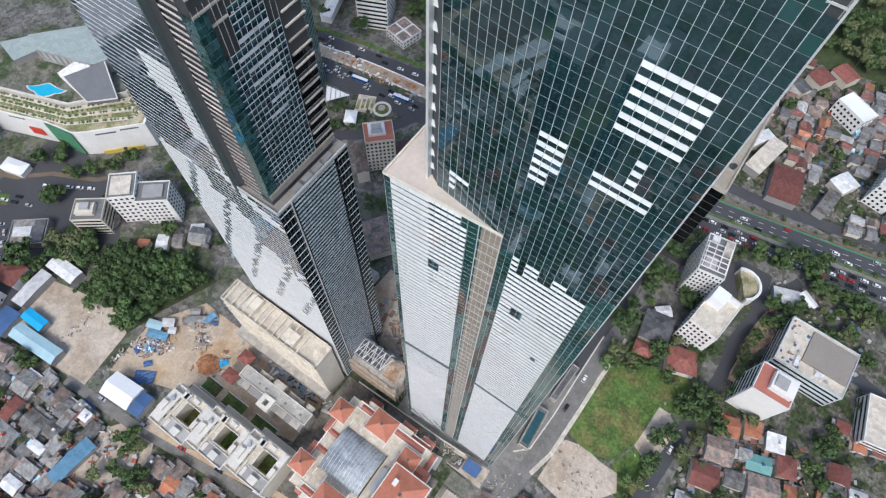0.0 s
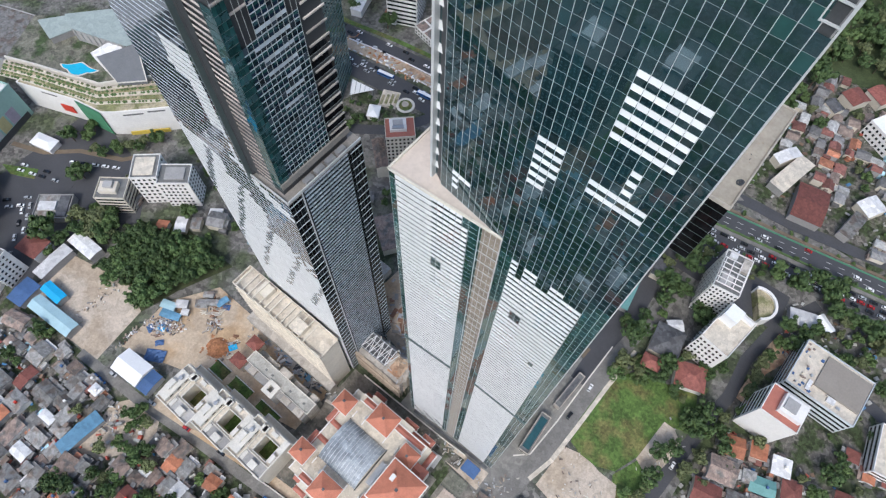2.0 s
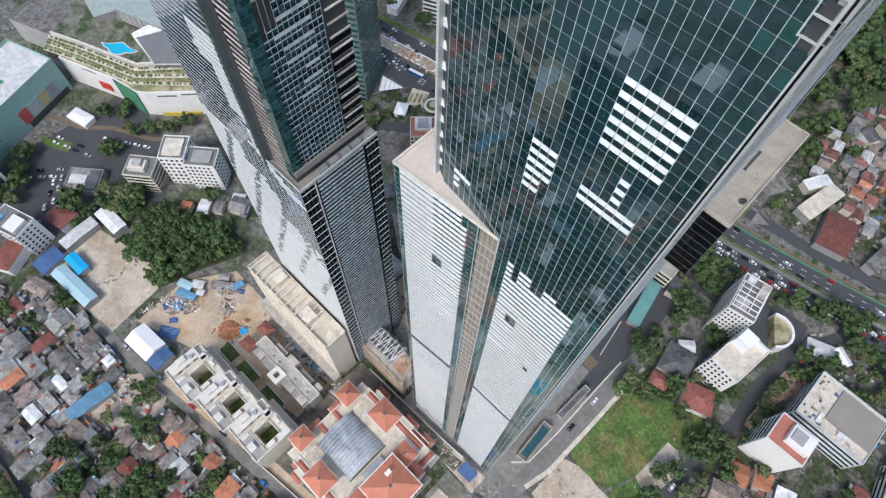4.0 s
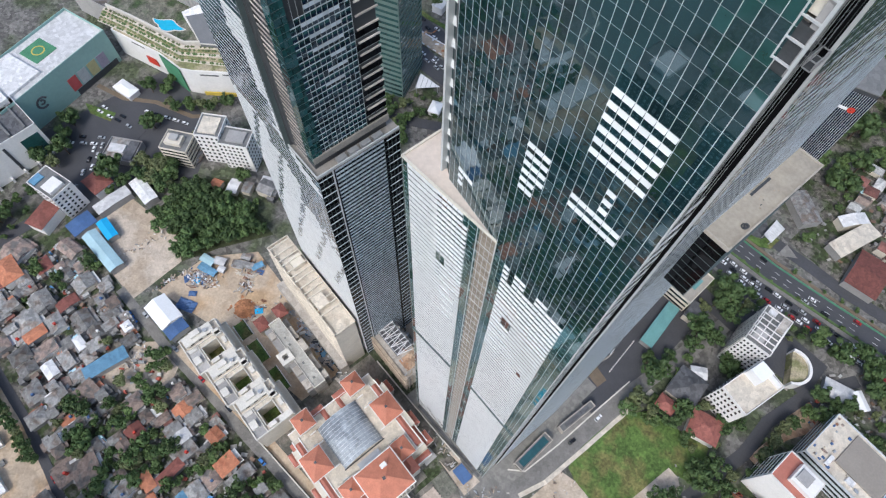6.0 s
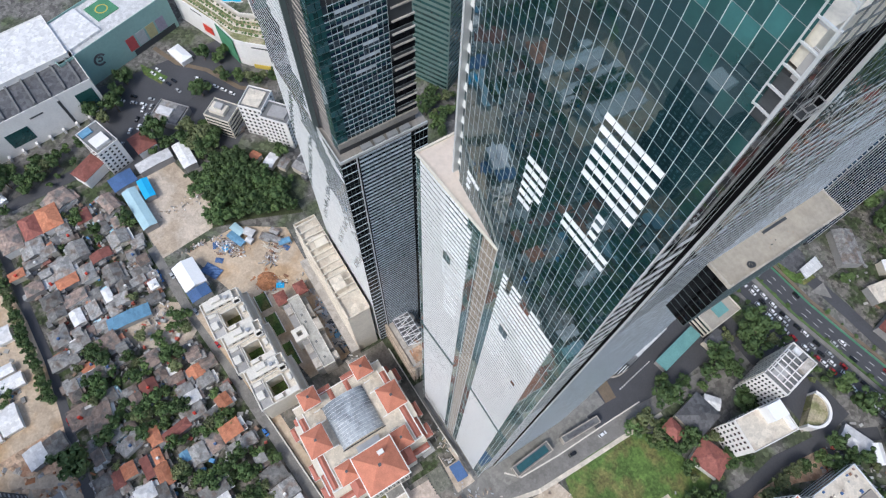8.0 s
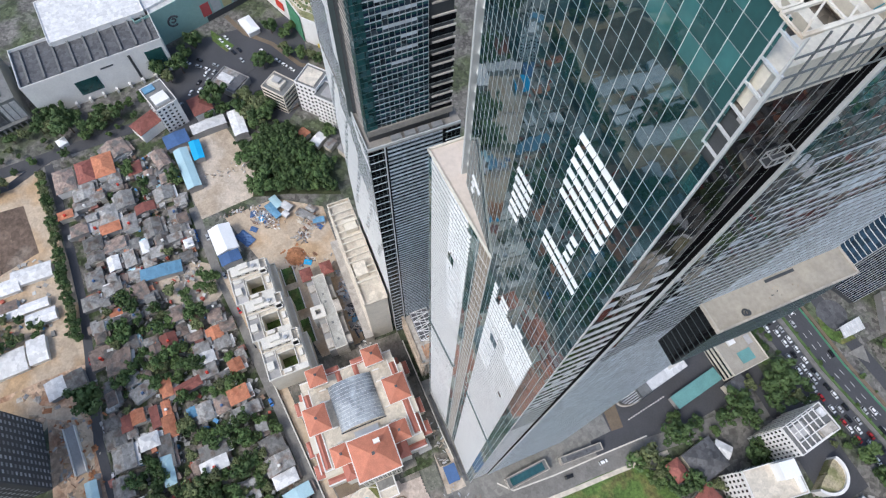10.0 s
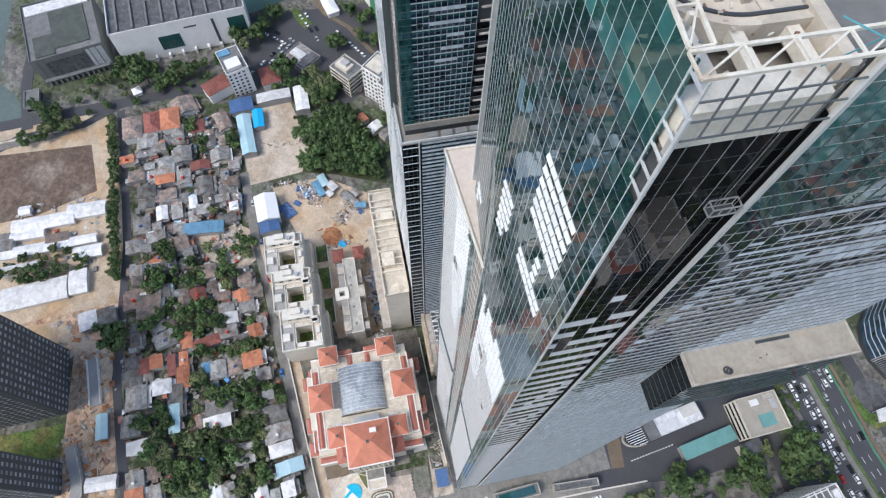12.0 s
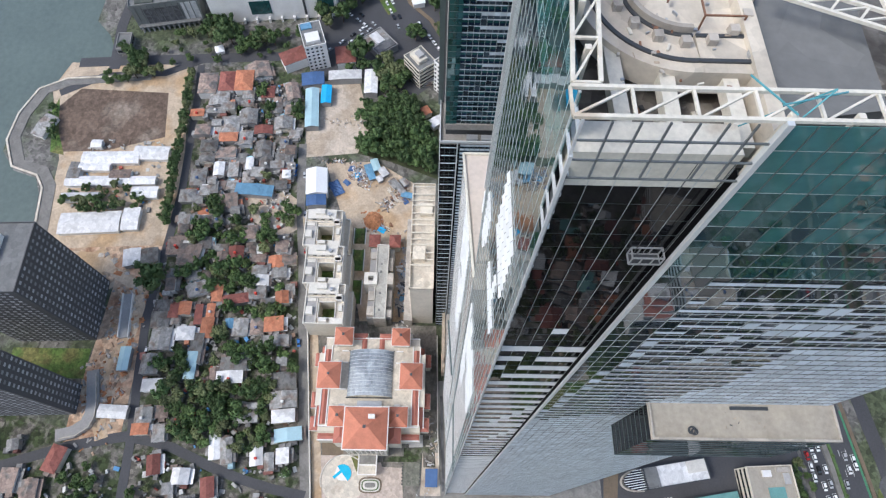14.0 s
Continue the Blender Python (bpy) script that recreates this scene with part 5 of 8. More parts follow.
fr_roof = part("hip_roof", Mesh().hip(-32.6, -14.6, CY - 9.6, CY + 9.6, 25.4, 6.2, inset=8.8), TERRACOTTA, res, "large terracotta hipped roof with white eaves")
part("eaves_board", Mesh().box(-33.6, -13.6, CY - 10.6, CY + 10.6, 24.6, 25.2), WHITEWALL, fr_roof)
part("roof_hut", Mesh().box(-29, -27, CY + 1.5, CY + 4.5, 28, 31.4), WHITEWALL, fr_roof)
part("vent", Mesh().box(-24, -22.6, CY - .7, CY + .7, 31.2, 32.0), DARKROOF, fr_roof)
for s in (-1, 1):
    part("front_wing", Mesh().box(-34, -18, CY + s * 13 - 3, CY + s * 13 + 3, 0, 16), CREAMWALL, res)
    part("front_wing_roof", Mesh().hip(-33.6, -18.4, CY + s * 13 - 2.6, CY + s * 13 + 2.6, 16.2, 2.2), TERRATRIM, res)
    y0, y1 = sorted((CY + s * 3.4, CY + s * 10))
    part("back_band", Mesh().hip(-72.5, -69.6, y0, y1, 14.2, 1.0, .2), TERRATRIM, res)
    y0, y1 = sorted((CY + s * 3.4, CY + s * 5.6))
    part("back_band", Mesh().hip(-69.4, -63.4, y0, y1, 14.2, .8, .2), TERRATRIM, res)
    part("back_wall", Mesh().box(-73, -63.4, min(CY + s * 3, CY + s * 20), max(CY + s * 3, CY + s * 20), 0, 13.2), CREAMWALL, res)
vault = Mesh()
for k in range(12):
    t0, t1 = radians(15 + k * 12.5), radians(15 + (k + 1) * 12.5)
    vault.face((-63, CY - .4 - 11.5 * math.cos(t0), 12.6 + 7 * math.sin(t0)), (-40, CY - .4 - 11.5 * math.cos(t0), 12.6 + 7 * math.sin(t0)), (-40, CY - .4 - 11.5 * math.cos(t1), 12.6 + 7 * math.sin(t1)), (-63, CY - .4 - 11.5 * math.cos(t1), 12.6 + 7 * math.sin(t1)))
part("glass_vault", vault, material("vault_glazing", (0.33, 0.36, 0.385), 0.3, vary=0.2, scale=0.15, fine=1.2, second=(0.19, 0.215, 0.24), cover=0.52, ior=1.5, mottle=(.5, .15)), res, "barrel-vaulted grey glass skylight")
rib = Mesh()
for k in range(12):
    t0, t1 = radians(15 + k * 12.5), radians(15 + (k + 1) * 12.5)
    rib.beam((0, -11.55 * math.cos(t0), 12.65 + 7 * math.sin(t0)), (0, -11.55 * math.cos(t1), 12.65 + 7 * math.sin(t1)), 0.06)
rib_data = rib.data("vault_rib", MULLION)
for k in range(14):
    piece("vault_rib", rib_data, res, Matrix.Translation((-63 + k * 1.77, CY - .4, 0)))
part("vault_gable", Mesh().prism([(-63.4, CY - 11.9), (-63.1, CY - 11.9), (-63.1, CY + 11.1), (-63.4, CY + 11.1)], 13.5, 14.6).box(-40, -39.5, CY - 11.9, CY + 11.1, 13.5, 14.6), DARKSTEEL, res)
plantm = Mesh().box(-38, -35, CY - 6, CY + 6, 13.9, 15.6)
part("roof_plant", plantm, STEEL, res)
canopy = part("portico", Mesh().box(-14, -4.5, CY - 4.6, CY + 4.6, 5.4, 6.0), BEIGE, res, "flat pale entrance canopy")
part("canopy_glazing", Mesh().box(-13.6, -9.6, CY - 3.9, CY + 3.9, 6.0, 6.15), PAVING, canopy, "grey glazed canopy panel")
for s in (-1, 1):
    part("canopy_edge", Mesh().box(-14, -4.5, min(CY + s * 4.6, CY + s * 4.1), max(CY + s * 4.6, CY + s * 4.1), 6.0, 6.5), WHITEWALL, canopy)
for x in (-9.4, -5.0):
    part("canopy_edge", Mesh().box(x, x + .5, CY - 4.1, CY + 4.1, 6.0, 6.5), WHITEWALL, canopy)
pcol = Mesh().box(-0.35, 0.35, -0.35, 0.35, 0, 5.4).data("portico_column", WHITEWALL)
for x in (-5.2, -9.5):
    for s in (-1, 1):
        piece("portico_column", pcol, res, Matrix.Translation((x, CY + s * 3.5, 0)))
winr = Mesh().box(-0.8, 0.8, -0.06, 0.06, 0, 1.9).data("window", WINDOW)
for f in range(3):
    for k in range(12):
        for s in (-1, 1):
            piece("window", winr, res, Matrix.Translation((-60 + k * 2.0, CY + s * 27.03, 2 + f * 4)))
    for k in range(8):
        piece("window", winr, res, Matrix.Translation((-13.97, CY - 8 + k * 2.28, 8 + f * 5)) @ Matrix.Rotation(radians(90), 4, "Z"))
drive = Mesh()
ring(drive, -3, -2, 0.1, 11, 0.05, 0.25, n=40)
setting("pavement_circle", drive, BEIGE, "round pale paved forecourt", "pavement")
setting("kerb_circle", ring(Mesh(), -3, -2, 11.01, 11.4, 0.05, 0.75, 95, 290, n=30), PALECREAM, "low pale wall round the forecourt", "wall")
area("pavement_forecourt", [(-14, -14), (-14, 1), (-11, 4), (-11, 16), (-9, 16.5), (-8.6, 26.4), (13, 28), (13, -11), (2, -15)], 0.21, material("pinkish_pavers", (0.47, 0.39, 0.33), 0.9, vary=0.12, scale=0.2, fine=1.2, mottle=(.8, .15)), "pinkish paved forecourt", "pavement")
area("garden_court", [(-24, 36), (-24, 42), (-9, 43), (-9, 37)], 0.2, EARTH, "dark planted soil beside the residence", "garden")
area("garden_strip", [(-18, 27), (-18, 36), (-11.4, 36), (-11.4, 17), (-14, 17), (-14, 27)], 0.2, EARTH, "dark planted strip beside the entrance court", "garden")
area("garden_wedge", [(-13.6, 1), (-13.8, 5.4), (-7, 5.4), (-6.4, 4.2)], 0.262, GRASS, "wedge of lawn beside the canopy", "garden")
area("garden_red", [(-23.4, -14.6), (-23.4, -3), (-14.6, -3), (-13.6, -8), (-13.2, -13.2)], 0.2, REDPAVE, "dark red tiled garden beside the residence", "garden")
area("pavement_parking", [(-11, 26.8), (-11, 35.2), (-.4, 35.2), (-.4, 26.8)], 0.26, material("mossy_pavers", (0.16, 0.16, 0.13), 0.9, vary=0.2, scale=0.4, fine=1.5, mottle=(.8, .2)), "mossy grey parking bay", "pavement")
area("pavement_tan", [(-16, 36.4), (-16, 44), (4, 45.6), (4, 35.6)], 0.18, PALESOIL, "pale bare court beside the blue shed", "ground")
post_row = thing("bollard_row", "rows of dark bollards beside the parking bay", "bollards")
dark_post = Mesh().box(-.28, .28, -.28, .28, 0, 1.0).data("bollard", DARKSTEEL)
for k in range(7):
    for y in (26.6, 35.4):
        piece("bollard", dark_post, post_row, Matrix.Translation((-10.6 + 1.6 * k, y, .21)))
lane("boundary_wall", [(-84, -28.2), (-73.4, -26.7), (-32, -21.6), (5, -17), (12, -16.1)], .5, 2.6, PALECREAM, "pale boundary wall of the residence", "wall")
lane("boundary_wall_east", [(-76, 42.6), (-24, 43.8), (-10, 44.6)], .4, 2.4, PALECREAM, "pale boundary wall below the tower", "wall")
lane("drain_strip", [(-44, 45.4), (-12, 46.6), (2, 46.8)], 1.4, .24, DARKROOF, "dark drain along the tower foot", "pavement")
fountain = thing("fountain", "bright blue half-round pool beside a white deck", "fountain", at=(-5.6, -2.6, 0.25), turn=40)
fan = [(4.3 * math.cos(radians(a)), 4.3 * math.sin(radians(a))) for a in range(0, 181, 12)]
part("basin", Mesh().prism(fan, 0, 0.4), POOL, fountain)
part("deck", Mesh().prism([(-4.3, -.05), (-2.2, -3.2), (1.2, -3.4), (4.3, -.05)], 0, 0.3), WHITEWALL, fountain, "white stone deck")
part("channel", Mesh().box(-1.9, -.5, -4.6, -.06, 0.05, 0.36), POOL, fountain, "blue channel")


def oval(a, b, z0, z1):
    """A slab with an almost oblong outline of half lengths a and b."""
    pts = []
    for k in range(32):
        c, q = math.cos(radians(k * 11.25)), math.sin(radians(k * 11.25))
        pts.append((a * math.copysign(abs(c) ** .6, c), b * math.copysign(abs(q) ** .6, q)))
    return Mesh().prism(pts, z0, z1)


oval_bed = thing("planter", "oval stepped planter with brown and pale rings", "planter", at=(-.4, 11.3, 0.2))
for name, a, b, z0, z1, mat in (("kerb", 3.7, 5.6, 0, .35, REDPAVE), ("step", 3.0, 4.8, .35, .5, PALECREAM), ("hedge", 2.5, 4.2, .5, .8, LEAVES[1]), ("step", 2.0, 3.6, .8, .95, PALECREAM), ("basin", 1.1, 2.6, .95, 1.1, PAVING)):
    part(name, oval(a, b, z0, z1), mat, oval_bed)
tarp = thing("tarpaulin_shed", "low shed with a dark blue sheet roof", "shed", at=(-4, 41, 0))
part("roof", Mesh().box(-4.2, 4.2, -3, 3, 2.7, 2.9), DARKBLUE, tarp)
tp = Mesh().box(-0.1, 0.1, -0.1, 0.1, 0, 2.7).data("post", STEEL)
for x in (-3.9, 3.9):
    for y in (-2.7, 2.7):
        piece("post", tp, tarp, Matrix.Translation((x, y, 0)))


# ---- generic buildings ----
def building(name, label, cat, cx, cy, w, d, h, turn, wall, roof, storeys=5, bands=True, parapet=1.0, extras=(), group="", win_mat=None, per=0, z0=0):
    """A flat-roofed building of w by d round its centre: wall, roof, parapet, a window band or single windows to each storey, and roof boxes."""
    t = thing(name, label, cat, group, at=(cx, cy, z0), turn=turn)
    part("wall", Mesh().box(-w / 2, w / 2, -d / 2, d / 2, 0, h), wall, t)
    part("roof", Mesh().box(-w / 2 + .3, w / 2 - .3, -d / 2 + .3, d / 2 - .3, h, h + .2), roof, t)
    p = Mesh()
    p.box(-w / 2 - .1, w / 2 + .1, -d / 2 - .1, -d / 2 + .3, h, h + parapet).box(-w / 2 - .1, w / 2 + .1, d / 2 - .3, d / 2 + .1, h, h + parapet)
    p.box(-w / 2 - .1, -w / 2 + .3, -d / 2, d / 2, h, h + parapet).box(w / 2 - .3, w / 2 + .1, -d / 2, d / 2, h, h + parapet)
    part("parapet", p, wall, t)
    fh = h / storeys
    glass = win_mat or WINDOW
    if per:
        wx = Mesh().box(-per * 0.24, per * 0.24, -0.06, 0.06, 0, fh * 0.42).data("window", glass)
        rear = Mesh()
        away = Matrix.Rotation(radians(-turn), 3, "Z") @ Vector((10 - cx, 20 - cy, 0))
        for f in range(storeys):
            z = f * fh + fh * .3
            for s in (-1, 1):
                for k in range(int(w / per)):
                    x = -w / 2 + per * (k + .5)
                    if s * away.y > 0:
                        piece("window", wx, t, Matrix.Translation((x, s * (d / 2 + .02), z)))
                    else:
                        rear.box(x - per * .24, x + per * .24, s * (d / 2 + .02) - .06, s * (d / 2 + .02) + .06, z, z + fh * .42)
                for k in range(int(d / per)):
                    y = -d / 2 + per * (k + .5)
                    if s * away.x > 0:
                        piece("window", wx, t, Matrix.Translation((s * (w / 2 + .02), y, z)) @ Matrix.Rotation(radians(90), 4, "Z"))
                    else:
                        rear.box(s * (w / 2 + .02) - .06, s * (w / 2 + .02) + .06, y - per * .24, y + per * .24, z, z + fh * .42)
        part("rear_glazing", rear, glass, t, kind="stuff")
    elif bands:
        for f in range(storeys):
            z = f * fh + fh * .35
            part("window_band", Mesh().box(-w / 2 - .04, w / 2 + .04, -d / 2 + .6, d / 2 - .6, z, z + fh * .42).box(-w / 2 + .6, w / 2 - .6, -d / 2 - .04, d / 2 + .04, z, z + fh * .42), glass, t)
    for x0, x1, y0, y1, hh, m in extras:
        part("roof_box", Mesh().box(x0, x1, y0, y1, h + .2, h + hh), m, t)
    return t


def shed(name, label, cx, cy, w, d, h, rise, turn, roof, wall=GREYWALL, group="", cat="shed", hipped=False):
    t = thing(name, label, cat, group, at=(cx, cy, 0), turn=turn)
    part("wall", Mesh().box(-w / 2, w / 2, -d / 2, d / 2, 0, h), wall, t)
    m = Mesh()
    if hipped:
        m.hip(-w / 2, w / 2, -d / 2, d / 2, h + .2, rise)
    else:
        m.gable(-w / 2, w / 2, -d / 2, d / 2, h, rise, 0.4)
        part("gable_wall", Mesh().prism([(-w / 2, -d / 2), (w / 2, -d / 2), (w / 2, d / 2), (-w / 2, d / 2)], h, h + .05), wall, t)
    part("roof", m, roof, t)
    return t


# service huts by the residence
for gx, gy, gw, gd, gt, groof in ((-21, 33, 5, 6, 3, GREYWALL), (9, 33, 5, 6, 10, ROOF_BROWN)):
    shed("guard_hut", "low service hut with a grey roof", gx, gy, gw, gd, 2.8, .4, gt, groof, CREAMWALL, cat="hut", group="service huts")

# works compound by the basin
for cx, cy, w, d, turn, roof in ((-185, -159, 34, 8, 92, ROOF_WHITE), (-189, -135, 9, 21, 0, ROOF_WHITE), (-178, -167, 4.4, 18, 0, ROOF_WHITE), (-168, -167, 6, 29, 2, ROOF_WHITE),
                                 (-140, -160, 13, 34, 4, ROOF_WHITE), (-143, -137, 14, 9, 3, ROOF_WHITE), (-169, -140, 5, 23, 2, ROOF_WHITE), (-161, -133, 7, 15, 2, ROOF_WHITE),
                                 (-157, -170, 5, 22, 3, ROOF_WHITE), (-173, -178, 16, 7, 0, ROOF_GREY), (-195, -170, 5, 6, 0, ROOF_WHITE), (-208, -206, 16, 8, -20, ROOF_GREY), (-172, -150, 8, 12, 4, ROOF_BROWN)):
    if turn == 92:
        w, d, turn = d, w, 2
    shed("site_shed", "long site shed with a pale sheet metal roof", cx, cy, d, w, 3.0, 0.9, turn + 90, roof, WHITEWALL, "works sheds")
shed("open_canopy", "white fabric canopy on a dusty yard", -169, -31, 17, 12, 6.5, 2.2, 5, WHITESHEET, WHITEWALL, cat="canopy")
shed("site_shed", "dark blue sheet-roofed shed", -157.5, -30.5, 8, 11, 5, 1.0, 5, DARKBLUE, GREYWALL)
shed("warehouse", "faded blue sheet-roofed warehouse", -225, -40, 30, 8, 5, 1.3, 5, ROOF_PALEBLUE)
shed("canopy", "bright blue tarpaulin canopy", -236.5, -32, 14, 6, 4.4, 0.8, 2, BRIGHTBLUE, cat="canopy")
shed("warehouse", "long pale sheet-roofed warehouse", -252, -21, 7, 21, 5.4, 0.6, 5, ROOF_WHITE)
shed("warehouse", "narrow white sheet-roofed warehouse", -247, -3.6, 19, 8, 5.4, 0.8, 2, ROOF_WHITE)
shed("shed", "blue-grey sheet-roofed shed by the lot", -249, -42, 10, 14, 4.4, 0.6, 8, DARKBLUE)
shed("shed", "long blue sheet-roofed shed in the lane", -163.5, -68, 7, 22, 4.2, 0.7, -4, ROOF_BLUE)
hut = shed("hut", "small kiosk with a red roof", -168.3, -79.5, 3.4, 3.2, 3, 0.4, 0, REDPAINT, cat="kiosk")
rnd = random.Random(5)
for x, y, w, d, turn, roof in ((-181, -1, 6, 4, 20, ROOF_BLUE), (-184, 3, 8, 4, 20, ROOF_PALEBLUE), (-179, 8, 6, 4, 35, ROOF_WHITE), (-174, 6, 3.5, 3, 30, ROOF_WHITE), (-176, 1, 5, 3.5, 20, ROOF_BLUE),
                               (-171, 15, 6, 4, 40, ROOF_GREY), (-167, 19, 6, 3, 35, ROOF_GREY), (-163, 23, 6, 3, 80, ROOF_BLUE), (-172, 21, 5, 3, 35, ROOF_GREY)):
    shed("site_hut", "small site hut with a sheet metal roof", x, y, w, d, 2.6, 0.3, turn, roof, group="site huts")
for k in range(46):
    if k < 22:
        x, y = rnd.gauss(-163, 2.6), rnd.gauss(16, 3)
    elif k < 34:
        x, y = rnd.gauss(-178, 3), rnd.gauss(-6, 4)
    else:
        x, y = rnd.gauss(-143, 3), rnd.gauss(6, 5)
    pile = thing("material_pile", "heap of building material on the sandy yard", "material pile", "site heaps", at=(x, y, 0.1), turn=rnd.uniform(20, 60))
    stuff_mat = rnd.choice([RUST, STEEL, CONCRETE, ROOF_BROWN, CREAMWALL])
    for j in range(4):
        a, b = rnd.uniform(-1, 1), rnd.uniform(-.8, .8)
        part("bar", Mesh().beam((a - 1.2, b, 0.25 + j * .1), (a + 1.2, b + rnd.uniform(-.5, .5), 0.25 + j * .1), rnd.uniform(.15, .32)), stuff_mat, pile)
blue_tarp = thing("tarpaulin", "crumpled blue tarpaulin over materials", "tarpaulin", at=(-168, -20, 0.1), turn=30)
m = Mesh()
for i in range(9):
    for j in range(6):
        q = [(x * 1.2 - 5.4, y * 1.1 - 3.3, 0.3 + 1.5 * abs(noise.noise(Vector((x * .7, y * .7, 2))))) for x, y in ((i, j), (i + 1, j), (i + 1, j + 1), (i, j + 1))]
        m.face(*q)
part("sheet", m, DARKBLUE, blue_tarp)
for tx, ty, tt, tm in ((-178, -8, 10, BRIGHTBLUE), (-172, -14, 50, DARKBLUE), (-182, -12, -20, DARKBLUE), (-160, 22, 35, DARKBLUE), (-140, 9, 60, BRIGHTBLUE)):
    sheet = thing("tarpaulin", "crumpled blue tarpaulin over building materials", "tarpaulin", "site tarpaulins", at=(tx, ty, 0.1), turn=tt)
    m = Mesh()
    for i in range(5):
        for j in range(4):
            m.face(*[(x * .9 - 2.2, y * .8 - 1.6, 0.3 + 1.2 * abs(noise.noise(Vector((x * .8 + tx, y * .8, 2))))) for x, y in ((i, j), (i + 1, j), (i + 1, j + 1), (i, j + 1))])
    part("sheet", m, tm, sheet)
soil = thing("soil_heap", "heap of red-brown earth", "soil heap", at=(-146, 4, 0), turn=10)
m = Mesh()
for i in range(14):
    for j in range(14):
        q = [((x - 7) * 1.1, (y - 7) * 1.0, max(0, 2.6 - .08 * ((x - 7) ** 2 + (y - 7) ** 2)) + .5 * noise.noise(Vector((x * .5, y * .5, 0)))) for x, y in ((i, j), (i + 1, j), (i + 1, j + 1), (i, j + 1))]
        m.face(*q)
part("earth", m, REDSOIL, soil)

# loose debris of the yards, too small to count
class Scrap:
    """Small bars and sheets, joined, with a material to each face."""

    def __init__(self, seed):
        self.v, self.f, self.m, self.mats, self.rng = [], [], [], [], random.Random(seed)

    def strew(self, n, x, y, sx, sy, mats, z=.15, long=1.1, turn=40, tall=.9):
        for _ in range(n):
            r = self.rng
            a, b, h = r.uniform(.15, 1) * long, r.uniform(.1, .4) * long, r.uniform(.2, 1) * tall + .1
            mat = r.choice(mats)
            if mat not in self.mats:
                self.mats.append(mat)
            move = pose(r.gauss(x, sx), r.gauss(y, sy), z - .1, 0, 0, turn + r.choice((0, 90)) + r.gauss(0, 22))
            box = Mesh().box(-a, a, -b, b, 0, h, move)
            i = len(self.v)
            self.v += box.v
            self.f += [tuple(i + j for j in q) for q in box.f]
            self.m += [self.mats.index(mat)] * len(box.f)

    def finish(self, name, label, category):
        me = bpy.data.meshes.new(name)
        me.from_pydata(self.v, [], self.f)
        for mat in self.mats:
            me.materials.append(mat)
        me.polygons.foreach_set("material_index", self.m)
        return tagged(new(name, me), label, category, kind="stuff")


SITE_MIX = [TIMBER, TIMBER, CONCRETE, STEEL, WHITEWALL, GREYWALL, RUST, DARKSTEEL, ROOF_BROWN]
scrap = Scrap(17)
for n, x, y, sx, sy in ((90, -180, -8, 2.6, 2.6), (70, -173, -2, 2.2, 2.2), (70, -158, 11, 2.2, 1.8), (70, -165, 20, 2.6, 2.2), (46, -139, 30, 3, 1.0), (50, -143, 6, 2, 2), (40, -187, -20, 1, 6)):
    scrap.strew(n, x, y, sx, sy, SITE_MIX)
scrap.strew(26, -178, -7, 3, 3, [DARKBLUE, BRIGHTBLUE, WHITESHEET, DARKBLUE])
scrap.strew(46, -130, 22, 7, 4, [TIMBER, CONCRETE, BEIGE, GREYWALL, REDSOIL])
scrap.strew(90, -104, 23, 13, 1.6, [STEEL, CONCRETE, GREYWALL, ROOF_BLUE, DARKSTEEL, WHITEWALL], turn=4, long=2.6)
scrap.strew(170, -76, 84, 13, 8, [TIMBER, TIMBER, CONCRETE, SLABGREY, STEEL, RUST], long=3.2, turn=15)
scrap.strew(60, -66, 64, 9, 1.6, [TIMBER, CONCRETE, STEEL, RUST], long=2.4, turn=5)
scrap.strew(70, -217, -14, 2, 11, [TIMBER, CONCRETE, WHITEWALL, GREYWALL], long=.9)
scrap.strew(40, -158, -57, 4, 7, [GREYWALL, TIMBER, WHITEWALL, ROOF_BROWN], long=.9)
scrap.strew(120, -206, 215, 22, 2.2, [TIMBER, TANSOIL, CONCRETE, REDSOIL, STEEL, WHITESHEET], z=.35, turn=9, long=2.0)
scrap.strew(60, 66, 108, 3, 7, [CONCRETE, PALECREAM, GREYWALL], z=.25, long=.8)
scrap.strew(50, 40, 68, 9, 6, [CONCRETE, PALECREAM, GREYWALL, ROOF_BROWN], long=.9)
scrap.strew(60, 100, 205, 9, 6, [CONCRETE, TIMBER, STEEL, WHITEWALL], long=1.6)
scrap.strew(120, -84, -128, 14, 6, [TANSOIL, CONCRETE, TIMBER, REDSOIL, GREYWALL], z=.2, long=1.6)
scrap.strew(120, -40, -130, 12, 6, [TANSOIL, CONCRETE, TIMBER, REDSOIL, GREYWALL], z=.2, long=1.6)
scrap.strew(34, -6.4, 54.5, 2.4, 2.4, [CREAMFRAME, RUST, CONCRETE, STEEL, TIMBER], z=286.98, long=.28, turn=0, tall=.12)
scrap.strew(30, -1.6, 53.5, 1.0, 2.4, [CREAMFRAME, RUST, CONCRETE, DARKSTEEL], z=284.0, long=.5, turn=0, tall=.25)
scrap.strew(12, 6, 86, .7, 5, [CONCRETE, DARKSTEEL, TIMBER], z=227.42, long=.18, turn=0, tall=.06)
scrap.strew(40, 9, 42, 6, 5, [TIMBER, CONCRETE, STEEL, GREYWALL, ROOF_BROWN], long=1.1)
scrap.strew(40, -18, 41.5, 10, 2, [TIMBER, CONCRETE, STEEL, GREYWALL], long=1.2, turn=5)
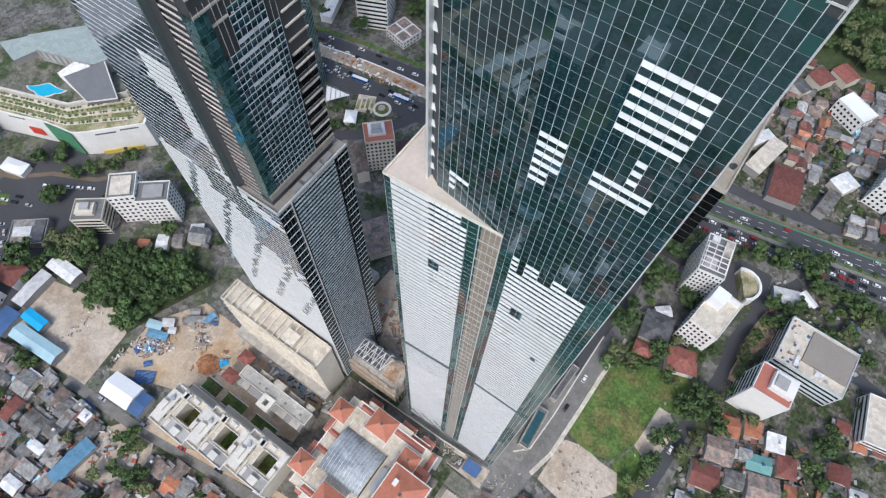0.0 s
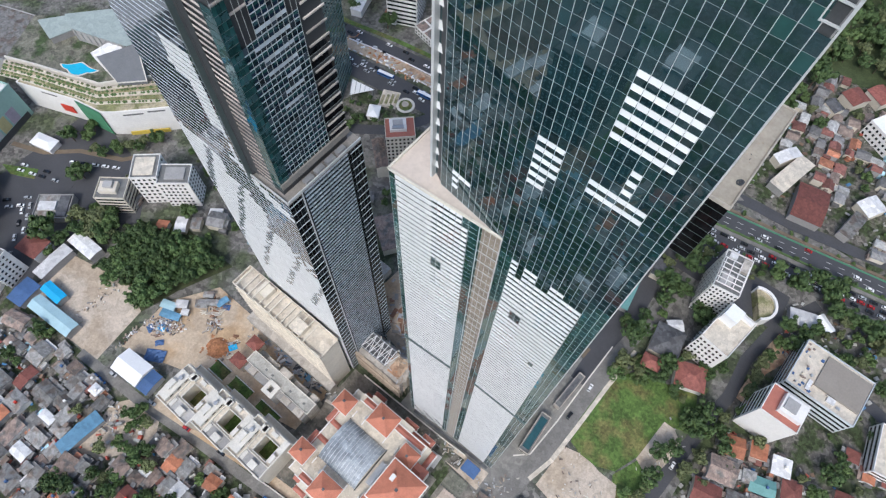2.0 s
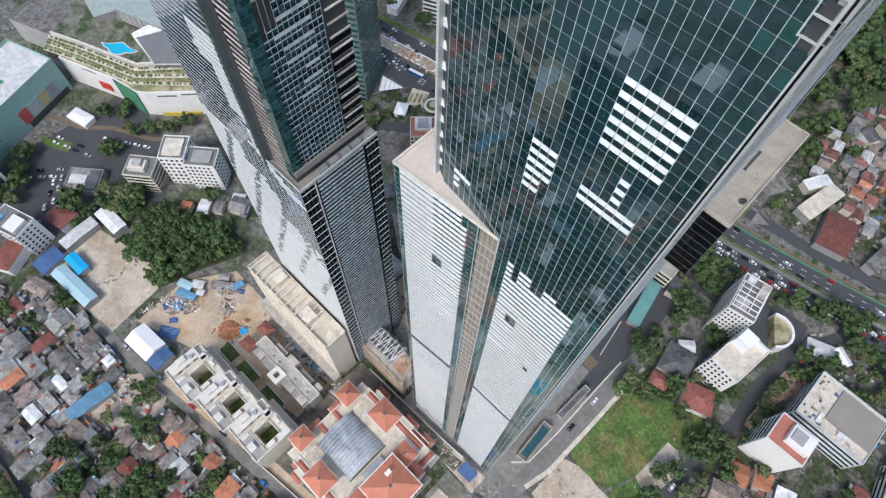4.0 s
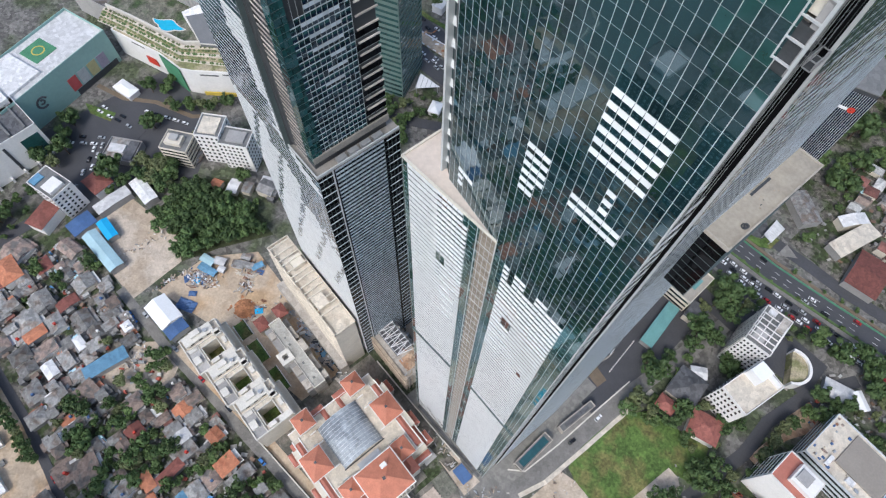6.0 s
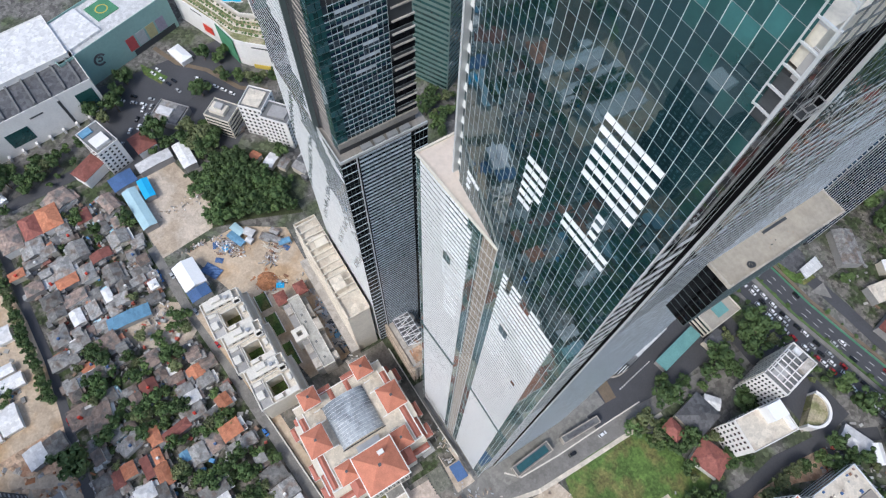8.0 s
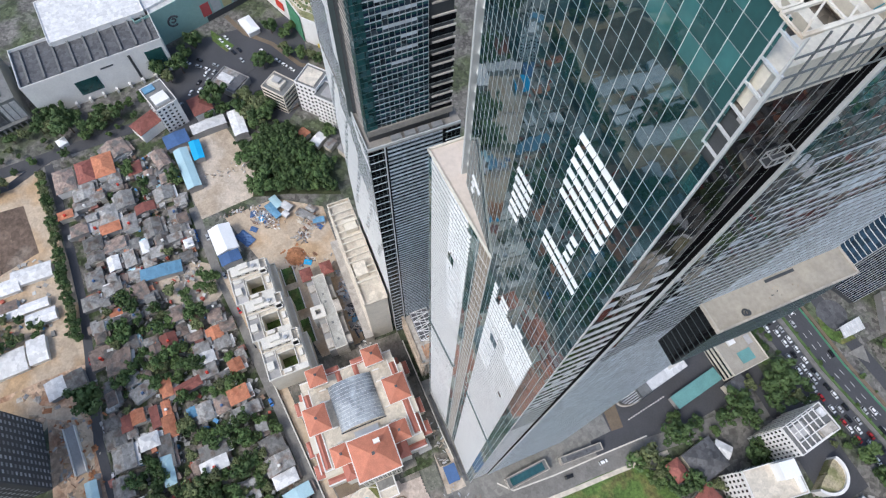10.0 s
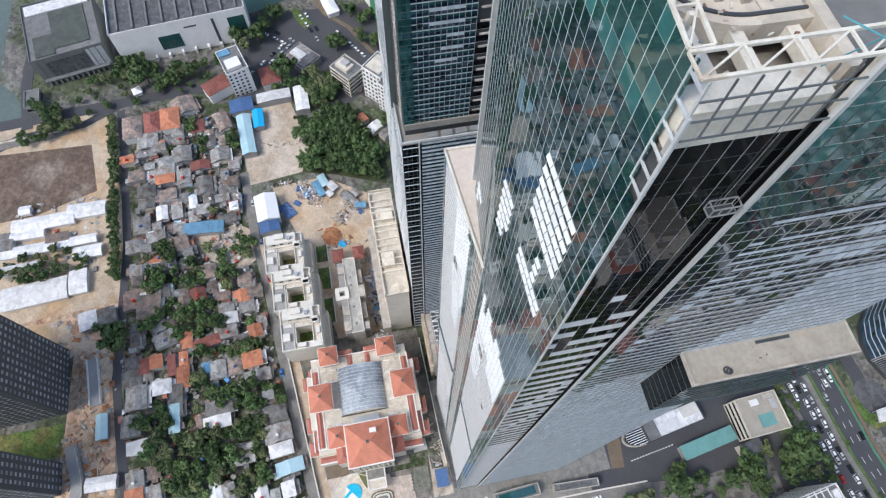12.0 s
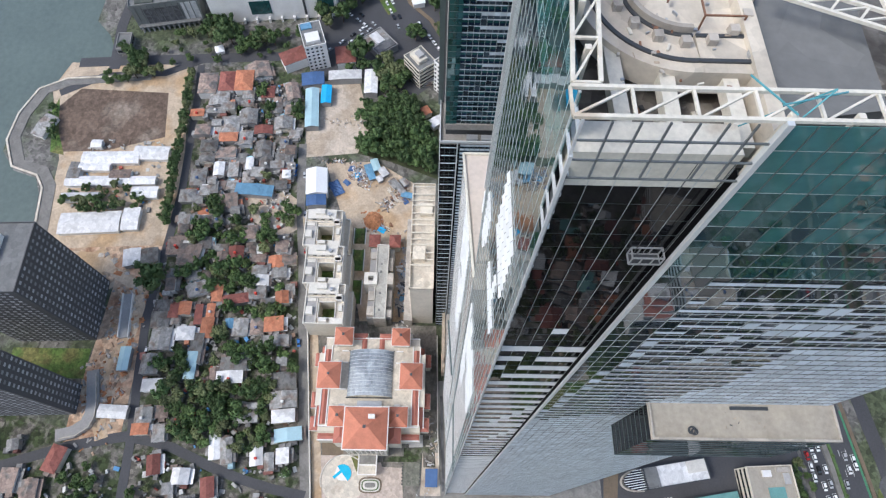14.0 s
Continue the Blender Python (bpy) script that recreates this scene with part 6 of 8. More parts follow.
scrap.finish("site_debris", "strewn timber, rubble and steel on bare ground", "debris")

# ---- named buildings round about ----
building("hotel", "slim white hotel block with small windows", "building", -271, -42, 21, 14, 21, 18, WHITEWALL, GREYROOF, 7, per=3.0, extras=((-10, -5, -6, 1, 1.0, ROOF_BLUE), (0, 8, -5, 4, 2.4, WHITEWALL)))
shed("annexe", "white annexe with a maroon hipped roof", -265, -56, 16, 11, 8, 2.2, 118, ROOF_RED, WHITEWALL, cat="building", hipped=True)
shed("house", "house with a maroon hipped roof", -268, -22, 14, 12, 7, 2.4, 10, ROOF_RED, WHITEWALL, cat="house", hipped=True)
for cx, cy, w, d, roof in ((-242, -109, 16, 11, ROOF_BROWN), (-244, -97, 15, 9, ROOF_RED), (-245, -86, 16, 11, ROOF_ORANGE)):
    shed("house", "large house with a tiled hipped roof", cx, cy, w, d, 6, 2.5, 3, roof, WHITEWALL, cat="house", hipped=True)
building("office_block", "cream rounded office block with stepped roof", "building", -257, 28.5, 17, 14, 16, 38, CREAMWALL, GREYROOF, 5, extras=((-6, 4, -4, 3, 3, CREAMWALL), (-3, 2, -2, 2, 5, GREYWALL)))
building("office_block", "white office block with grid windows", "building", -246, 48.5, 15, 16, 26, 42, WHITEWALL, GREYROOF, 7, per=3.0, extras=((-6, 5, -6, 6, 1, BEIGE),))
building("office_block", "white office wing with grid windows", "building", -231, 56, 18, 13, 24, 40, WHITEWALL, GREYROOF, 7, per=2.6, extras=((-5, 6, -4, 4, 1.4, GREYWALL),))
# mall
mall = building("shopping_mall", "huge pale stone shopping mall with teal windows", "mall", -322, -75.5, 34, 86, 25, 6.7, WHITEWALL, DARKROOF, 1, bands=False, parapet=2.2)
part("window", Mesh().box(16.9, 17.2, -16, -2, 6, 17), TEALGLASS, mall, "wide teal shop window")
part("window", Mesh().box(16.9, 17.2, 30, 41, 3, 21), TEALGLASS, mall, "tall teal corner window")
part("slot_window", Mesh().box(16.9, 17.2, 20, 21.6, 3, 23), DARKSTEEL, mall)
part("slot_window", Mesh().box(16.9, 17.2, 2, 10, 20, 21), DARKSTEEL, mall)
for k in range(9):
    part("roof_rib", Mesh().box(-15, 14, -38 + k * 9.4, -36.8 + k * 9.4, 25.2, 26.4), GREYROOF, mall)
for k in range(10):
    part("pier", Mesh().box(17, 19.5, -40 + k * 8.6, -38.6 + k * 8.6, 0, 3.2), WHITEWALL, mall)
building("mall_roof_hall", "mall hall with a large white roof", "mall", -352, -68, 40, 60, 28, 6.7, WHITEWALL, ROOF_WHITE, 1, bands=False, parapet=1.0)
mall2 = building("shopping_mall", "grey sloping shopping mall wing with dark panels", "mall", -322, -150, 52, 44, 20, 12, material("mall_grey", (0.17, 0.178, 0.17), 0.7, vary=0.08, scale=0.1, fine=0.8), GREYROOF, 2, bands=False, parapet=1.2)
part("dark_panel", Mesh().box(26, 26.2, -14, 10, 4, 17), DARKROOF, mall2)
part("roof_panel", Mesh().box(-14, 20, -6, 16, 20.2, 20.8).box(6, 24, -18, -6, 20.2, 20.8), material("moss_roof_panel", (0.075, 0.085, 0.072), 0.8, vary=0.1, mottle=(.3, .15)), mall2, "dark moss-grey roof panels")
part("roof_field", Mesh().box(-24, -15, -20, 20, 20.2, 20.9), ROOF_WHITE, mall2)
for k in range(10):
    part("facade_rib", Mesh().box(26.2, 26.5, -19 + k * 4, -18.6 + k * 4, 5, 20), GREYROOF, mall2)
part("pale_panel", Mesh().box(26, 26.15, 11, 21, 2, 19), ROOF_WHITE, mall2)
for k in range(12):
    part("arcade_pier", Mesh().box(26, 28.4, -20 + k * 3.4, -18.9 + k * 3.4, 0, 4.6), GREYWALL, mall2)
part("arcade_roof", Mesh().box(26, 29, -21, 20, 4.6, 5.0), GREYROOF, mall2)
mall_teal = material("mall_teal", (0.27, 0.42, 0.38), 0.5, vary=0.06, scale=0.08, fine=0.5)
green = building("shopping_mall", "teal green shopping mall front with poster panels", "mall", -360, -10.6, 36, 81, 25, 18.6, mall_teal, ROOF_WHITE, 1, bands=False, parapet=2)
for k, c in enumerate(((0.45, 0.08, 0.08), (0.4, 0.42, 0.42), (0.42, 0.38, 0.2), (0.3, 0.27, 0.33))):
    part("poster_panel", Mesh().box(18.0, 18.3, 2 + k * 8, 8.5 + k * 8, 5, 15), material("poster", c, 0.6), green)
part("wall_emblem", ring(ring(Mesh(), 0, 0, 3.0, 4.4, 0, .3, 20, 300, 20), 0, .4, .9, 2.0, 0, .3, 200, 480, 16), DARKROOF, green).matrix_basis = pose(18.0, -18, 14, 90, 0, 90)
part("helipad", Mesh().box(-12, 4, -2, 14, 25.2, 25.6), GREENPAINT, green, "green painted helipad")
part("helipad_ring", ring(Mesh(), -4, 6, 3.4, 4.2, 25.6, 25.66, n=28), material("pad_yellow", (.5, .4, .08), .8), green)
part("roof_step", Mesh().box(-16, 12, -36, -6, 25.2, 27), ROOF_WHITE, green)
part("entrance_recess", Mesh().box(17.8, 18.2, 4, 38, 0, 4.4), DARKSTEEL, green)
deckw = thing("mall_terrace", "cream mall block with planted roof terraces", "mall")
outline = [(-361, 38), (-322, 53), (-302, 57), (-296, 62), (-273, 87), (-288, 112), (-330, 104), (-374, 66)]
part("wall", Mesh().prism(outline, 0, 21), WHITEWALL, deckw)
part("roof", Mesh().prism([(x + (-325 - x) * .03, y + (75 - y) * .03) for x, y in outline], 21, 21.3), CREAMDECK, deckw)
part("green_stripe", Mesh().prism([(-321.5, 52.6), (-302.3, 56.4), (-302, 56), (-321.2, 52.1)], 0, 21), GREENPAINT, deckw)
part("yellow_base", Mesh().prism([(-294, 63.4), (-278, 81), (-277.5, 80.4), (-293.5, 63.0)], 0, 3), material("yellow_paint", (.6, .45, .08), .7, vary=.05), deckw)
part("sign_panel", Mesh().prism([(-336, 47.2), (-328, 50.3), (-327.8, 49.8), (-335.8, 46.7)], 6, 12), REDPAINT, deckw)
TIER_FRONT, TIER_BACK = [(-372, 33), (-351, 42), (-307, 57), (-276, 84), (-281, 96)], [(-378, 45), (-357.7, 53.5), (-316, 69), (-295.3, 95.6), (-299, 104)]
rt2 = random.Random(61)
for k, f in enumerate((.24, .38, .52, .66, .80)):
    line = [(a + (c - a) * f, b + (e - b) * f) for (a, b), (c, e) in zip(TIER_FRONT, TIER_BACK)]
    part("terrace_step", strip(Mesh(), line, 2.5, 21.0, 21.5 + k * .8), (BEIGE, CREAMDECK)[k % 2], deckw)
    shrubs = Mesh()
    for (x0, y0), (x1, y1) in zip(line, line[1:]):
        for j in range(int(math.hypot(x1 - x0, y1 - y0) / 2.4)):
            g = (j + rt2.random()) * 2.4 / math.hypot(x1 - x0, y1 - y0)
            x, y, r = x0 + (x1 - x0) * g, y0 + (y1 - y0) * g, rt2.uniform(.5, 1.0)
            shrubs.hip(x - r, x + r, y - r * .8, y + r * .8, 21.7 + k * .8, r, .1)
    part("planting", shrubs, LEAVES[(k + 1) % 3], deckw, "rows of low olive shrubs", kind="stuff")
part("terrace_parapet", strip(Mesh(), TIER_BACK, .9, 21.3, 26.4), PALECREAM, deckw)
part("pool_deck", Mesh().prism(TIER_BACK + [(-312, 122), (-352, 112), (-396, 78)], 21.3, 25.0), material("garden_deck", (0.16, 0.155, 0.12), 0.9, vary=0.3, scale=0.15, fine=0.8, second=(0.05, 0.075, 0.03), cover=0.52, mottle=(.4, .3)), deckw)
# shade inside the wall slots, put in as dark grey bars
slot = material("slot_shadow", (0.12, 0.12, 0.115), 0.8)
for (xa, ya), (xb, yb), z in (((-345, 44.2), (-335, 48.0), 18), ((-293, 65), (-285, 73.7), 17.4), ((-283, 76), (-276, 83.6), 18.4)):
    part("slot_window", Mesh().prism([(xa, ya - .25), (xb, yb - .25), (xb - .2, yb + .4), (xa - .2, ya + .4)], z, z + .9), slot, deckw)
poolb = thing("swimming_pool", "free-form blue swimming pool on a roof terrace", "swimming pool", at=(-336, 68.2, 25.0), turn=28)
pl = [(10.5 * math.cos(radians(a)) * (1 + .2 * math.sin(radians(a * 3))), 3.6 * math.sin(radians(a)) * (1 + .35 * math.cos(radians(a * 4)))) for a in range(0, 360, 10)]
part("rim", Mesh().prism([(x * 1.1, y * 1.18) for x, y in pl], 0, 0.3), PALECREAM, poolb)
part("water", Mesh().prism(pl, 0, 0.4), POOL, poolb)
mall_sage = material("sage_roof_sheet", (0.33, 0.38, 0.355), 0.6, vary=0.08, scale=0.1, fine=0.8, mottle=(.3, .08))
wedge = thing("club_roof", "grey folded roof hall beside the pool", "building")
low_pts, high = [(-306, 76), (-294, 88.5), (-315, 101), (-327, 79)], (27.5, 27.5, 35, 33)
w_m = Mesh()
w_m.v = [(x, y, 25) for x, y in low_pts] + [(x, y, z) for (x, y), z in zip(low_pts, high)]
w_m.f = [(4, 5, 6, 7), (0, 1, 5, 4), (1, 2, 6, 5), (2, 3, 7, 6), (3, 0, 4, 7)]
part("roof", w_m, material("slate_grey_sheet", (0.15, 0.155, 0.16), 0.6, vary=0.08, scale=0.2, fine=1.0), wedge)
w_m = Mesh()
w_m.v = [(-337, 80, 25), (-331, 95, 25), (-320.5, 94, 25), (-320, 78, 25), (-337, 80, 29), (-331, 95, 33), (-320.5, 94, 32.4), (-320, 78, 28.4)]
w_m.f = [(4, 5, 6, 7), (0, 1, 5, 4), (1, 2, 6, 5), (2, 3, 7, 6), (3, 0, 4, 7)]
part("pale_roof", w_m, ROOF_WHITE, wedge, "pale sheet roof plane")
part("edge_trim", Mesh().beam((-306, 76, 27.7), (-294, 88.5, 27.7), .3).beam((-294, 88.5, 27.7), (-315, 101, 35.2), .3).beam((-306, 76, 27.7), (-327, 79, 33.2), .3), PALECREAM, wedge)
hallr = thing("exhibition_hall", "large sage green sheet-roofed hall", "building")
part("wall", Mesh().prism([(-368, 88), (-346, 114), (-314, 104), (-318, 96), (-356, 83)], 0, 35), GREYWALL, hallr)
part("roof", Mesh().prism([(-368.5, 87.6), (-346, 114.6), (-313.4, 104.2), (-317.6, 95.4), (-356, 82.4)], 35, 35.5), mall_sage, hallr)
for k in range(9):
    part("facade_rib", Mesh().beam((-354 + k * 4.2, 83.4 + k * 1.42, 26), (-354 + k * 4.2, 83.4 + k * 1.42, 35), .18), STEEL, hallr)
lowr = thing("exhibition_hall", "sage green folded roof beside the terrace", "building")
part("wall", Mesh().prism([(-384, 75), (-374, 89), (-360, 87), (-365, 71)], 21, 29.5), GREYWALL, lowr)
part("roof", Mesh().prism([(-384.4, 75), (-374, 89.5), (-359.6, 87.2), (-364.8, 70.6)], 29.5, 30), mall_sage, lowr)
building("hall", "low grey hall beside the mall", "building", -400, 60, 50, 40, 18, 20, GREYWALL, ROOF_GREY, 2, bands=False)
building("kiosk_building", "low grey shop building in the junction", "building", -282, 0, 20, 16, 5, 40, GREYWALL, ROOF_GREY, 1, bands=False, extras=((-8, 2, -3, 3, 1.5, ROOF_WHITE), (3, 9, -7, 7, 1.2, DARKROOF)))
for hx, hy, hw, hd, ht, roof in ((-225, 33, 6, 5, 30, ROOF_ORANGE), (-217, 40, 6, 9, 35, ROOF_WHITE), (-206, 56, 7, 10, 38, ROOF_WHITE), (-211, 46, 5, 7, 35, ROOF_GREY)):
    shed("house", "low house with a sheet roof behind the trees", hx, hy, hw, hd, 4, .8, ht, roof, CREAMWALL, cat="house")
shed("pavilion", "small white tent pavilion", -274, -108, 5, 5, 3, 2, 20, WHITESHEET, WHITEWALL, cat="tent", hipped=True)
shed("pavilion", "white canopy at the mall drive", -327, 24, 15, 8, 4, 1.5, 15, WHITESHEET, WHITEWALL, cat="tent", hipped=True)
building("guard_house", "grey gatehouse by the basin", "building", -277, -172, 14, 9, 5, 5, GREYWALL, GREYROOF, 1)
# behind the towers
building("hotel", "cream hotel block with red-brown roof terrace", "building", -153, 161, 14.5, 17.5, 28, -45, CREAMWALL, TERRATRIM, 8, per=2.4, extras=((-5.5, 3, -6, 4, 2.4, WHITEWALL), (-4, 0, -4, 2, 3.2, GREYWALL), (.5, 2.4, -4.5, 2.5, 3.4, STEEL)))
shed("annexe", "long annexe with a dark brown tiled roof", -159, 148.5, 21, 7, 11, 1.2, -40, ROOF_BROWN, CREAMWALL, cat="building")
court = building("court_pavilion", "low white-framed pavilion with brown tiled roof bays", "building", -205, 254, 18, 17, 6, -12, WHITEWALL, ROOF_BROWN, 2, per=3)
part("roof_beam", Mesh().box(-9, 9, -.5, .5, 6.2, 6.9).box(-.5, .5, -8.5, 8.5, 6.2, 6.95), WHITEWALL, court)
shed("villa", "house with an orange tiled roof among trees", -236, 246, 9, 8, 6, 2.4, 20, ROOF_ORANGE, WHITEWALL, cat="house", hipped=True)
shed("shed", "long white sheet-roofed hall among trees", -262, 244, 8, 26, 6, 1, 20, ROOF_WHITE, WHITEWALL, cat="building")
spike = thing("canopy", "white triangular tensile canopy with ribs", "canopy")
part("sheet", Mesh().face((-215, 183, 7), (-207, 172, 7), (-197, 185, 8)).face((-215, 183, 6.9), (-207, 172, 6.9), (-197, 185, 7.9)), WHITESHEET, spike)
for k in range(5):
    f = k / 5
    part("rib", Mesh().beam((-215 + 18 * f, 183 + 2 * f, 7.3 + f), (-207 + 10 * f, 172 + 13 * f, 7.3 + f), .16), STEEL, spike)
for x, y in ((-214, 182.6), (-207, 173), (-199, 184.6)):
    part("mast", Mesh().box(x - .2, x + .2, y - .2, y + .2, 0, 7.2), STEEL, spike)
shed("pavilion", "white peaked garden tent", -188, 174, 7, 9, 4, 2.6, 30, WHITESHEET, WHITEWALL, cat="tent", hipped=True)
terrace_bed = thing("garden_terrace", "pale stepped garden terrace with planters", "garden terrace", at=(-189, 190, 0.15), turn=25)
part("paving", Mesh().box(-6, 6, -7, 7, 0, .5), BEIGE, terrace_bed)
for k in range(4):
    part("planter", Mesh().box(-5 + k * 3, -3.4 + k * 3, -5.5 + k, 2 + k, .5, 1.3), CREAMDECK, terrace_bed)
bed = thing("round_garden", "round planted bed ringed with pale paving", "garden", at=(-177.4, 193, 0.15))
part("kerb", ring(Mesh(), 0, 0, 4.6, 6.2, 0, .5, n=30), PALECREAM, bed)
part("lawn", ring(Mesh(), 0, 0, .1, 4.5, 0, .35, n=24), GRASS, bed)
part("rockery", ring(Mesh(), -.6, .4, .1, 2.4, .35, 1.0, n=9), CONCRETE, bed)
for bx, by, bt in ((-204, 209, 11), (-172, 212.5, 9)):
    bus = thing("bus", "blue and white city bus in the traffic", "bus", "buses", at=(bx, by - 5.5, .2), turn=bt)
    part("body", Mesh().box(-6, 6, -1.25, 1.25, .5, 3.0), CARPAINT["blue"], bus)
    part("roof", Mesh().box(-5.6, 5.6, -1.05, 1.05, 3.0, 3.2).box(-3, 1, -.8, .8, 3.2, 3.4), CARPAINT["white"], bus)
    part("window_band", Mesh().box(-5.8, 6.03, -1.28, 1.28, 1.6, 2.5), WINDOW, bus)
    for wx in (-4, 4):
        part("wheel", Mesh().box(wx - .5, wx + .5, -1.3, 1.3, 0, 1.0), RUBBER, bus)
barrier_data = Mesh().box(-1.4, 1.4, -.25, .25, 0, .9).data("barrier", WHITESHEET)
fence = thing("road_barrier", "white plastic barriers along the roadworks", "barrier")
for k in range(34):
    f = k / 33
    piece("barrier", barrier_data, fence, pose(-250 + 82 * f, 211.6 + 13.6 * f + 1.6 * math.sin(3.14 * f), .3, 0, 0, 9))
    if k % 2:
        piece("barrier", barrier_data, fence, pose(-248 + 84 * f, 203.4 + 13.2 * f + 1.8 * math.sin(3.14 * f), .3, 0, 0, 9))
shed("house", "large house with a brown hipped roof", -118, 116, 22, 20, 7, 4, -35, ROOF_BROWN, CREAMWALL, cat="house", hipped=True)
building("office_tower", "white banded office tower", "building", -232, 258, 22, 24, 46, 25, WHITEWALL, GREYROOF, 13)
building("office_tower", "dark teal banded office tower", "building", -229, 172, 26, 32, 150, 28, material("green_grey_cladding", (0.13, 0.18, 0.165), 0.5, vary=0.1), GREYROOF, 36, win_mat=TEALGLASS)
bank = thing("office_tower", "navy glass office tower with pale slats and fins", "building")
arc = [(-47, 300), (-44.5, 289), (-37, 281.5), (-27.5, 278), (-17.2, 277.8)]
plan = arc + [(-1.5, 284), (-5, 300), (-20, 312)]
part("core", Mesh().prism([(x + (-20 - x) * .02, y + (294 - y) * .02) for x, y in plan], 0, 104), DARKSTEEL, bank)
part("roof", Mesh().prism(plan, 104, 104.6), GREYROOF, bank)
for p0, p1 in zip(arc, arc[1:]):
    curtain(bank, p0, p1, 4, 110, 2.6, 3.9, lambda u, z, c, r: "slat")
navy_face = curtain(bank, (-17.2, 277.8), (-1.5, 284), 4, 102, 2.1, 3.9, lambda u, z, c, r: "navy", 0.1, proud=0.1, mull=DARKMULLION)
mullions(bank, navy_face, [k * 1.05 for k in range(17)], 4, 102, 0.2, 0.4, MULLION, "fin")
curtain(bank, (-1.5, 284), (-5, 300), 4, 102, 2.5, 3.9, lambda u, z, c, r: "navy", 0.12, proud=0.1, mull=DARKMULLION)
mullions(bank, navy_face, [0.0, 1.0], 4, 104, 0.3, 0.9, MULLION, "corner_rail")
slope = navy_face[3]
disc = part("sign_disc", ring(Mesh(), 0, 0, .3, 1.7, 0, .3, n=20), REDPAINT, bank)
disc.matrix_basis = Matrix.Translation((-6.6, 281.5, 92)) @ slope @ Matrix.Rotation(radians(90), 4, "X")
bar = part("sign_bar", Mesh().box(-3, 3, -.3, 0, -.8, .8), WHITESHEET, bank)
bar.matrix_basis = Matrix.Translation((-11.2, 279.7, 92)) @ slope
canopy = thing("entrance_canopy", "pale ribbed glass entrance canopy with lilac edge", "canopy")
part("roof", Mesh().prism([(7.6, 266), (6.4, 280), (13.4, 278.5), (13.8, 264.6)], 4.6, 5.0), ROOF_WHITE, canopy)
for k in range(9):
    part("rib", Mesh().beam((7.5 - .13 * k, 266 + k * 1.7, 5.15), (13.8 - .05 * k, 264.8 + k * 1.7, 5.15), .12), MULLION, canopy)
for x, y in ((8, 267), (7, 279), (13, 277.5), (13.2, 266)):
    part("post", Mesh().box(x - .2, x + .2, y - .2, y + .2, 0, 4.6), STEEL, canopy)
# right side
ribbed = building("office_block", "white office block with lattice roof frames", "building", 43, 200, 14, 24, 32, 8, WHITEWALL, GREYROOF, 9, per=2.0, extras=((-5, 1, -9, -2, 1.6, GREYWALL), (2, 6, 2, 10, 2.4, CONCRETE), (-5, -1, 8, 11, 1.2, ROOF_WHITE)))
for k in range(6):
    part("lattice_beam", Mesh().box(-6.8, 6.8, -10 + k * 3.2, -9.6 + k * 3.2, 33.6, 34.2), WHITEWALL, ribbed)
for k in range(4):
    part("lattice_beam", Mesh().box(-6.4 + k * 4.1, -6.0 + k * 4.1, -10, 6.4, 34.2, 34.7), WHITEWALL, ribbed)
for k in range(8):
    part("facade_fin", Mesh().box(-7.5, -7.0, -11.4 + k * 3.1, -10.9 + k * 3.1, 2, 32), PALECREAM, ribbed)
building("office_block", "white office block with rows of dark windows", "building", 57, 174.5, 16, 26, 25, -8, WHITEWALL, BEIGE, 6, per=2.4, extras=((-7.5, 0, 1, 9, 8, WHITESHEET), (-7, 7, 9.4, 11.4, 2.2, WHITEWALL)))
curve = thing("curved_podium", "curved white podium with planted roof", "podium", at=(66, 210, 0))
part("rim", ring(Mesh(), 0, 0, 8.8, 10.2, 0, 8.6, -60, 120, 24), WHITEWALL, curve)
part("roof", ring(Mesh(), 0, 0, 0.5, 8.8, 0, 7, -60, 120, 24), CREAMDECK, curve)
works_roof = building("office_block", "large flat-roofed office block under roof works", "building", 111.5, 188, 36, 28, 16, -1, material("pale_blue_render", (0.52, 0.55, 0.57), 0.7, vary=0.06), BEIGE, 4, extras=((-6, 17, -7, 12, 1.2, material("taupe_membrane", (0.27, 0.24, 0.205), 0.85, vary=0.08, scale=0.1, fine=1.0)), (-9, -7, -12, -6, 1.4, ROOF_WHITE), (2, 6, -11, -8, 1.6, ROOF_WHITE)))
rw = random.Random(8)
for k in range(26):
    x, y = rw.uniform(-17, 8), rw.uniform(-13, -8)
    if k % 2:
        x, y = rw.uniform(-17, -8), rw.uniform(-8, 12)
    part("roof_material", Mesh().box(x, x + rw.uniform(.6, 2), y, y + rw.uniform(.5, 1.4), 16.2, 16.4 + rw.uniform(.2, 1)), rw.choice([RUST, BEIGE, STEEL, ROOF_BROWN, DARKBLUE]), works_roof)
tall = building("office_block", "white blank-walled block with terracotta roof edge", "building", 95, 154, 18.5, 16, 29, 0, WHITEWALL, TERRATRIM, 7, bands=False, extras=((-3, 8, -4, 6, 3.5, WHITEWALL), (-2, 4, -2, 4, 4.5, GREYWALL)))
for f in range(7):
    part("window_band", Mesh().box(-9.3, -9.2, -6.5, 7, 1.5 + f * 4, 3.6 + f * 4), WINDOW, tall)
    part("window_band", Mesh().box(-8, 8, 8.0, 8.05, 1.5 + f * 4, 3.6 + f * 4), WINDOW, tall)
shed("house", "villa with a dark grey hipped roof", 38, 159, 15, 17, 6, 3.4, 10, DARKROOF, CREAMWALL, cat="house", hipped=True)
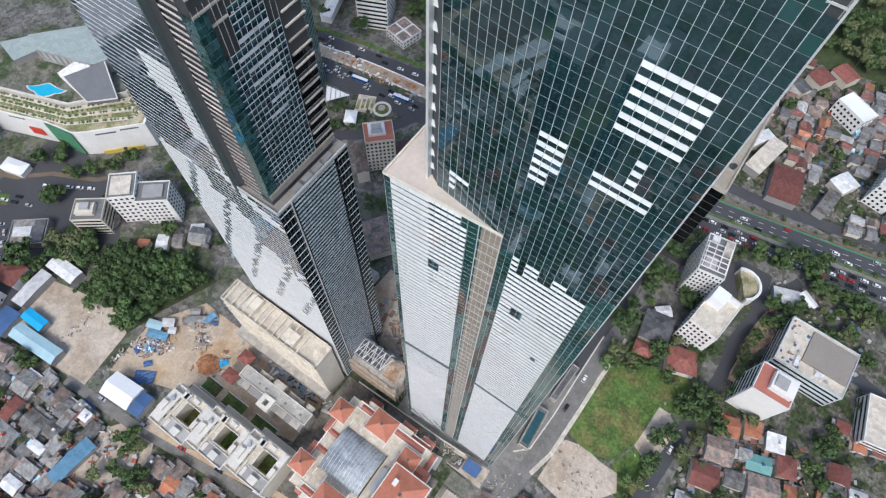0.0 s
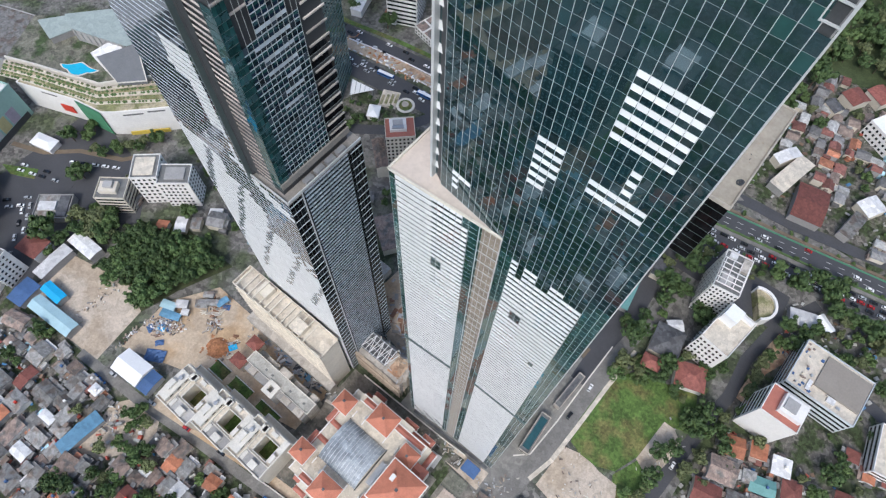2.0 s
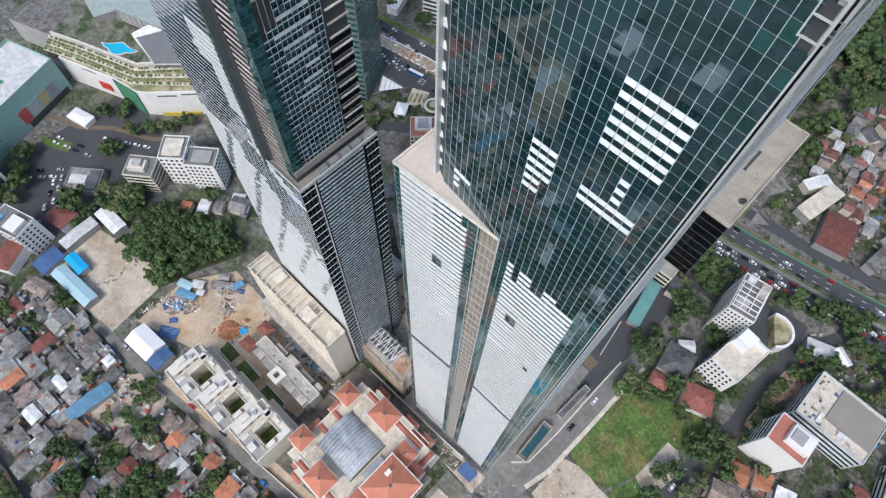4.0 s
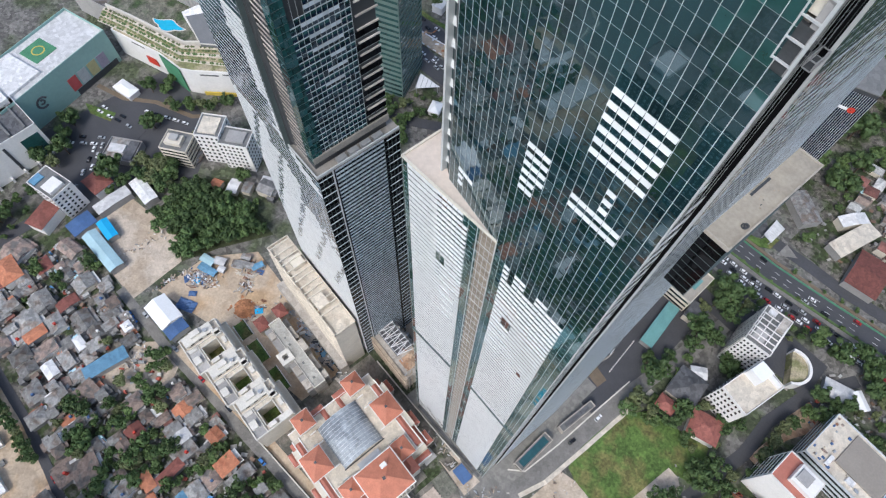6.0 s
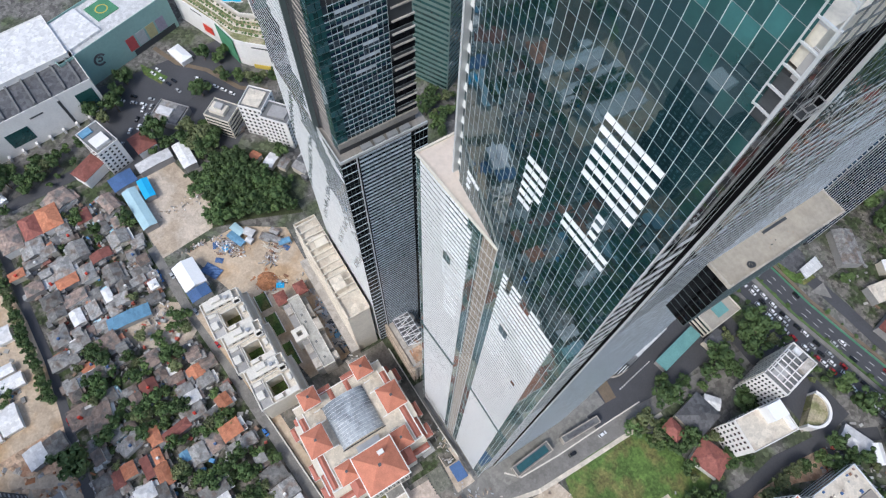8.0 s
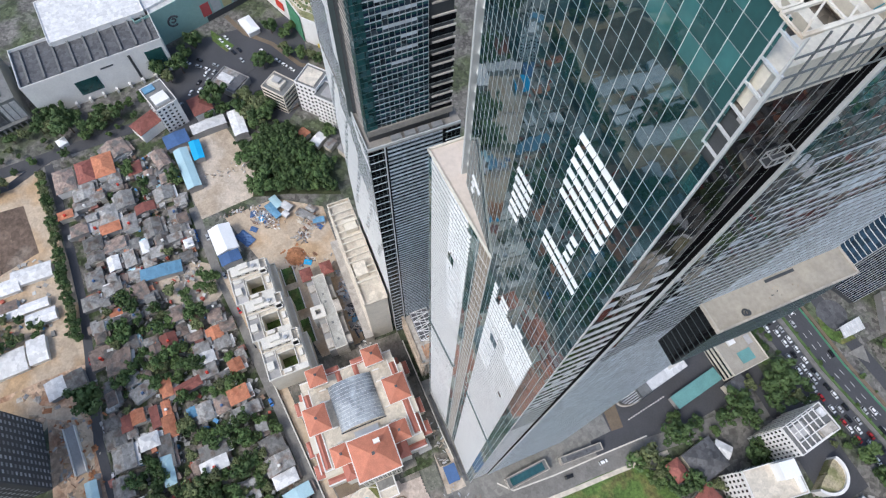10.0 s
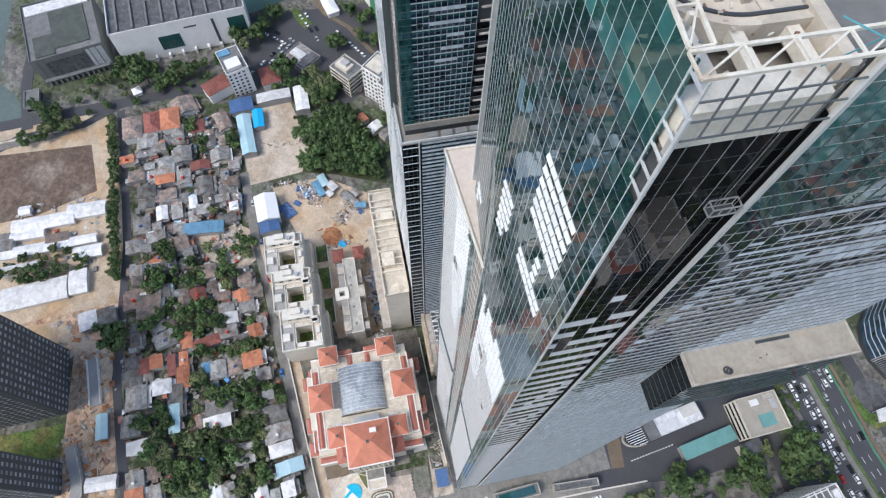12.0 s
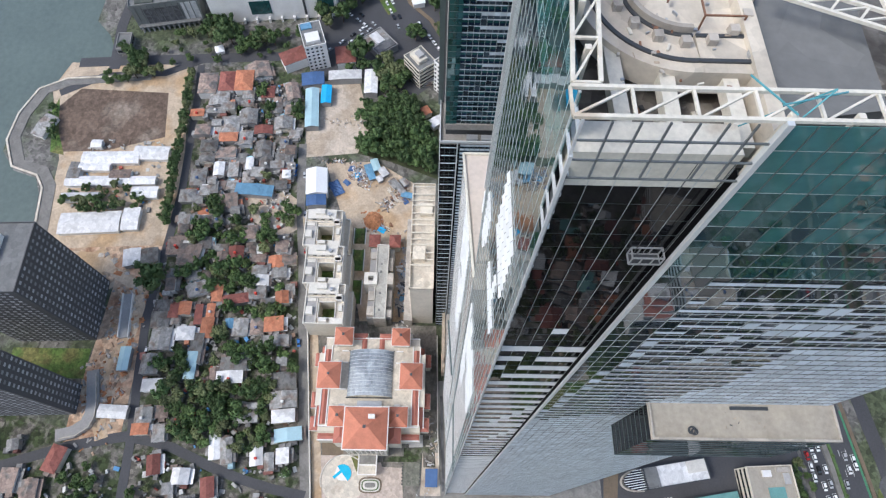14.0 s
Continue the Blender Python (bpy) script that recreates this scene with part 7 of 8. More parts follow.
shed("house", "small outbuilding with a white roof", 37, 170, 8, 6, 5, 1, 40, ROOF_WHITE, CREAMWALL, cat="house")
shed("house", "villa with a maroon hipped roof", 57, 150, 15, 13, 6, 3, 20, ROOF_RED, WHITEWALL, cat="house", hipped=True)
shed("house", "villa with a maroon hipped roof", 37, 143.5, 9, 7, 6, 2.4, 10, ROOF_RED, CREAMWALL, cat="house", hipped=True)
shed("shed", "teal translucent sheet roof on posts", 6, 174.7, 6.4, 29, 5, 0.6, 9.6, ROOF_TEAL, GREYWALL)
building("clubhouse", "pale flat-roofed clubhouse with a teal roof pool", "building", -1.5, 203, 19, 22, 12, 3, CREAMWALL, BOXROOF, 3, extras=((.2, 6.4, -2.6, 5.4, .5, ROOF_TEAL), (-7.5, -4.5, -4, 0, 1.6, WHITEWALL), (-6, -1, 6, 9, .8, GREYWALL), (-8.6, -6.4, 3, 9.6, 1.2, CONCRETE)))
hall = building("glazed_hall", "low hall with a pale roof and rounded glazed end", "building", -7.4, 160, 10, 32, 6, 9.7, DARKSTEEL, ROOF_WHITE, 1, extras=((-4.6, 4.6, -15.4, -9, .8, GREYROOF), (-4.6, 1, 6, 15.4, .7, PALECREAM)))
part("glazed_apse", Mesh().prism([(-5 + 0.0, -16)] + [(-5 * math.cos(radians(a)), -16 - 10 * math.sin(radians(a))) for a in range(15, 180, 15)] + [(5, -16)], 0, 5.6), WINDOW, hall, "rounded dark glass end")
for k in range(9):
    x = -4.4 + k * 1.1
    part("apse_rib", Mesh().beam((x, -16.2, 5.8), (x, -16 - 10 * math.sqrt(max(.05, 1 - (x / 5) ** 2)), 5.7), .16), WHITEWALL, hall)
part("apse_kerb", ring(Mesh(), 0, 0, 4.9, 5.4, 0, 1.2, 180, 360, 20), CONCRETE, hall).matrix_basis = Matrix.Translation((0, -16, 0)) @ Matrix.Diagonal((1, 2, 1, 1))
area("pavement_tower_yard", [(1.3, 100), (-6, 124), (8, 124), (9, 92)], 0.22, PAVING, "grey concrete apron beside the tower", "pavement")
area("pavement_brown_strip", [(-7.5, 126), (-8.4, 133.5), (8.7, 131), (8.2, 124.5)], 0.24, REDPAVE, "brown paved strip across the yard", "pavement")
bollard_data = Mesh().box(-.3, .3, -.3, .3, 0, .9).data("bollard", WHITEWALL)
barrier_row = thing("bollard_row", "row of white bollards along the yard", "bollards")
for k in range(15):
    piece("bollard", bollard_data, barrier_row, Matrix.Translation((6.5 - .23 * k, 135.6 + 1.6 * k, .14)))
shed("house", "low house with a black roof", 14, 195, 9, 11, 6, 1.0, 10, DARKROOF, CREAMWALL, cat="house")
building("entrance_block", "low grey ramp entrance with open well", "building", 12, 104, 3.6, 22, 4, -3, CONCRETE, GREYROOF, 1, bands=False, extras=((-.9, .9, -8, 8, .5, DARKROOF),))
building("entrance_block", "low glazed entrance strip beside the tower", "building", 10.5, 75, 5.4, 22, 4, 3, CONCRETE, GREYROOF, 1, extras=((-1.8, 1.8, -9, 9, .5, TEALGLASS),))
shed("shed", "stall with a cream sheet roof", 90, 220, 14, 9, 4, .8, 20, ROOF_WHITE, group="stalls")
shed("shed", "white curved canopy stall", 101, 225, 10, 5, 4, 1.2, -30, WHITESHEET, group="stalls")
building("office_block", "pale low office block", "building", 156, 178, 22, 26, 10, 10, WHITEWALL, BEIGE, 3)
building("office_block", "white office block with arched windows", "building", 115, 327, 14, 32, 18, -8, WHITEWALL, ROOF_WHITE, 5, per=3)
shed("hall", "hall with a maroon sheet roof", 62, 291, 18, 26, 6, 2, 10, ROOF_RED, cat="building")
shed("hall", "grey hall with a sheet metal roof", 88, 294, 7, 20, 6, 1.4, -8, ROOF_GREY, cat="building")
building("office_block", "white block with a flat roof", "building", 78, 371, 22, 13, 12, -27, WHITEWALL, WHITESHEET, 3, per=3)
for hx, hy, hw, hd, roof in ((51, 391, 12, 14, ROOF_RED), (64, 404, 14, 13, ROOF_RED), (43, 374, 10, 8, DARKROOF), (36, 316, 7, 17, ROOF_WHITE), (92, 314, 11, 14, ROOF_WHITE)):
    shed("house", "large house with a broad pitched roof", hx, hy, hw, hd, 6, 1.8, -30, roof, CREAMWALL, cat="house")
shed("hall", "large pale sheet-roofed hall", 12, 300, 22, 12, 6, 1.4, -30, ROOF_GREY, cat="building")
shed("hall", "cream hall with a sheet metal roof", 44, 305, 10, 32, 6, 1.4, -12, BEIGE, cat="building")

# dark apartment towers
for cx, cy, w, d, turn, h in ((-87, -160, 34, 40, 2, 70), (-38.5, -164, 15, 48, 2, 78)):
    building("apartment_tower", "dark grey apartment tower with rows of pale window frames", "apartment tower", cx, cy, w, d, h, turn, material("charcoal_render", (0.085, 0.085, 0.09), 0.7, vary=0.1), GREYROOF, int(h / 3.1), per=3.4, group="dark towers",
             win_mat=material("pale_blinds", (0.31, 0.32, 0.34), 0.4, vary=0.2, spread=0.5), extras=((-10, 2, -8, 8, 3, WHITEWALL),))
ramp = thing("ramp_wall", "pale concrete ramp with low walls", "ramp")
part("deck", strip(Mesh(), [(-97, -128), (-72, -125)], 5, 0, 1.4), GREYWALL, ramp)
for off in (-2.7, 2.7):
    part("wall", strip(Mesh(), [(-97, -128 + off), (-72, -125 + off)], .4, 0, 2.6), WHITEWALL, ramp)
lower_ramp = thing("ramp_wall", "curving grey concrete ramp beside a dark tower", "ramp")
bend = [(-54, -136), (-46, -134), (-38, -132), (-32, -131.5), (-27, -133), (-23, -138), (-21, -146)]
part("deck", strip(Mesh(), bend, 6, 0, 2.2), GREYWALL, lower_ramp)
part("wall", strip(Mesh(), [(x + 1.6, y + 2.6) for x, y in bend], .4, 0, 3.2), CONCRETE, lower_ramp)
shed("site_shed", "white and blue striped site shed by the street", -33, -120, 14, 6, 3.4, .8, 88, ROOF_WHITE)
shed("shed", "white sheet-roofed shed by the earthworks", -118, -130, 10, 9, 4, .7, 10, ROOF_WHITE)
shed("shed", "grey patched sheet-roofed shed", -119, -120.5, 9, 9, 4, .7, 10, ROOF_GREY)
shed("house", "narrow grey-roofed site house", -60, -120.5, 12, 5, 4, .8, 2, ROOF_PALEBLUE, cat="house")
rs = random.Random(31)
for x0, x1, y0, y1, n in ((-100, -60, -136, -118, 26), (-58, -24, -141, -120, 34), (-126, -106, -150, -132, 14)):
    for k in range(n):
        heap = thing("spoil_heap", "small heap of tan earth and rubble", "soil heap", "spoil heaps", at=(rs.uniform(x0, x1), rs.uniform(y0, y1), 0.1), turn=rs.uniform(0, 90))
        w, d, hh = rs.uniform(.6, 2.2), rs.uniform(.5, 1.6), rs.uniform(.4, 1.4)
        part("mound", Mesh().hip(-w, w, -d, d, .25, hh, .1), rs.choice([TANSOIL, REDSOIL, SAND, CONCRETE, GREYWALL]), heap)


# ---- trees ----
def tree_kind(name, leaf, r, h, seed, palm=False):
    rng = random.Random(seed)
    t = thing(name, "", "tree")
    trunk = Mesh()
    k = 7
    for lvl in range(2):
        z0, z1, r0, r1 = (0, h * .35, r * .07, r * .05) if lvl == 0 else (h * .35, h * .7, r * .05, r * .02)
        for i in range(k):
            a0, a1 = 2 * math.pi * i / k, 2 * math.pi * (i + 1) / k
            trunk.face((r0 * math.cos(a0), r0 * math.sin(a0), z0), (r0 * math.cos(a1), r0 * math.sin(a1), z0), (r1 * math.cos(a1), r1 * math.sin(a1), z1), (r1 * math.cos(a0), r1 * math.sin(a0), z1))
    for i in range(6):
        a = rng.uniform(0, 6.28)
        trunk.beam((0, 0, h * rng.uniform(.3, .5)), (r * .6 * math.cos(a), r * .6 * math.sin(a), h * rng.uniform(.6, .8)), r * .02)
    part("trunk", trunk, BARK, t)
    crown = Mesh()
    clumps = [(rng.gauss(0, r * .42), rng.gauss(0, r * .42), h * rng.uniform(.55, .92), r * rng.uniform(.26, .46)) for _ in range(15)]
    for cx, cy, cz, cr in clumps:
        for _ in range(46):
            v = Vector((rng.gauss(0, 1), rng.gauss(0, 1), rng.gauss(0.25, .8))).normalized()
            p = Vector((cx, cy, cz)) + v * cr * rng.uniform(.75, 1.08)
            s = rng.uniform(.28, .55)
            side = v.cross(Vector((rng.gauss(0, 1), rng.gauss(0, 1), rng.gauss(0, 1)))).normalized() * s
            up2 = side.cross(v).normalized() * s * rng.uniform(.6, 1)
            lift = v * rng.uniform(-.25, .25)
            crown.face(p - side, p - up2 + lift, p + side, p + up2 - lift)
        for i in range(6):
            a = 2 * math.pi * i / 6
            b = 2 * math.pi * (i + 1) / 6
            for e0, e1 in ((-.8, .1), (.1, .8)):
                c0, c1 = math.cos(e0) * cr * .82, math.cos(e1) * cr * .82
                crown.face((cx + c0 * math.cos(a), cy + c0 * math.sin(a), cz + math.sin(e0) * cr * .82), (cx + c0 * math.cos(b), cy + c0 * math.sin(b), cz + math.sin(e0) * cr * .82), (cx + c1 * math.cos(b), cy + c1 * math.sin(b), cz + math.sin(e1) * cr * .82), (cx + c1 * math.cos(a), cy + c1 * math.sin(a), cz + math.sin(e1) * cr * .82))
    me = bpy.data.meshes.new("crown")
    me.from_pydata(crown.v, [], crown.f)
    me.materials.append(leaf)
    ob = new("crown", me)
    ob.parent = t
    return t


TREES = [tree_kind("tree", LEAVES[i % 3], r, h, 40 + i) for i, (r, h) in enumerate(((4.2, 9), (3.4, 7.5), (3.8, 8), (4.6, 10), (2.8, 6)))]
tree_spots = []
rt = random.Random(11)


def scatter(n, poly, smin=.7, smax=1.25, gap=3.0, kinds=(0, 1, 2, 3, 4)):
    xs, ys = [p[0] for p in poly], [p[1] for p in poly]
    made = tries = 0
    while made < n and tries < n * 40:
        tries += 1
        x, y = rt.uniform(min(xs), max(xs)), rt.uniform(min(ys), max(ys))
        inside = False
        for (x0, y0), (x1, y1) in zip(poly, poly[1:] + poly[:1]):
            if (y0 > y) != (y1 > y) and x < (x1 - x0) * (y - y0) / (y1 - y0) + x0:
                inside = not inside
        if inside and all((x - a) ** 2 + (y - b) ** 2 > gap * gap for a, b, *_ in tree_spots):
            tree_spots.append((x, y, rt.uniform(smin, smax), rt.choice(kinds)))
            made += 1


def row_of_trees(pts, step, jitter=.8, smin=.7, smax=1.1, kinds=(0, 1, 2)):
    for (x0, y0), (x1, y1) in zip(pts, pts[1:]):
        n = max(1, int(math.hypot(x1 - x0, y1 - y0) / step))
        for k in range(n):
            f = (k + .5) / n
            tree_spots.append((x0 + (x1 - x0) * f + rt.gauss(0, jitter), y0 + (y1 - y0) * f + rt.gauss(0, jitter), rt.uniform(smin, smax), rt.choice(kinds)))


scatter(70, [(-228, -8), (-236, 22), (-222, 38), (-180, 39), (-190, 12), (-196, -6)], .8, 1.4, 3.6, (0, 0, 1, 3))
row_of_trees([(-256, -123), (-241, -121.6), (-205, -119.8), (-172, -118), (-140, -116.6)], 2.9, .5, .55, .85, (0, 2, 1))
row_of_trees([(26, 120), (24, 150), (20, 200)], 11, 2, .9, 1.3, (0, 3))
row_of_trees([(66, 60), (67, 118), (70, 135)], 8, 1.5, .7, 1.1)
row_of_trees([(-160, 222), (-60, 237.2), (-13, 243), (25, 246), (50, 250.4), (85, 256.6), (141, 267)], 8, .3, .25, .45, (4, 1))
row_of_trees([(-13, 227), (10, 228.5), (50, 232.6), (85, 238.5)], 6, .8, .4, .8)
row_of_trees([(30, 261.5), (85, 271.5), (141, 282)], 9, .5, .3, .5, (4, 1))
row_of_trees([(100, 236), (150, 236)], 7, 2, 1, 1.5, (0, 3))
row_of_trees([(-286, -140), (-288, -60), (-290, -38)], 8, 1.8, .8, 1.2)
scatter(6, [(-299, -116), (-296, -98), (-278, -97), (-277, -115)], 1.1, 1.6, 4)
scatter(9, [(-278, -97), (-288, -73), (-282, -68), (-270, -94)], .8, 1.2, 4)
scatter(10, [(-252, -177), (-255, -141), (-249, -141), (-243, -175)], .7, 1.1, 4)
scatter(10, [(-271, -173), (-265, -151), (-251, -153)], .8, 1.2, 4)
scatter(10, [(-268, 0), (-266, 19), (-240, 17), (-242, 0)], 1.0, 1.6, 5)
scatter(3, [(-299, 14), (-297, 28), (-283, 28)], .9, 1.2, 4)
row_of_trees([(-300, 38), (-287, 50), (-273, 74)], 4.5, 1.2, .8, 1.1)
row_of_trees([(-154, -180), (-154, -164), (-151, -158), (-153, -143)], 5, 1, .7, 1.0)
tree_spots += [(-323, -15, 1.4, 0), (-316, -22, 1.3, 1), (-304, -27, 1.5, 0), (-307, -40, 1.4, 3), (-299, -36, 1.2, 2), (-289, 24, 1.3, 0), (-269, -10, 1.8, 0), (-255, 12, 1.7, 2), (-250, 5, 1.3, 2), (-314, 50, 1.2, 1), (-317, 37, 1.2, 0), (-310, 44, 1.1, 1), (-227, 24, 1.4, 0), (-219, 48, 1.3, 1), (-265, -38, 1.4, 0), (-104, -110, 2.0, 3)]
tree_spots += [(21, 175, 1.8, 0), (20, 150, 1.7, 3), (21, 187, 1.7, 0), (19, 216, 1.9, 3), (25, 210, 1.6, 0), (43, 183, 1.4, 0), (24, 133, 1.5, 2), (45, 149, 1.3, 0), (66, 235, 1.5, 1), (78, 238, 1.5, 0), (87, 247, 1.4, 3), (71, 139, 1.3, 0), (68, 131, 1.3, 1)]

scatter(14, [(28, 128), (30, 146), (44, 142), (60, 142), (66, 128), (50, 138)], .5, 1.0)
scatter(7, [(12, 150), (30, 150), (32, 226), (14, 226)], .9, 1.4, 6)
scatter(7, [(-14, 218), (-14, 228), (24, 229), (24, 222), (10, 216)], .5, .9, 5)
scatter(7, [(20, 227), (60, 231), (60, 224), (44, 220)], .5, .9, 5)
scatter(26, [(-212, 140), (-222, 176), (-205, 170), (-188, 152), (-176, 138)], .6, 1.1, 4)
scatter(16, [(-206, 166), (-204, 196), (-160, 198), (-168, 182), (-192, 162)], .35, .7, 3.4)
scatter(90, [(-330, 222), (-262, 232), (-178, 246), (-112, 252), (-112, 330), (-330, 330)], .9, 1.6, 5.2, (0, 1, 3))
scatter(26, [(-146, 78), (-150, 132), (-128, 150), (-104, 140), (-104, 106), (-128, 98)], .7, 1.2, 4.5)
scatter(120, [(-40, 318), (-60, 620), (30, 620), (22, 330)], 1.3, 2.2, 5.5, (0, 1, 3))
row_of_trees([(76, 100), (82, 160), (84, 205)], 6, 2.0, .6, 1.1)
row_of_trees([(100, 232), (145, 234)], 5, 2.5, .7, 1.2)
scatter(16, [(86, 196), (84, 232), (130, 232), (140, 200)], .6, 1.2, 5)
scatter(12, [(40, 140), (66, 146), (70, 166), (44, 160)], .5, .9, 4)
scatter(16, [(-166, -178), (-166, -130), (-150, -130), (-148, -178)], .45, .75, 4)
scatter(8, [(-228, -210), (-200, -205), (-196, -196), (-226, -204)], .4, .7, 4)
scatter(12, [(-260, -140), (-262, -60), (-282, -60), (-284, -150)], .5, .8, 5)

scatter(14, [(-262, -30), (-262, 24), (-236, 20), (-240, -6)], .7, 1.2, 4)
tree_spots += [(45, 185, 1.3, 0), (94, 239, 1.4, 0), (97, 248, 1.3, 3), (121, 233, 1.5, 0), (130, 228, 1.4, 2), (133, 150, 1.3, 0), (132, 138, 1.2, 1), (60, 79, .9, 1), (69, 97, .9, 4), (73, 128, 1.4, 0), (78, 137, 1.3, 3), (80, 164, 1.1, 1), (86, 163, 1.0, 0), (66, 88, .8, 2)]

# ---- kampung houses ----
ALLEYS = (([(-200, -44), (-153, -40), (-116, -34.5), (-87, -31.3), (-73, -29.4), (-32, -24.6), (5, -19.7), (40, -14)], 4.6), ([(-262, -119), (-237, -116.5), (-164, -112.5), (-133, -113.6), (-115, -114.7), (-85, -116), (-52, -113), (-21, -109.5), (40, -106)], 2.8), ([(2, -196), (-6.7, -170), (-16.4, -139.6), (-22, -110)], 4.2),
          ([(-21, -110), (-19, -98), (-16.5, -88), (-8, -68), (-2, -51), (2, -36), (5, -20)], 3.8), ([(66, 40), (72, 90), (74, 118), (79, 158), (77, 180), (82, 210), (95, 236)], 4.6), ([(16, 30), (20, 78), (21, 133), (30, 215)], 4.6))


def in_road(x, y, more=0.0):
    for pts, half in ALLEYS:
        for (x0, y0), (x1, y1) in zip(pts, pts[1:]):
            f = max(0, min(1, ((x - x0) * (x1 - x0) + (y - y0) * (y1 - y0)) / ((x1 - x0) ** 2 + (y1 - y0) ** 2)))
            if math.hypot(x - x0 - f * (x1 - x0), y - y0 - f * (y1 - y0)) < half + more:
                return True
    return False


ROOFS = {"grey": ROOF_GREY, "brown": ROOF_BROWN, "orange": ROOF_ORANGE, "red": ROOF_RED, "white": ROOF_WHITE, "blue": ROOF_BLUE, "paleblue": ROOF_PALEBLUE, "teal": ROOF_TEAL}
WORDS = {"grey": "weathered grey sheet roof", "brown": "weathered brown tiled roof", "orange": "bright orange tiled roof", "red": "maroon tiled roof", "white": "pale sheet metal roof", "blue": "blue sheet metal roof", "paleblue": "faded blue sheet roof", "teal": "teal sheet metal roof"}
taken = [(-153, -52, 9), (-146, -47, 8), (-150, -64, 8), (-157, -58, 10), (-161, -65, 5), (-153, -50, 6), (-44, -164, 0)] + [(x, y, 12) for x, y in ((62, 291), (62, 299), (62, 283), (44, 305), (44, 294), (44, 316), (78, 371), (51, 391), (64, 404), (115, 327), (115, 316), (90, 300), (92, 314), (12, 300), (95, 154), (111, 188))]
made_houses = []


class Joined:
    """Many far things in one mesh, with a material to each face."""

    def __init__(self):
        self.v, self.f, self.m, self.mats = [], [], [], []

    def add(self, verts, faces, mat, move):
        if mat not in self.mats:
            self.mats.append(mat)
        i, k = len(self.v), self.mats.index(mat)
        self.v += [tuple(move @ Vector(p)) for p in verts]
        self.f += [tuple(i + j for j in q) for q in faces]
        self.m += [k] * len(faces)

    def finish(self, name, label, category):
        me = bpy.data.meshes.new(name)
        me.from_pydata(self.v, [], self.f)
        for mat in self.mats:
            me.materials.append(mat)
        me.polygons.foreach_set("material_index", self.m)
        return tagged(new(name, me), label, category, kind="stuff")


FAR = {k: material("far_roof_" + k, c, .85, vary=.2, scale=.35, fine=2.0, spread=.4, island=True, mottle=(.75, .22)) for k, c in
       (("grey", (.20, .195, .19)), ("brown", (.20, .155, .13)), ("orange", (.36, .155, .092)), ("red", (.20, .088, .072)), ("white", (.38, .375, .36)), ("teal", (.14, .3, .28)), ("blue", (.1, .3, .48)), ("paleblue", (.36, .52, .57)))}
annexes = Joined()
ANNEX = [FAR["grey"]] * 11 + [FAR["brown"]] * 7 + [FAR["white"]] * 2 + [FAR["orange"], FAR["red"], FAR["paleblue"]]


def annex_round(x, y, w, d, turn, h, rng, n):
    """Low lean-tos and sheds crowded against a house."""
    for _ in range(n):
        a, b, c = rng.uniform(.9, 2.2), rng.uniform(.7, 1.5), rng.uniform(1.6, max(1.8, h - .3))
        if rng.random() < .5:
            px, py = rng.choice((-1, 1)) * (w / 2 + b * .7), rng.uniform(-d / 2, d / 2)
            a, b = b, a
        else:
            px, py = rng.uniform(-w / 2, w / 2), rng.choice((-1, 1)) * (d / 2 + b * .7)
        move = pose(x, y, 0, 0, 0, turn) @ pose(px, py, 0, 0, 0, rng.gauss(0, 5))
        spot = move.translation
        if in_road(spot.x, spot.y, -.6):
            continue
        m = Mesh()
        rise = rng.uniform(.1, .5)
        m.box(-a, a, -b, b, 0, c)
        m.v[4:8] = [(p[0] * 1.1, p[1] * 1.1, p[2] + (rise if p[1] > 0 else 0)) for p in m.v[4:8]]
        annexes.add(m.v, m.f, rng.choice(ANNEX), move)


def house(x, y, w, d, turn, colour, h=3.4, hipped=None, rng=random):
    made_houses.append((x, y))
    t = thing("house", "small crowded house with a " + WORDS[colour], "house", "small houses", at=(x, y, 0), turn=turn)
    wall = rng.choice([GREYWALL, CREAMWALL, GREYWALL, WHITEWALL])
    part("wall", Mesh().box(-w / 2, w / 2, -d / 2, d / 2, 0, h), wall, t)
    m = Mesh()
    rise = min(w, d) * rng.uniform(.14, .26)
    kind = rng.random()
    if hipped or (hipped is None and kind < .22):
        m.hip(-w / 2, w / 2, -d / 2, d / 2, h + .2, rise, .4)
    elif kind < .75:
        m.gable(-w / 2, w / 2, -d / 2, d / 2, h, rise, .35)
    else:
        s = rng.uniform(.3, .9)
        m.face((-w / 2 - .3, -d / 2 - .3, h + .1), (w / 2 + .3, -d / 2 - .3, h + .1), (w / 2 + .3, d / 2 + .3, h + .1 + s), (-w / 2 - .3, d / 2 + .3, h + .1 + s))
        m.face((-w / 2 - .3, -d / 2 - .3, h), (w / 2 + .3, -d / 2 - .3, h), (w / 2 + .3, d / 2 + .3, h + s), (-w / 2 - .3, d / 2 + .3, h + s))
    part("roof", m, ROOFS[colour], t)
    annex_round(x, y, w, d, turn, h, random.Random(int(x * 7 + y * 13)), 5)
    k = rng.random()
    if k < .55:
        part("lean_to_roof", Mesh().box(-w / 2, w / 2, d / 2, d / 2 + rng.uniform(1.2, 2.4), h * .72, h * .72 + .12), rng.choice([ROOF_GREY, ROOF_WHITE, ROOF_BROWN]), t)
    elif k < .7:
        part("water_tank", Mesh().box(w * .1, w * .1 + 1.1, -.6, .6, h, h + rise + 1.4), rng.choice([DARKBLUE, WHITEWALL, REDPAINT]), t)
    return t


far_houses = Joined()


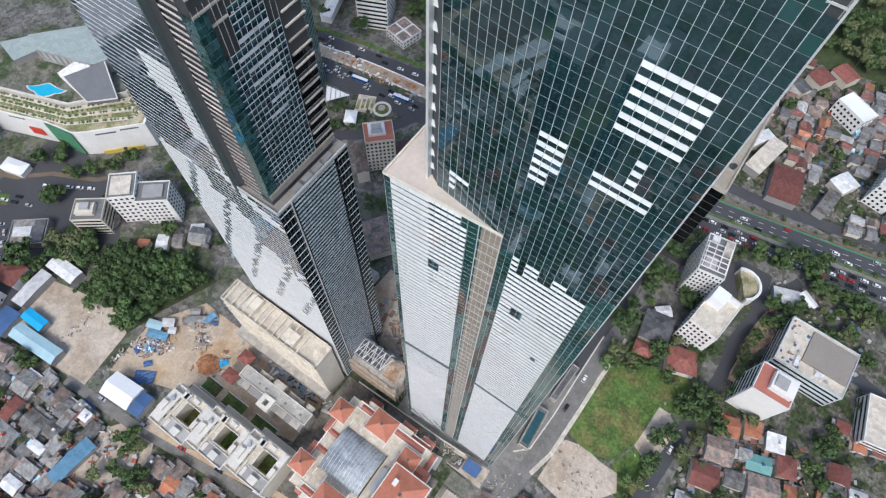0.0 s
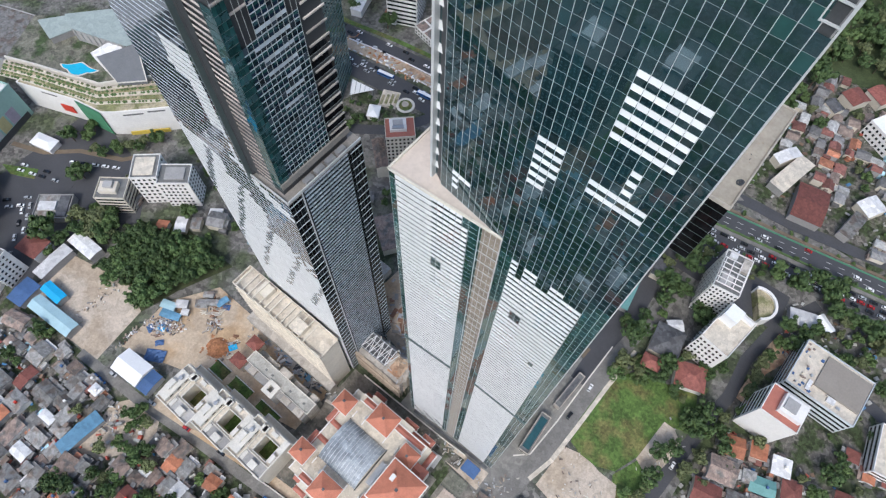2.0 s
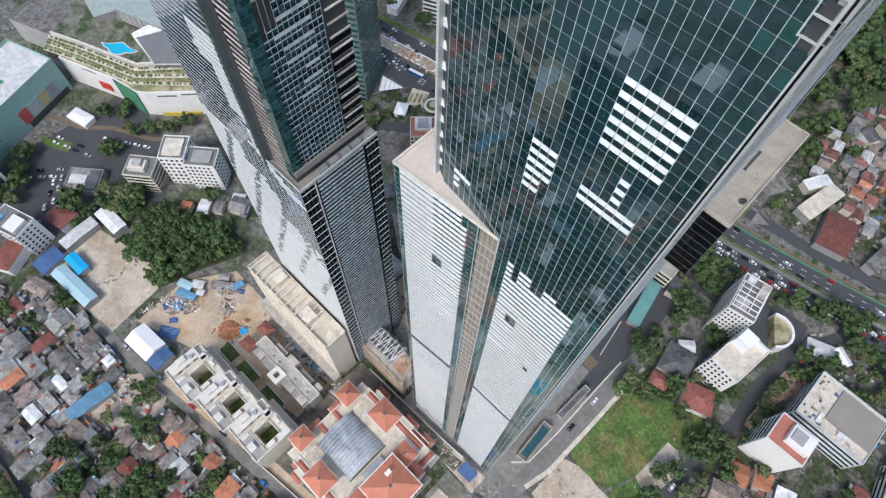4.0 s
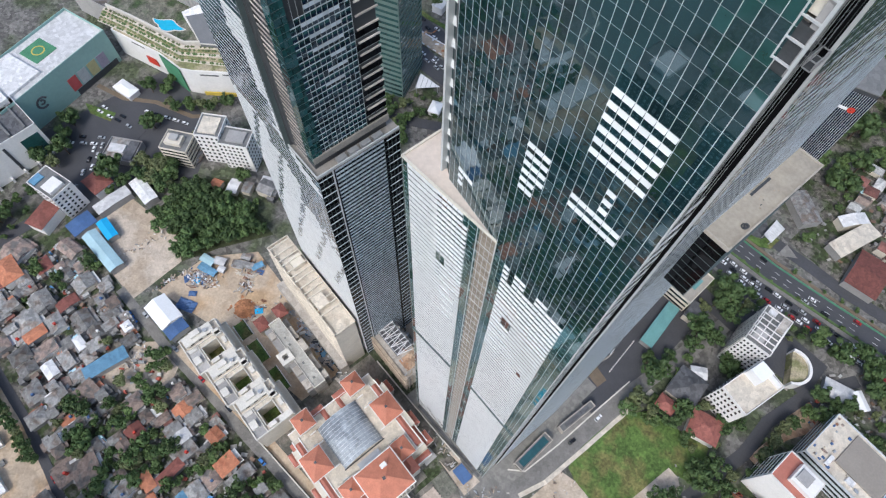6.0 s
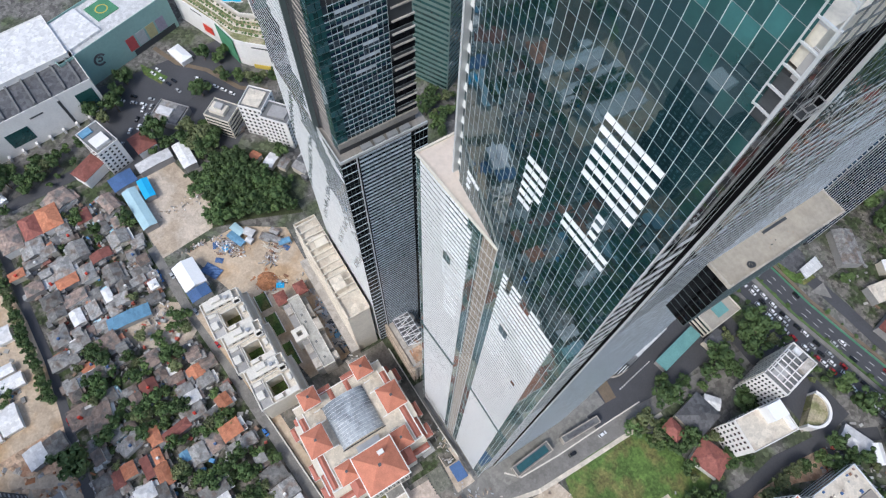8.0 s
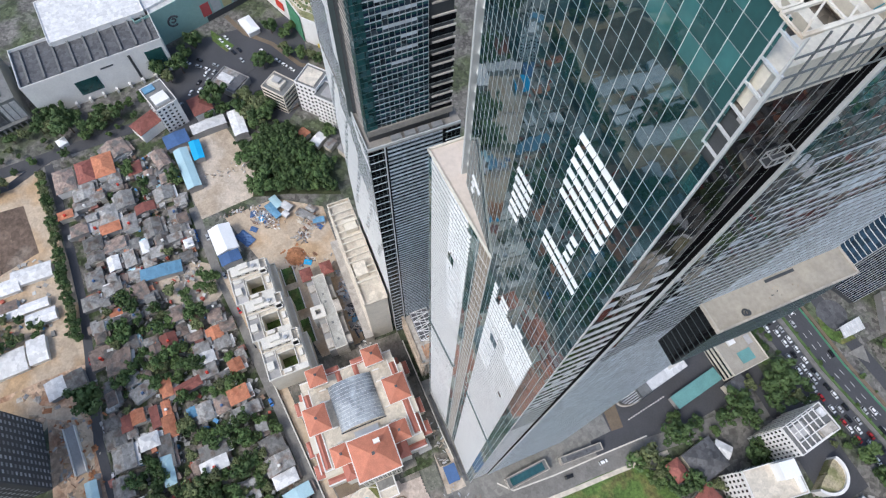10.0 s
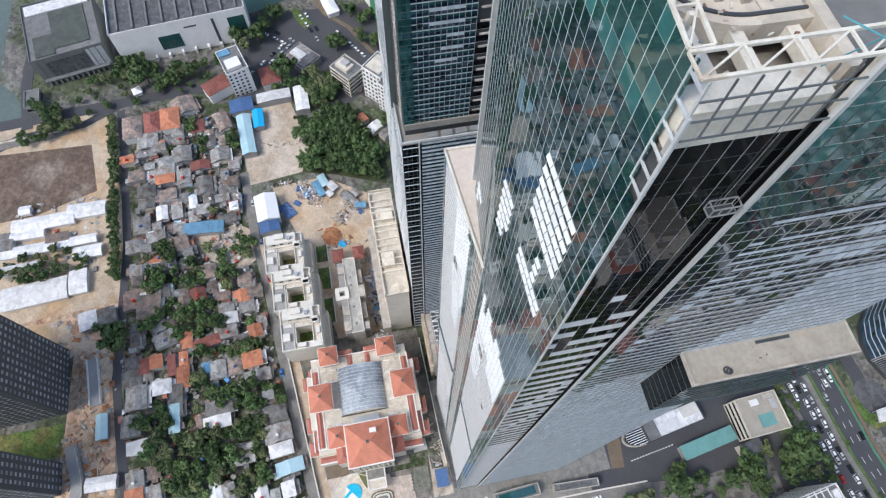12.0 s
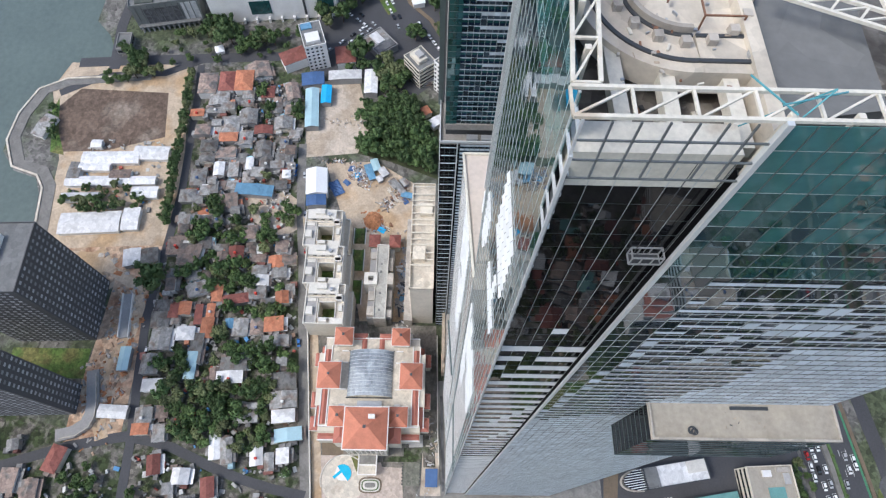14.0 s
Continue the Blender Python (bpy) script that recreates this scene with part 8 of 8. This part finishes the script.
def far_house(x, y, w, d, turn, colour, h, rng):
    move = pose(x, y, 0, 0, 0, turn)
    b = Mesh().box(-w / 2, w / 2, -d / 2, d / 2, 0, h)
    far_houses.add(b.v, b.f, rng.choice([GREYWALL, CREAMWALL, GREYWALL]), move)
    r = Mesh()
    rise = min(w, d) * rng.uniform(.14, .26)
    if rng.random() < .4:
        r.hip(-w / 2, w / 2, -d / 2, d / 2, h + .2, rise, .4)
    else:
        r.gable(-w / 2, w / 2, -d / 2, d / 2, h, rise, .35)
    far_houses.add(r.v, r.f, FAR[colour], move)
    annex_round(x, y, w, d, turn, h, random.Random(int(x * 7 + y * 13)), 3)


# groves and single trees among the houses
for n, poly in ((46, [(-48, -102), (-50, -88), (-46, -59), (-30, -51), (-25, -59), (-19, -68), (-15, -83), (-30, -92)]), (16, [(-69, -71), (-67, -32), (-57, -32), (-55, -49), (-62, -70)]), (9, [(-59, -103), (-64, -85), (-50, -86), (-47, -97)]),
                (22, [(-120, -99), (-120, -83), (-119, -62), (-104, -60), (-98, -75), (-107, -98)]), (14, [(-138, -100), (-143, -70), (-131, -70), (-128, -97)]), (10, [(-91, -74), (-90, -42), (-84, -43), (-86, -73)])):
    scatter(n, poly, .55, 1.05, 3.3, (0, 1, 2, 3))
for n, poly in ((8, [(-26, -56), (-27, -42), (-16, -42), (-14, -56)]),
                (10, [(-49, -56), (-49, -41), (-29, -42), (-37, -49)]), (4, [(-80, -76), (-79, -69), (-71, -69), (-72, -74)]), (3, [(-225, -54), (-223, -42), (-210, -44)]), (4, [(-245, -80), (-243, -72), (-232, -72)]), (6, [(-151, -55), (-152, -41), (-138, -41)]),
                (7, [(-162, -98), (-160, -86), (-144, -83)]), (8, [(-150, -68), (-150, -58), (-120, -45), (-122, -60)])):
    scatter(n, poly, .55, 1.05, 3.3, (0, 1, 2, 3))
taken += [(a, b, 1.5) for a, b, *_ in tree_spots]
rh = random.Random(21)


def marked(rows):
    for x, y, w, d, turn, colour in rows:
        if in_road(x, y, .6):
            continue
        house(x, y, w, d, turn, colour, rh.uniform(3.2, 5), rng=rh)
        taken.append((x, y, (w + d) / 4 + .8))


# houses with roofs of their own, by the mall street
marked([(-255, -79, 13, 16, 20, "brown"), (-238, -70, 9, 8, 3, "red"), (-238, -54, 13, 8, 15, "brown"), (-236, -82, 8, 7, 3, "grey"),
        (-234, -113, 4, 8, 2, "white"), (-231, -100, 11, 12, 2, "grey"), (-222, -101, 4, 12, 2, "grey"), (-219, -112, 5, 8, 2, "orange"),
        (-217, -79, 11, 10, 4, "grey"), (-213, -57, 9, 11, 4, "grey"), (-211, -90, 12, 11, 4, "grey")])
# houses with roofs of their own, in the upper rows
marked([(-208, -69, 6, 11, 4, "red"), (-206, -106, 7, 9, 2, "brown"), (-201, -89.5, 6, 11, 3, "orange"), (-201, -79, 10, 8, 3, "grey"),
        (-196, -111, 10, 8, 2, "brown"), (-194, -100, 8, 10, 2, "grey"), (-193, -67, 12, 9, 4, "grey"), (-189.5, -89, 7, 12, 3, "brown"),
        (-187, -54, 6, 9, 4, "grey"), (-185, -100, 6, 9, 2, "grey"), (-184, -111, 7, 7, 2, "red")])
# houses with roofs of their own, round the bare plot
marked([(-182, -73.5, 8, 4, 4, "white"), (-182, -63, 8, 7, 4, "grey"), (-178, -91.5, 9, 6, 4, "white"), (-178, -83, 10, 6, 4, "grey"),
        (-172, -103, 11, 9, 2, "grey"), (-159, -107, 8, 9, 2, "grey"), (-155, -82, 10, 11, 10, "brown"), (-135, -66, 8, 9, 5, "brown"),
        (-128, -92, 7, 9, 5, "grey"), (-126, -106, 11, 12, 3, "brown"), (-122, -72, 7, 8, 5, "red")])
# houses with roofs of their own, along the tree row
marked([(-120, -98, 13, 12, -5, "brown"), (-117, -49, 7, 8, 5, "orange"), (-111, -57, 5, 8, 5, "grey"), (-110.5, -47, 6, 9, 5, "grey"),
        (-105, -56, 6, 9, 4, "white"), (-100, -90, 7, 11, 18, "grey"), (-98, -57, 7, 10, 4, "grey"), (-97, -78, 9, 5, 0, "orange"),
        (-94, -68, 5, 14, 10, "red"), (-90, -34, 6, 5, 3, "paleblue"), (-90, -50, 9, 7, 3, "grey")])
# houses with roofs of their own, in the middle rows
marked([(-89.5, -106, 6, 9, 1, "grey"), (-88, -94, 7, 6, 2, "orange"), (-87.5, -80.5, 7, 4, 2, "orange"), (-87, -100, 8, 5, 2, "red"),
        (-85, -86.5, 11, 4, 2, "red"), (-81.5, -106, 8, 9, 1, "grey"), (-81, -35.5, 8, 5, 4, "paleblue"), (-80, -45, 8, 10, 5, "orange"),
        (-80, -69, 5, 4, 3, "blue"), (-79, -54, 9, 7, 3, "brown"), (-78, -63, 9, 8, 3, "grey")])
# houses with roofs of their own, by the lane
marked([(-77.5, -80.5, 11, 6, 2, "orange"), (-74, -91, 7, 9, 2, "white"), (-74, -117, 8, 6, 5, "orange"), (-71, -104, 12, 10, 1, "grey"),
        (-71, -43, 6, 13, 5, "grey"), (-66, -84, 16, 6, 0, "grey"), (-58, -63, 7, 13, 4, "grey"), (-57, -85, 14, 5, 0, "paleblue"),
        (-57, -106, 10, 9, 0, "grey"), (-51, -64, 6, 13, 4, "white"), (-50, -36, 9, 11, 8, "grey")])
# houses with roofs of their own, round the grove
marked([(-46.5, -103, 6, 10, 3, "white"), (-40, -35, 8, 13, 6, "grey"), (-33, -53, 9, 12, 4, "grey"), (-32, -34, 6, 11, 6, "white"),
        (-31, -104, 8, 8, 5, "grey"), (-24.5, -104, 5, 8, 4, "orange"), (-23, -95, 8, 6, 8, "grey"), (-23, -30.5, 6, 13, 8, "paleblue"),
        (-18, -128, 10, 8, 8, "red"), (-17, -66, 12, 5, 8, "white"), (-15, -59.5, 12, 5, 8, "grey")])
# houses with roofs of their own, at the curving lane
marked([(-14, -75, 7, 6, 10, "red"), (-13, -45, 9, 6, 8, "white"), (-13, -32, 7, 6, 6, "white"), (-11, -24, 13, 6, 6, "grey"),
        (-10, -38, 8, 4, 6, "grey"), (-10, -142, 12, 7, -15, "red"), (-8, -94, 9, 6, 10, "red"), (-8, -158, 10, 6, 0, "white"),
        (-3, -80, 7, 8, 0, "white"), (0, -162, 11, 8, 0, "brown"), (2, -66, 9, 6, 10, "red")])
# houses with roofs of their own, by the lower street
marked([(4, -150, 9, 7, 5, "brown")])

# villas by the tree-lined street
marked([(91, 133, 11, 10, 20, "orange"), (102, 139, 8, 8, 20, "orange"), (92, 119, 13, 12, 15, "brown"), (91, 104, 13, 12, 12, "red"), (111, 125, 12, 8, 18, "teal"), (123, 131, 9, 10, 18, "red"),
        (117, 114, 15, 14, 18, "brown"), (114, 139, 9, 9, 18, "white"), (104, 111, 9, 8, 15, "grey"), (104, 125, 6, 6, 18, "grey"), (131, 120, 10, 9, 15, "orange")])


def fill(poly, step, palette, turn, seed, keep=.92, green=.1, lo=4.6, hi=9.0, far=False):
    """Crowds a plot with houses on a loose grid, with trees in some gaps."""
    rng = random.Random(seed)
    xs, ys = [p[0] for p in poly], [p[1] for p in poly]
    x = min(xs)
    while x < max(xs):
        y = min(ys) + rng.uniform(0, step)
        while y < max(ys):
            px, py = x + rng.uniform(-1.3, 1.3), y + rng.uniform(-1.0, 1.0)
            inside = False
            for (x0, y0), (x1, y1) in zip(poly, poly[1:] + poly[:1]):
                if (y0 > py) != (y1 > py) and px < (x1 - x0) * (py - y0) / (y1 - y0) + x0:
                    inside = not inside
            w, d = rng.uniform(lo, hi), rng.uniform(lo, hi * .85)
            if inside and not in_road(px, py, (w + d) / 4 - 1.5) and all((px - a) ** 2 + (py - b) ** 2 > (r + (w + d) / 4 - 1.1) ** 2 for a, b, r in taken):
                k = rng.random()
                lush = noise.noise(Vector((px * .035, py * .035, seed)))
                if k < green + max(0, lush) * .9:
                    tree_spots.append((px, py, rng.uniform(.5, 1.0), rng.choice((0, 1, 2, 4))))
                elif k < keep:
                    spot = (px, py, w, d, turn + rng.gauss(0, 2.5) + rng.choice((0, 90)), rng.choice(palette), rng.choice((2.8, 3.2, 3.6, 5.4)))
                    if far or len(made_houses) >= 300:
                        far_house(*spot, rng)
                    else:
                        house(*spot, rng=rng)
                    taken.append((px, py, (w + d) / 4))
            y += step * rng.uniform(.85, 1.15)
        x += step


GREYS = ["grey"] * 17 + ["brown"] * 9 + ["white"] * 2 + ["orange", "red"]
fill([(-112, -106), (-115, -37), (-60, -31), (-4, -22), (-2, -44), (-10, -70), (-24, -92), (-24, -106)], 6.9, GREYS, 5, 4, .9, .3, 4.2, 8.2)
MIXED = ["orange"] * 4 + ["red"] * 4 + ["grey"] * 3 + ["white"] * 2 + ["teal"]
fill([(80, 46), (78, 138), (130, 140), (165, 150), (165, 60)], 11.5, MIXED, 12, 9, .95, .15, 7, 13)
fill([(120, 145), (140, 170), (165, 170), (165, 148)], 10, MIXED, 10, 12, .9, .2)
fill([(-230, -108), (-230, -52), (-192, -46), (-185, -48), (-150, -43), (-115, -37), (-112, -106)], 6.2, GREYS, 3, 3, .97, .1, 4.0, 8.0)
fill([(-20, -104), (-10, -74), (6, -46), (10, -22), (60, -16), (60, -104)], 7.6, GREYS + ["orange"] * 3 + ["red"] * 6, 10, 6, .92, .26, far=True)
fill([(-16, -118), (50, -114), (50, -196), (-24, -196)], 8.0, GREYS + ["orange"] * 3 + ["red"] * 4, 8, 7, .9, .3, far=True)
fill([(24, 284), (24, 404), (80, 411), (210, 430), (230, 320), (140, 284)], 8.4, GREYS + ["orange"] * 4 + ["red"] * 8 + ["white"] * 2, 12, 8, .95, .12, far=True)
fill([(-262, 26), (-262, 46), (-200, 46), (-180, 44), (-226, 42)], 9.0, GREYS, 20, 10, .8, .3, far=True)
fill([(-420, 290), (-420, 420), (-180, 420), (-160, 285)], 14, GREYS + ["orange"] * 4, 15, 13, .7, .45, 8, 14, far=True)
fill([(60, -10), (60, 40), (24, 48), (16, 30), (18, -4)], 10, MIXED, 10, 14, .9, .1, far=True)
fill([(-100, 130), (-100, 215), (-30, 220), (-20, 130)], 12, GREYS, -5, 16, .6, .4, far=True)
fill([(-256, 62), (-262, 100), (-150, 125), (-140, 74), (-180, 50)], 10, GREYS, 30, 17, .62, .35, 6, 11, far=True)
annexes.finish("lean_tos", "crowded low lean-tos with patched sheet roofs", "lean-tos")
far_houses.finish("distant_houses", "crowded distant small houses with mixed roofs", "houses")
scatter(22, [(80, 90), (78, 215), (150, 220), (160, 100)], .6, 1.1, 7)
scatter(64, [(14, 416), (12, 500), (96, 520), (112, 428), (78, 420), (46, 414)], 1.0, 1.7, 5.5, (0, 2, 3))

# yard clutter between the houses
clutter = Joined()
CLUTTER = [material("clutter_" + k, c, .8, vary=.1, spread=.4, island=True) for k, c in (("white", (.45, .45, .43)), ("blue", (.1, .25, .45)), ("red", (.4, .1, .07)), ("grey", (.3, .29, .27)), ("brown", (.2, .13, .09)))]
rk = random.Random(77)
ZONES = [(-250, -110, -106, -46), (-115, -5, -106, -30), (-8, 60, -190, -20), (-185, -150, -20, 26), (-120, -25, -140, -116), (80, 160, 62, 150), (24, 180, 285, 400), (-200, -150, -182, -128), (-60, -22, 60, 66), (84, 140, 196, 232)]
for k in range(2000):
    x0, x1, y0, y1 = ZONES[(0, 0, 0, 0, 1, 1, 1, 2, 2, 2, 6, 5, 5, 6, 7, 9)[k % 16]]
    x, y = rk.uniform(x0, x1), rk.uniform(y0, y1)
    if (k % 16 < 7 and y > -40 + (x + 180) * .1) or in_road(x, y, -.5):
        continue
    h, w, d = (rk.choice((.5, 1.2, 2.2)) if k % 16 < 9 else rk.choice((.3, .6, 1.2))), rk.uniform(.3, 1.6), rk.uniform(.25, 1.1)
    b = Mesh().box(-w, w, -d, d, 0, h)
    clutter.add(b.v, b.f, rk.choice(CLUTTER[:1] + CLUTTER[3:4] * 6 + CLUTTER), pose(x, y, 0.05, 0, 0, rk.uniform(0, 90)))
clutter.finish("yard_clutter", "scattered sheets, boxes and rubbish between houses", "clutter")

CLEAR = ((-225, 33, 6), (-217, 40, 7), (-206, 56, 8), (-211, 46, 6), (-7, 155, 22), (6, 175, 15), (-1, 203, 15), (-205, 254, 13), (-228, 256, 17), (-236, 246, 7), (-153, 161, 14), (-159, 148, 11), (-118, 116, 14), (-189, 190, 8), (-177, 193, 6), (-229, 172, 22), (-327, 24, 9), (-268, -22, 7), (-265, -56, 8), (-252, -21, 8), (-247, -4, 7), (-271, -42, 9), (-257, 28, 8), (-282, 0, 9), (38, 159, 8), (57, 150, 8), (37, 170, 4))
tree_spots[:] = [s for s in tree_spots if not in_road(s[0], s[1], -2.9) and all((s[0] - a) ** 2 + (s[1] - b) ** 2 > r * r for a, b, r in CLEAR)]
far_trees = Joined()
tree_spots.sort(key=lambda s: (s[0] + 60) ** 2 * .5 + (s[1] - 20) ** 2)
for k, (x, y, s, kind) in enumerate(tree_spots):
    src = TREES[kind]
    tall = s * (0.9 + 0.2 * ((k * 13) % 7) / 7)
    place = pose(x, y, 0, 0, 0, (k * 67) % 360)
    if k < 300:
        ob = copy_thing(src, place)
        ob.scale = (s, s, tall)
        tagged(ob, "broad green tree with a dense leafy crown", "tree", "city trees")
    else:
        for o in src.children:
            far_trees.add([v.co for v in o.data.vertices], [tuple(f.vertices) for f in o.data.polygons], o.data.materials[0], place @ Matrix.Diagonal((s, s, tall, 1)))
far_trees.finish("distant_trees", "dense green crowns of distant street trees", "trees")
for src in TREES:
    for o in list(src.children_recursive) + [src]:
        bpy.data.objects.remove(o)


# ---- vehicles ----
def car_kind(colour):
    t = thing("car", colour + " car on the road", "car", "traffic")
    b = Mesh()
    b.v += [(-2.2, -.85, .35), (2.2, -.85, .35), (2.2, .85, .35), (-2.2, .85, .35), (-2.2, -.88, .85), (2.15, -.84, .8), (2.15, .84, .8), (-2.2, .88, .85)]
    b.f += [(3, 2, 1, 0), (4, 5, 6, 7), (0, 1, 5, 4), (1, 2, 6, 5), (2, 3, 7, 6), (3, 0, 4, 7)]
    b.v += [(-1.5, -.66, 1.45), (.5, -.66, 1.45), (.5, .66, 1.45), (-1.5, .66, 1.45), (-1.5, -.66, 1.5), (.5, -.66, 1.5), (.5, .66, 1.5), (-1.5, .66, 1.5)]
    b.f += [tuple(8 + k for k in q) for q in ((3, 2, 1, 0), (4, 5, 6, 7), (0, 1, 5, 4), (1, 2, 6, 5), (2, 3, 7, 6), (3, 0, 4, 7))]
    part("body", b, CARPAINT[colour], t)
    c = Mesh()
    c.v += [(-2.0, -.8, .85), (1.2, -.8, .85), (1.2, .8, .85), (-2.0, .8, .85), (-1.5, -.66, 1.45), (.5, -.66, 1.45), (.5, .66, 1.45), (-1.5, .66, 1.45)]
    c.f += [(0, 1, 5, 4), (1, 2, 6, 5), (2, 3, 7, 6), (3, 0, 4, 7)]
    part("cabin_glass", c, WINDOW, t)
    w = Mesh()
    for k in range(10):
        a0, a1 = 2 * math.pi * k / 10, 2 * math.pi * (k + 1) / 10
        w.face((.33 * math.cos(a0), -.1, .33 * math.sin(a0)), (.33 * math.cos(a1), -.1, .33 * math.sin(a1)), (.33 * math.cos(a1), .1, .33 * math.sin(a1)), (.33 * math.cos(a0), .1, .33 * math.sin(a0)))
        w.face((0, -.1, 0), (.33 * math.cos(a0), -.1, .33 * math.sin(a0)), (.33 * math.cos(a1), -.1, .33 * math.sin(a1)))
        w.face((0, .1, 0), (.33 * math.cos(a0), .1, .33 * math.sin(a0)), (.33 * math.cos(a1), .1, .33 * math.sin(a1)))
    wd = w.data("wheel", RUBBER)
    for x in (-1.35, 1.35):
        for y in (-.8, .8):
            piece("wheel", wd, t, Matrix.Translation((x, y, .33)))
    return t


CARS = {k: car_kind(k) for k in CARPAINT}
rc = random.Random(4)
pick = lambda: rc.choice(["white"] * 6 + ["black"] * 4 + ["silver"] * 3 + ["red"])


def cars_along(pts, offs, gap, z=0.22, miss=.15):
    for (x0, y0), (x1, y1) in zip(pts, pts[1:]):
        a = math.atan2(y1 - y0, x1 - x0)
        length = math.hypot(x1 - x0, y1 - y0)
        for off in offs:
            s = rc.uniform(0, gap)
            while s < length:
                if rc.random() > miss:
                    x, y = x0 + math.cos(a) * s - math.sin(a) * off, y0 + math.sin(a) * s + math.cos(a) * off
                    copy_thing(CARS[pick()], pose(x, y, z, 0, 0, math.degrees(a) + rc.gauss(0, 1.5)))
                s += gap * rc.uniform(.8, 1.4)


cars_along(SERVICE[3:10], (-3.4, 0, 3.4), 6.4, .22, .1)
cars_along(AVENUE[2:10], (-3.8, 0, 3.8), 34, .24, .35)
cars_along(AVENUE[:3], (-3.8, 0, 3.8), 10, .24, .45)
cars_along(SERVICE[:3], (-3, 0, 3), 9, .24, .45)
cars_along([(-200, -44), (-116, -34), (-53, -24), (-23, -19)], (1.2,), 26, .17, .2)
cars_along([(-306, 25), (-280, 41)], (0,), 5.6, .2, .05)
cars_along([(-330, 2), (-300, 14)], (-2, 2), 8, .1, .2)
cars_along([(-318, -30), (-298, -8)], (0, 5), 6, .1, .2)
cars_along([(-300, -8), (-264, -46)], (-2, 2), 9, .1, .3)
cars_along([(20, 78), (21, 133)], (1,), 22, .18, .3)
cars_along([(72, 90), (79, 158)], (1,), 18, .2, .3)
cars_along([(-164, -115), (-97, -113), (-52, -112)], (1,), 18, .2, .3)
for x, y, turn in ((-182, -46, 5), (-178, -46, 5), (-71, -31.5, 8)):
    copy_thing(CARS["blue"], pose(x, y, .2, 0, 0, turn))
for src in CARS.values():
    for o in list(src.children_recursive) + [src]:
        bpy.data.objects.remove(o)
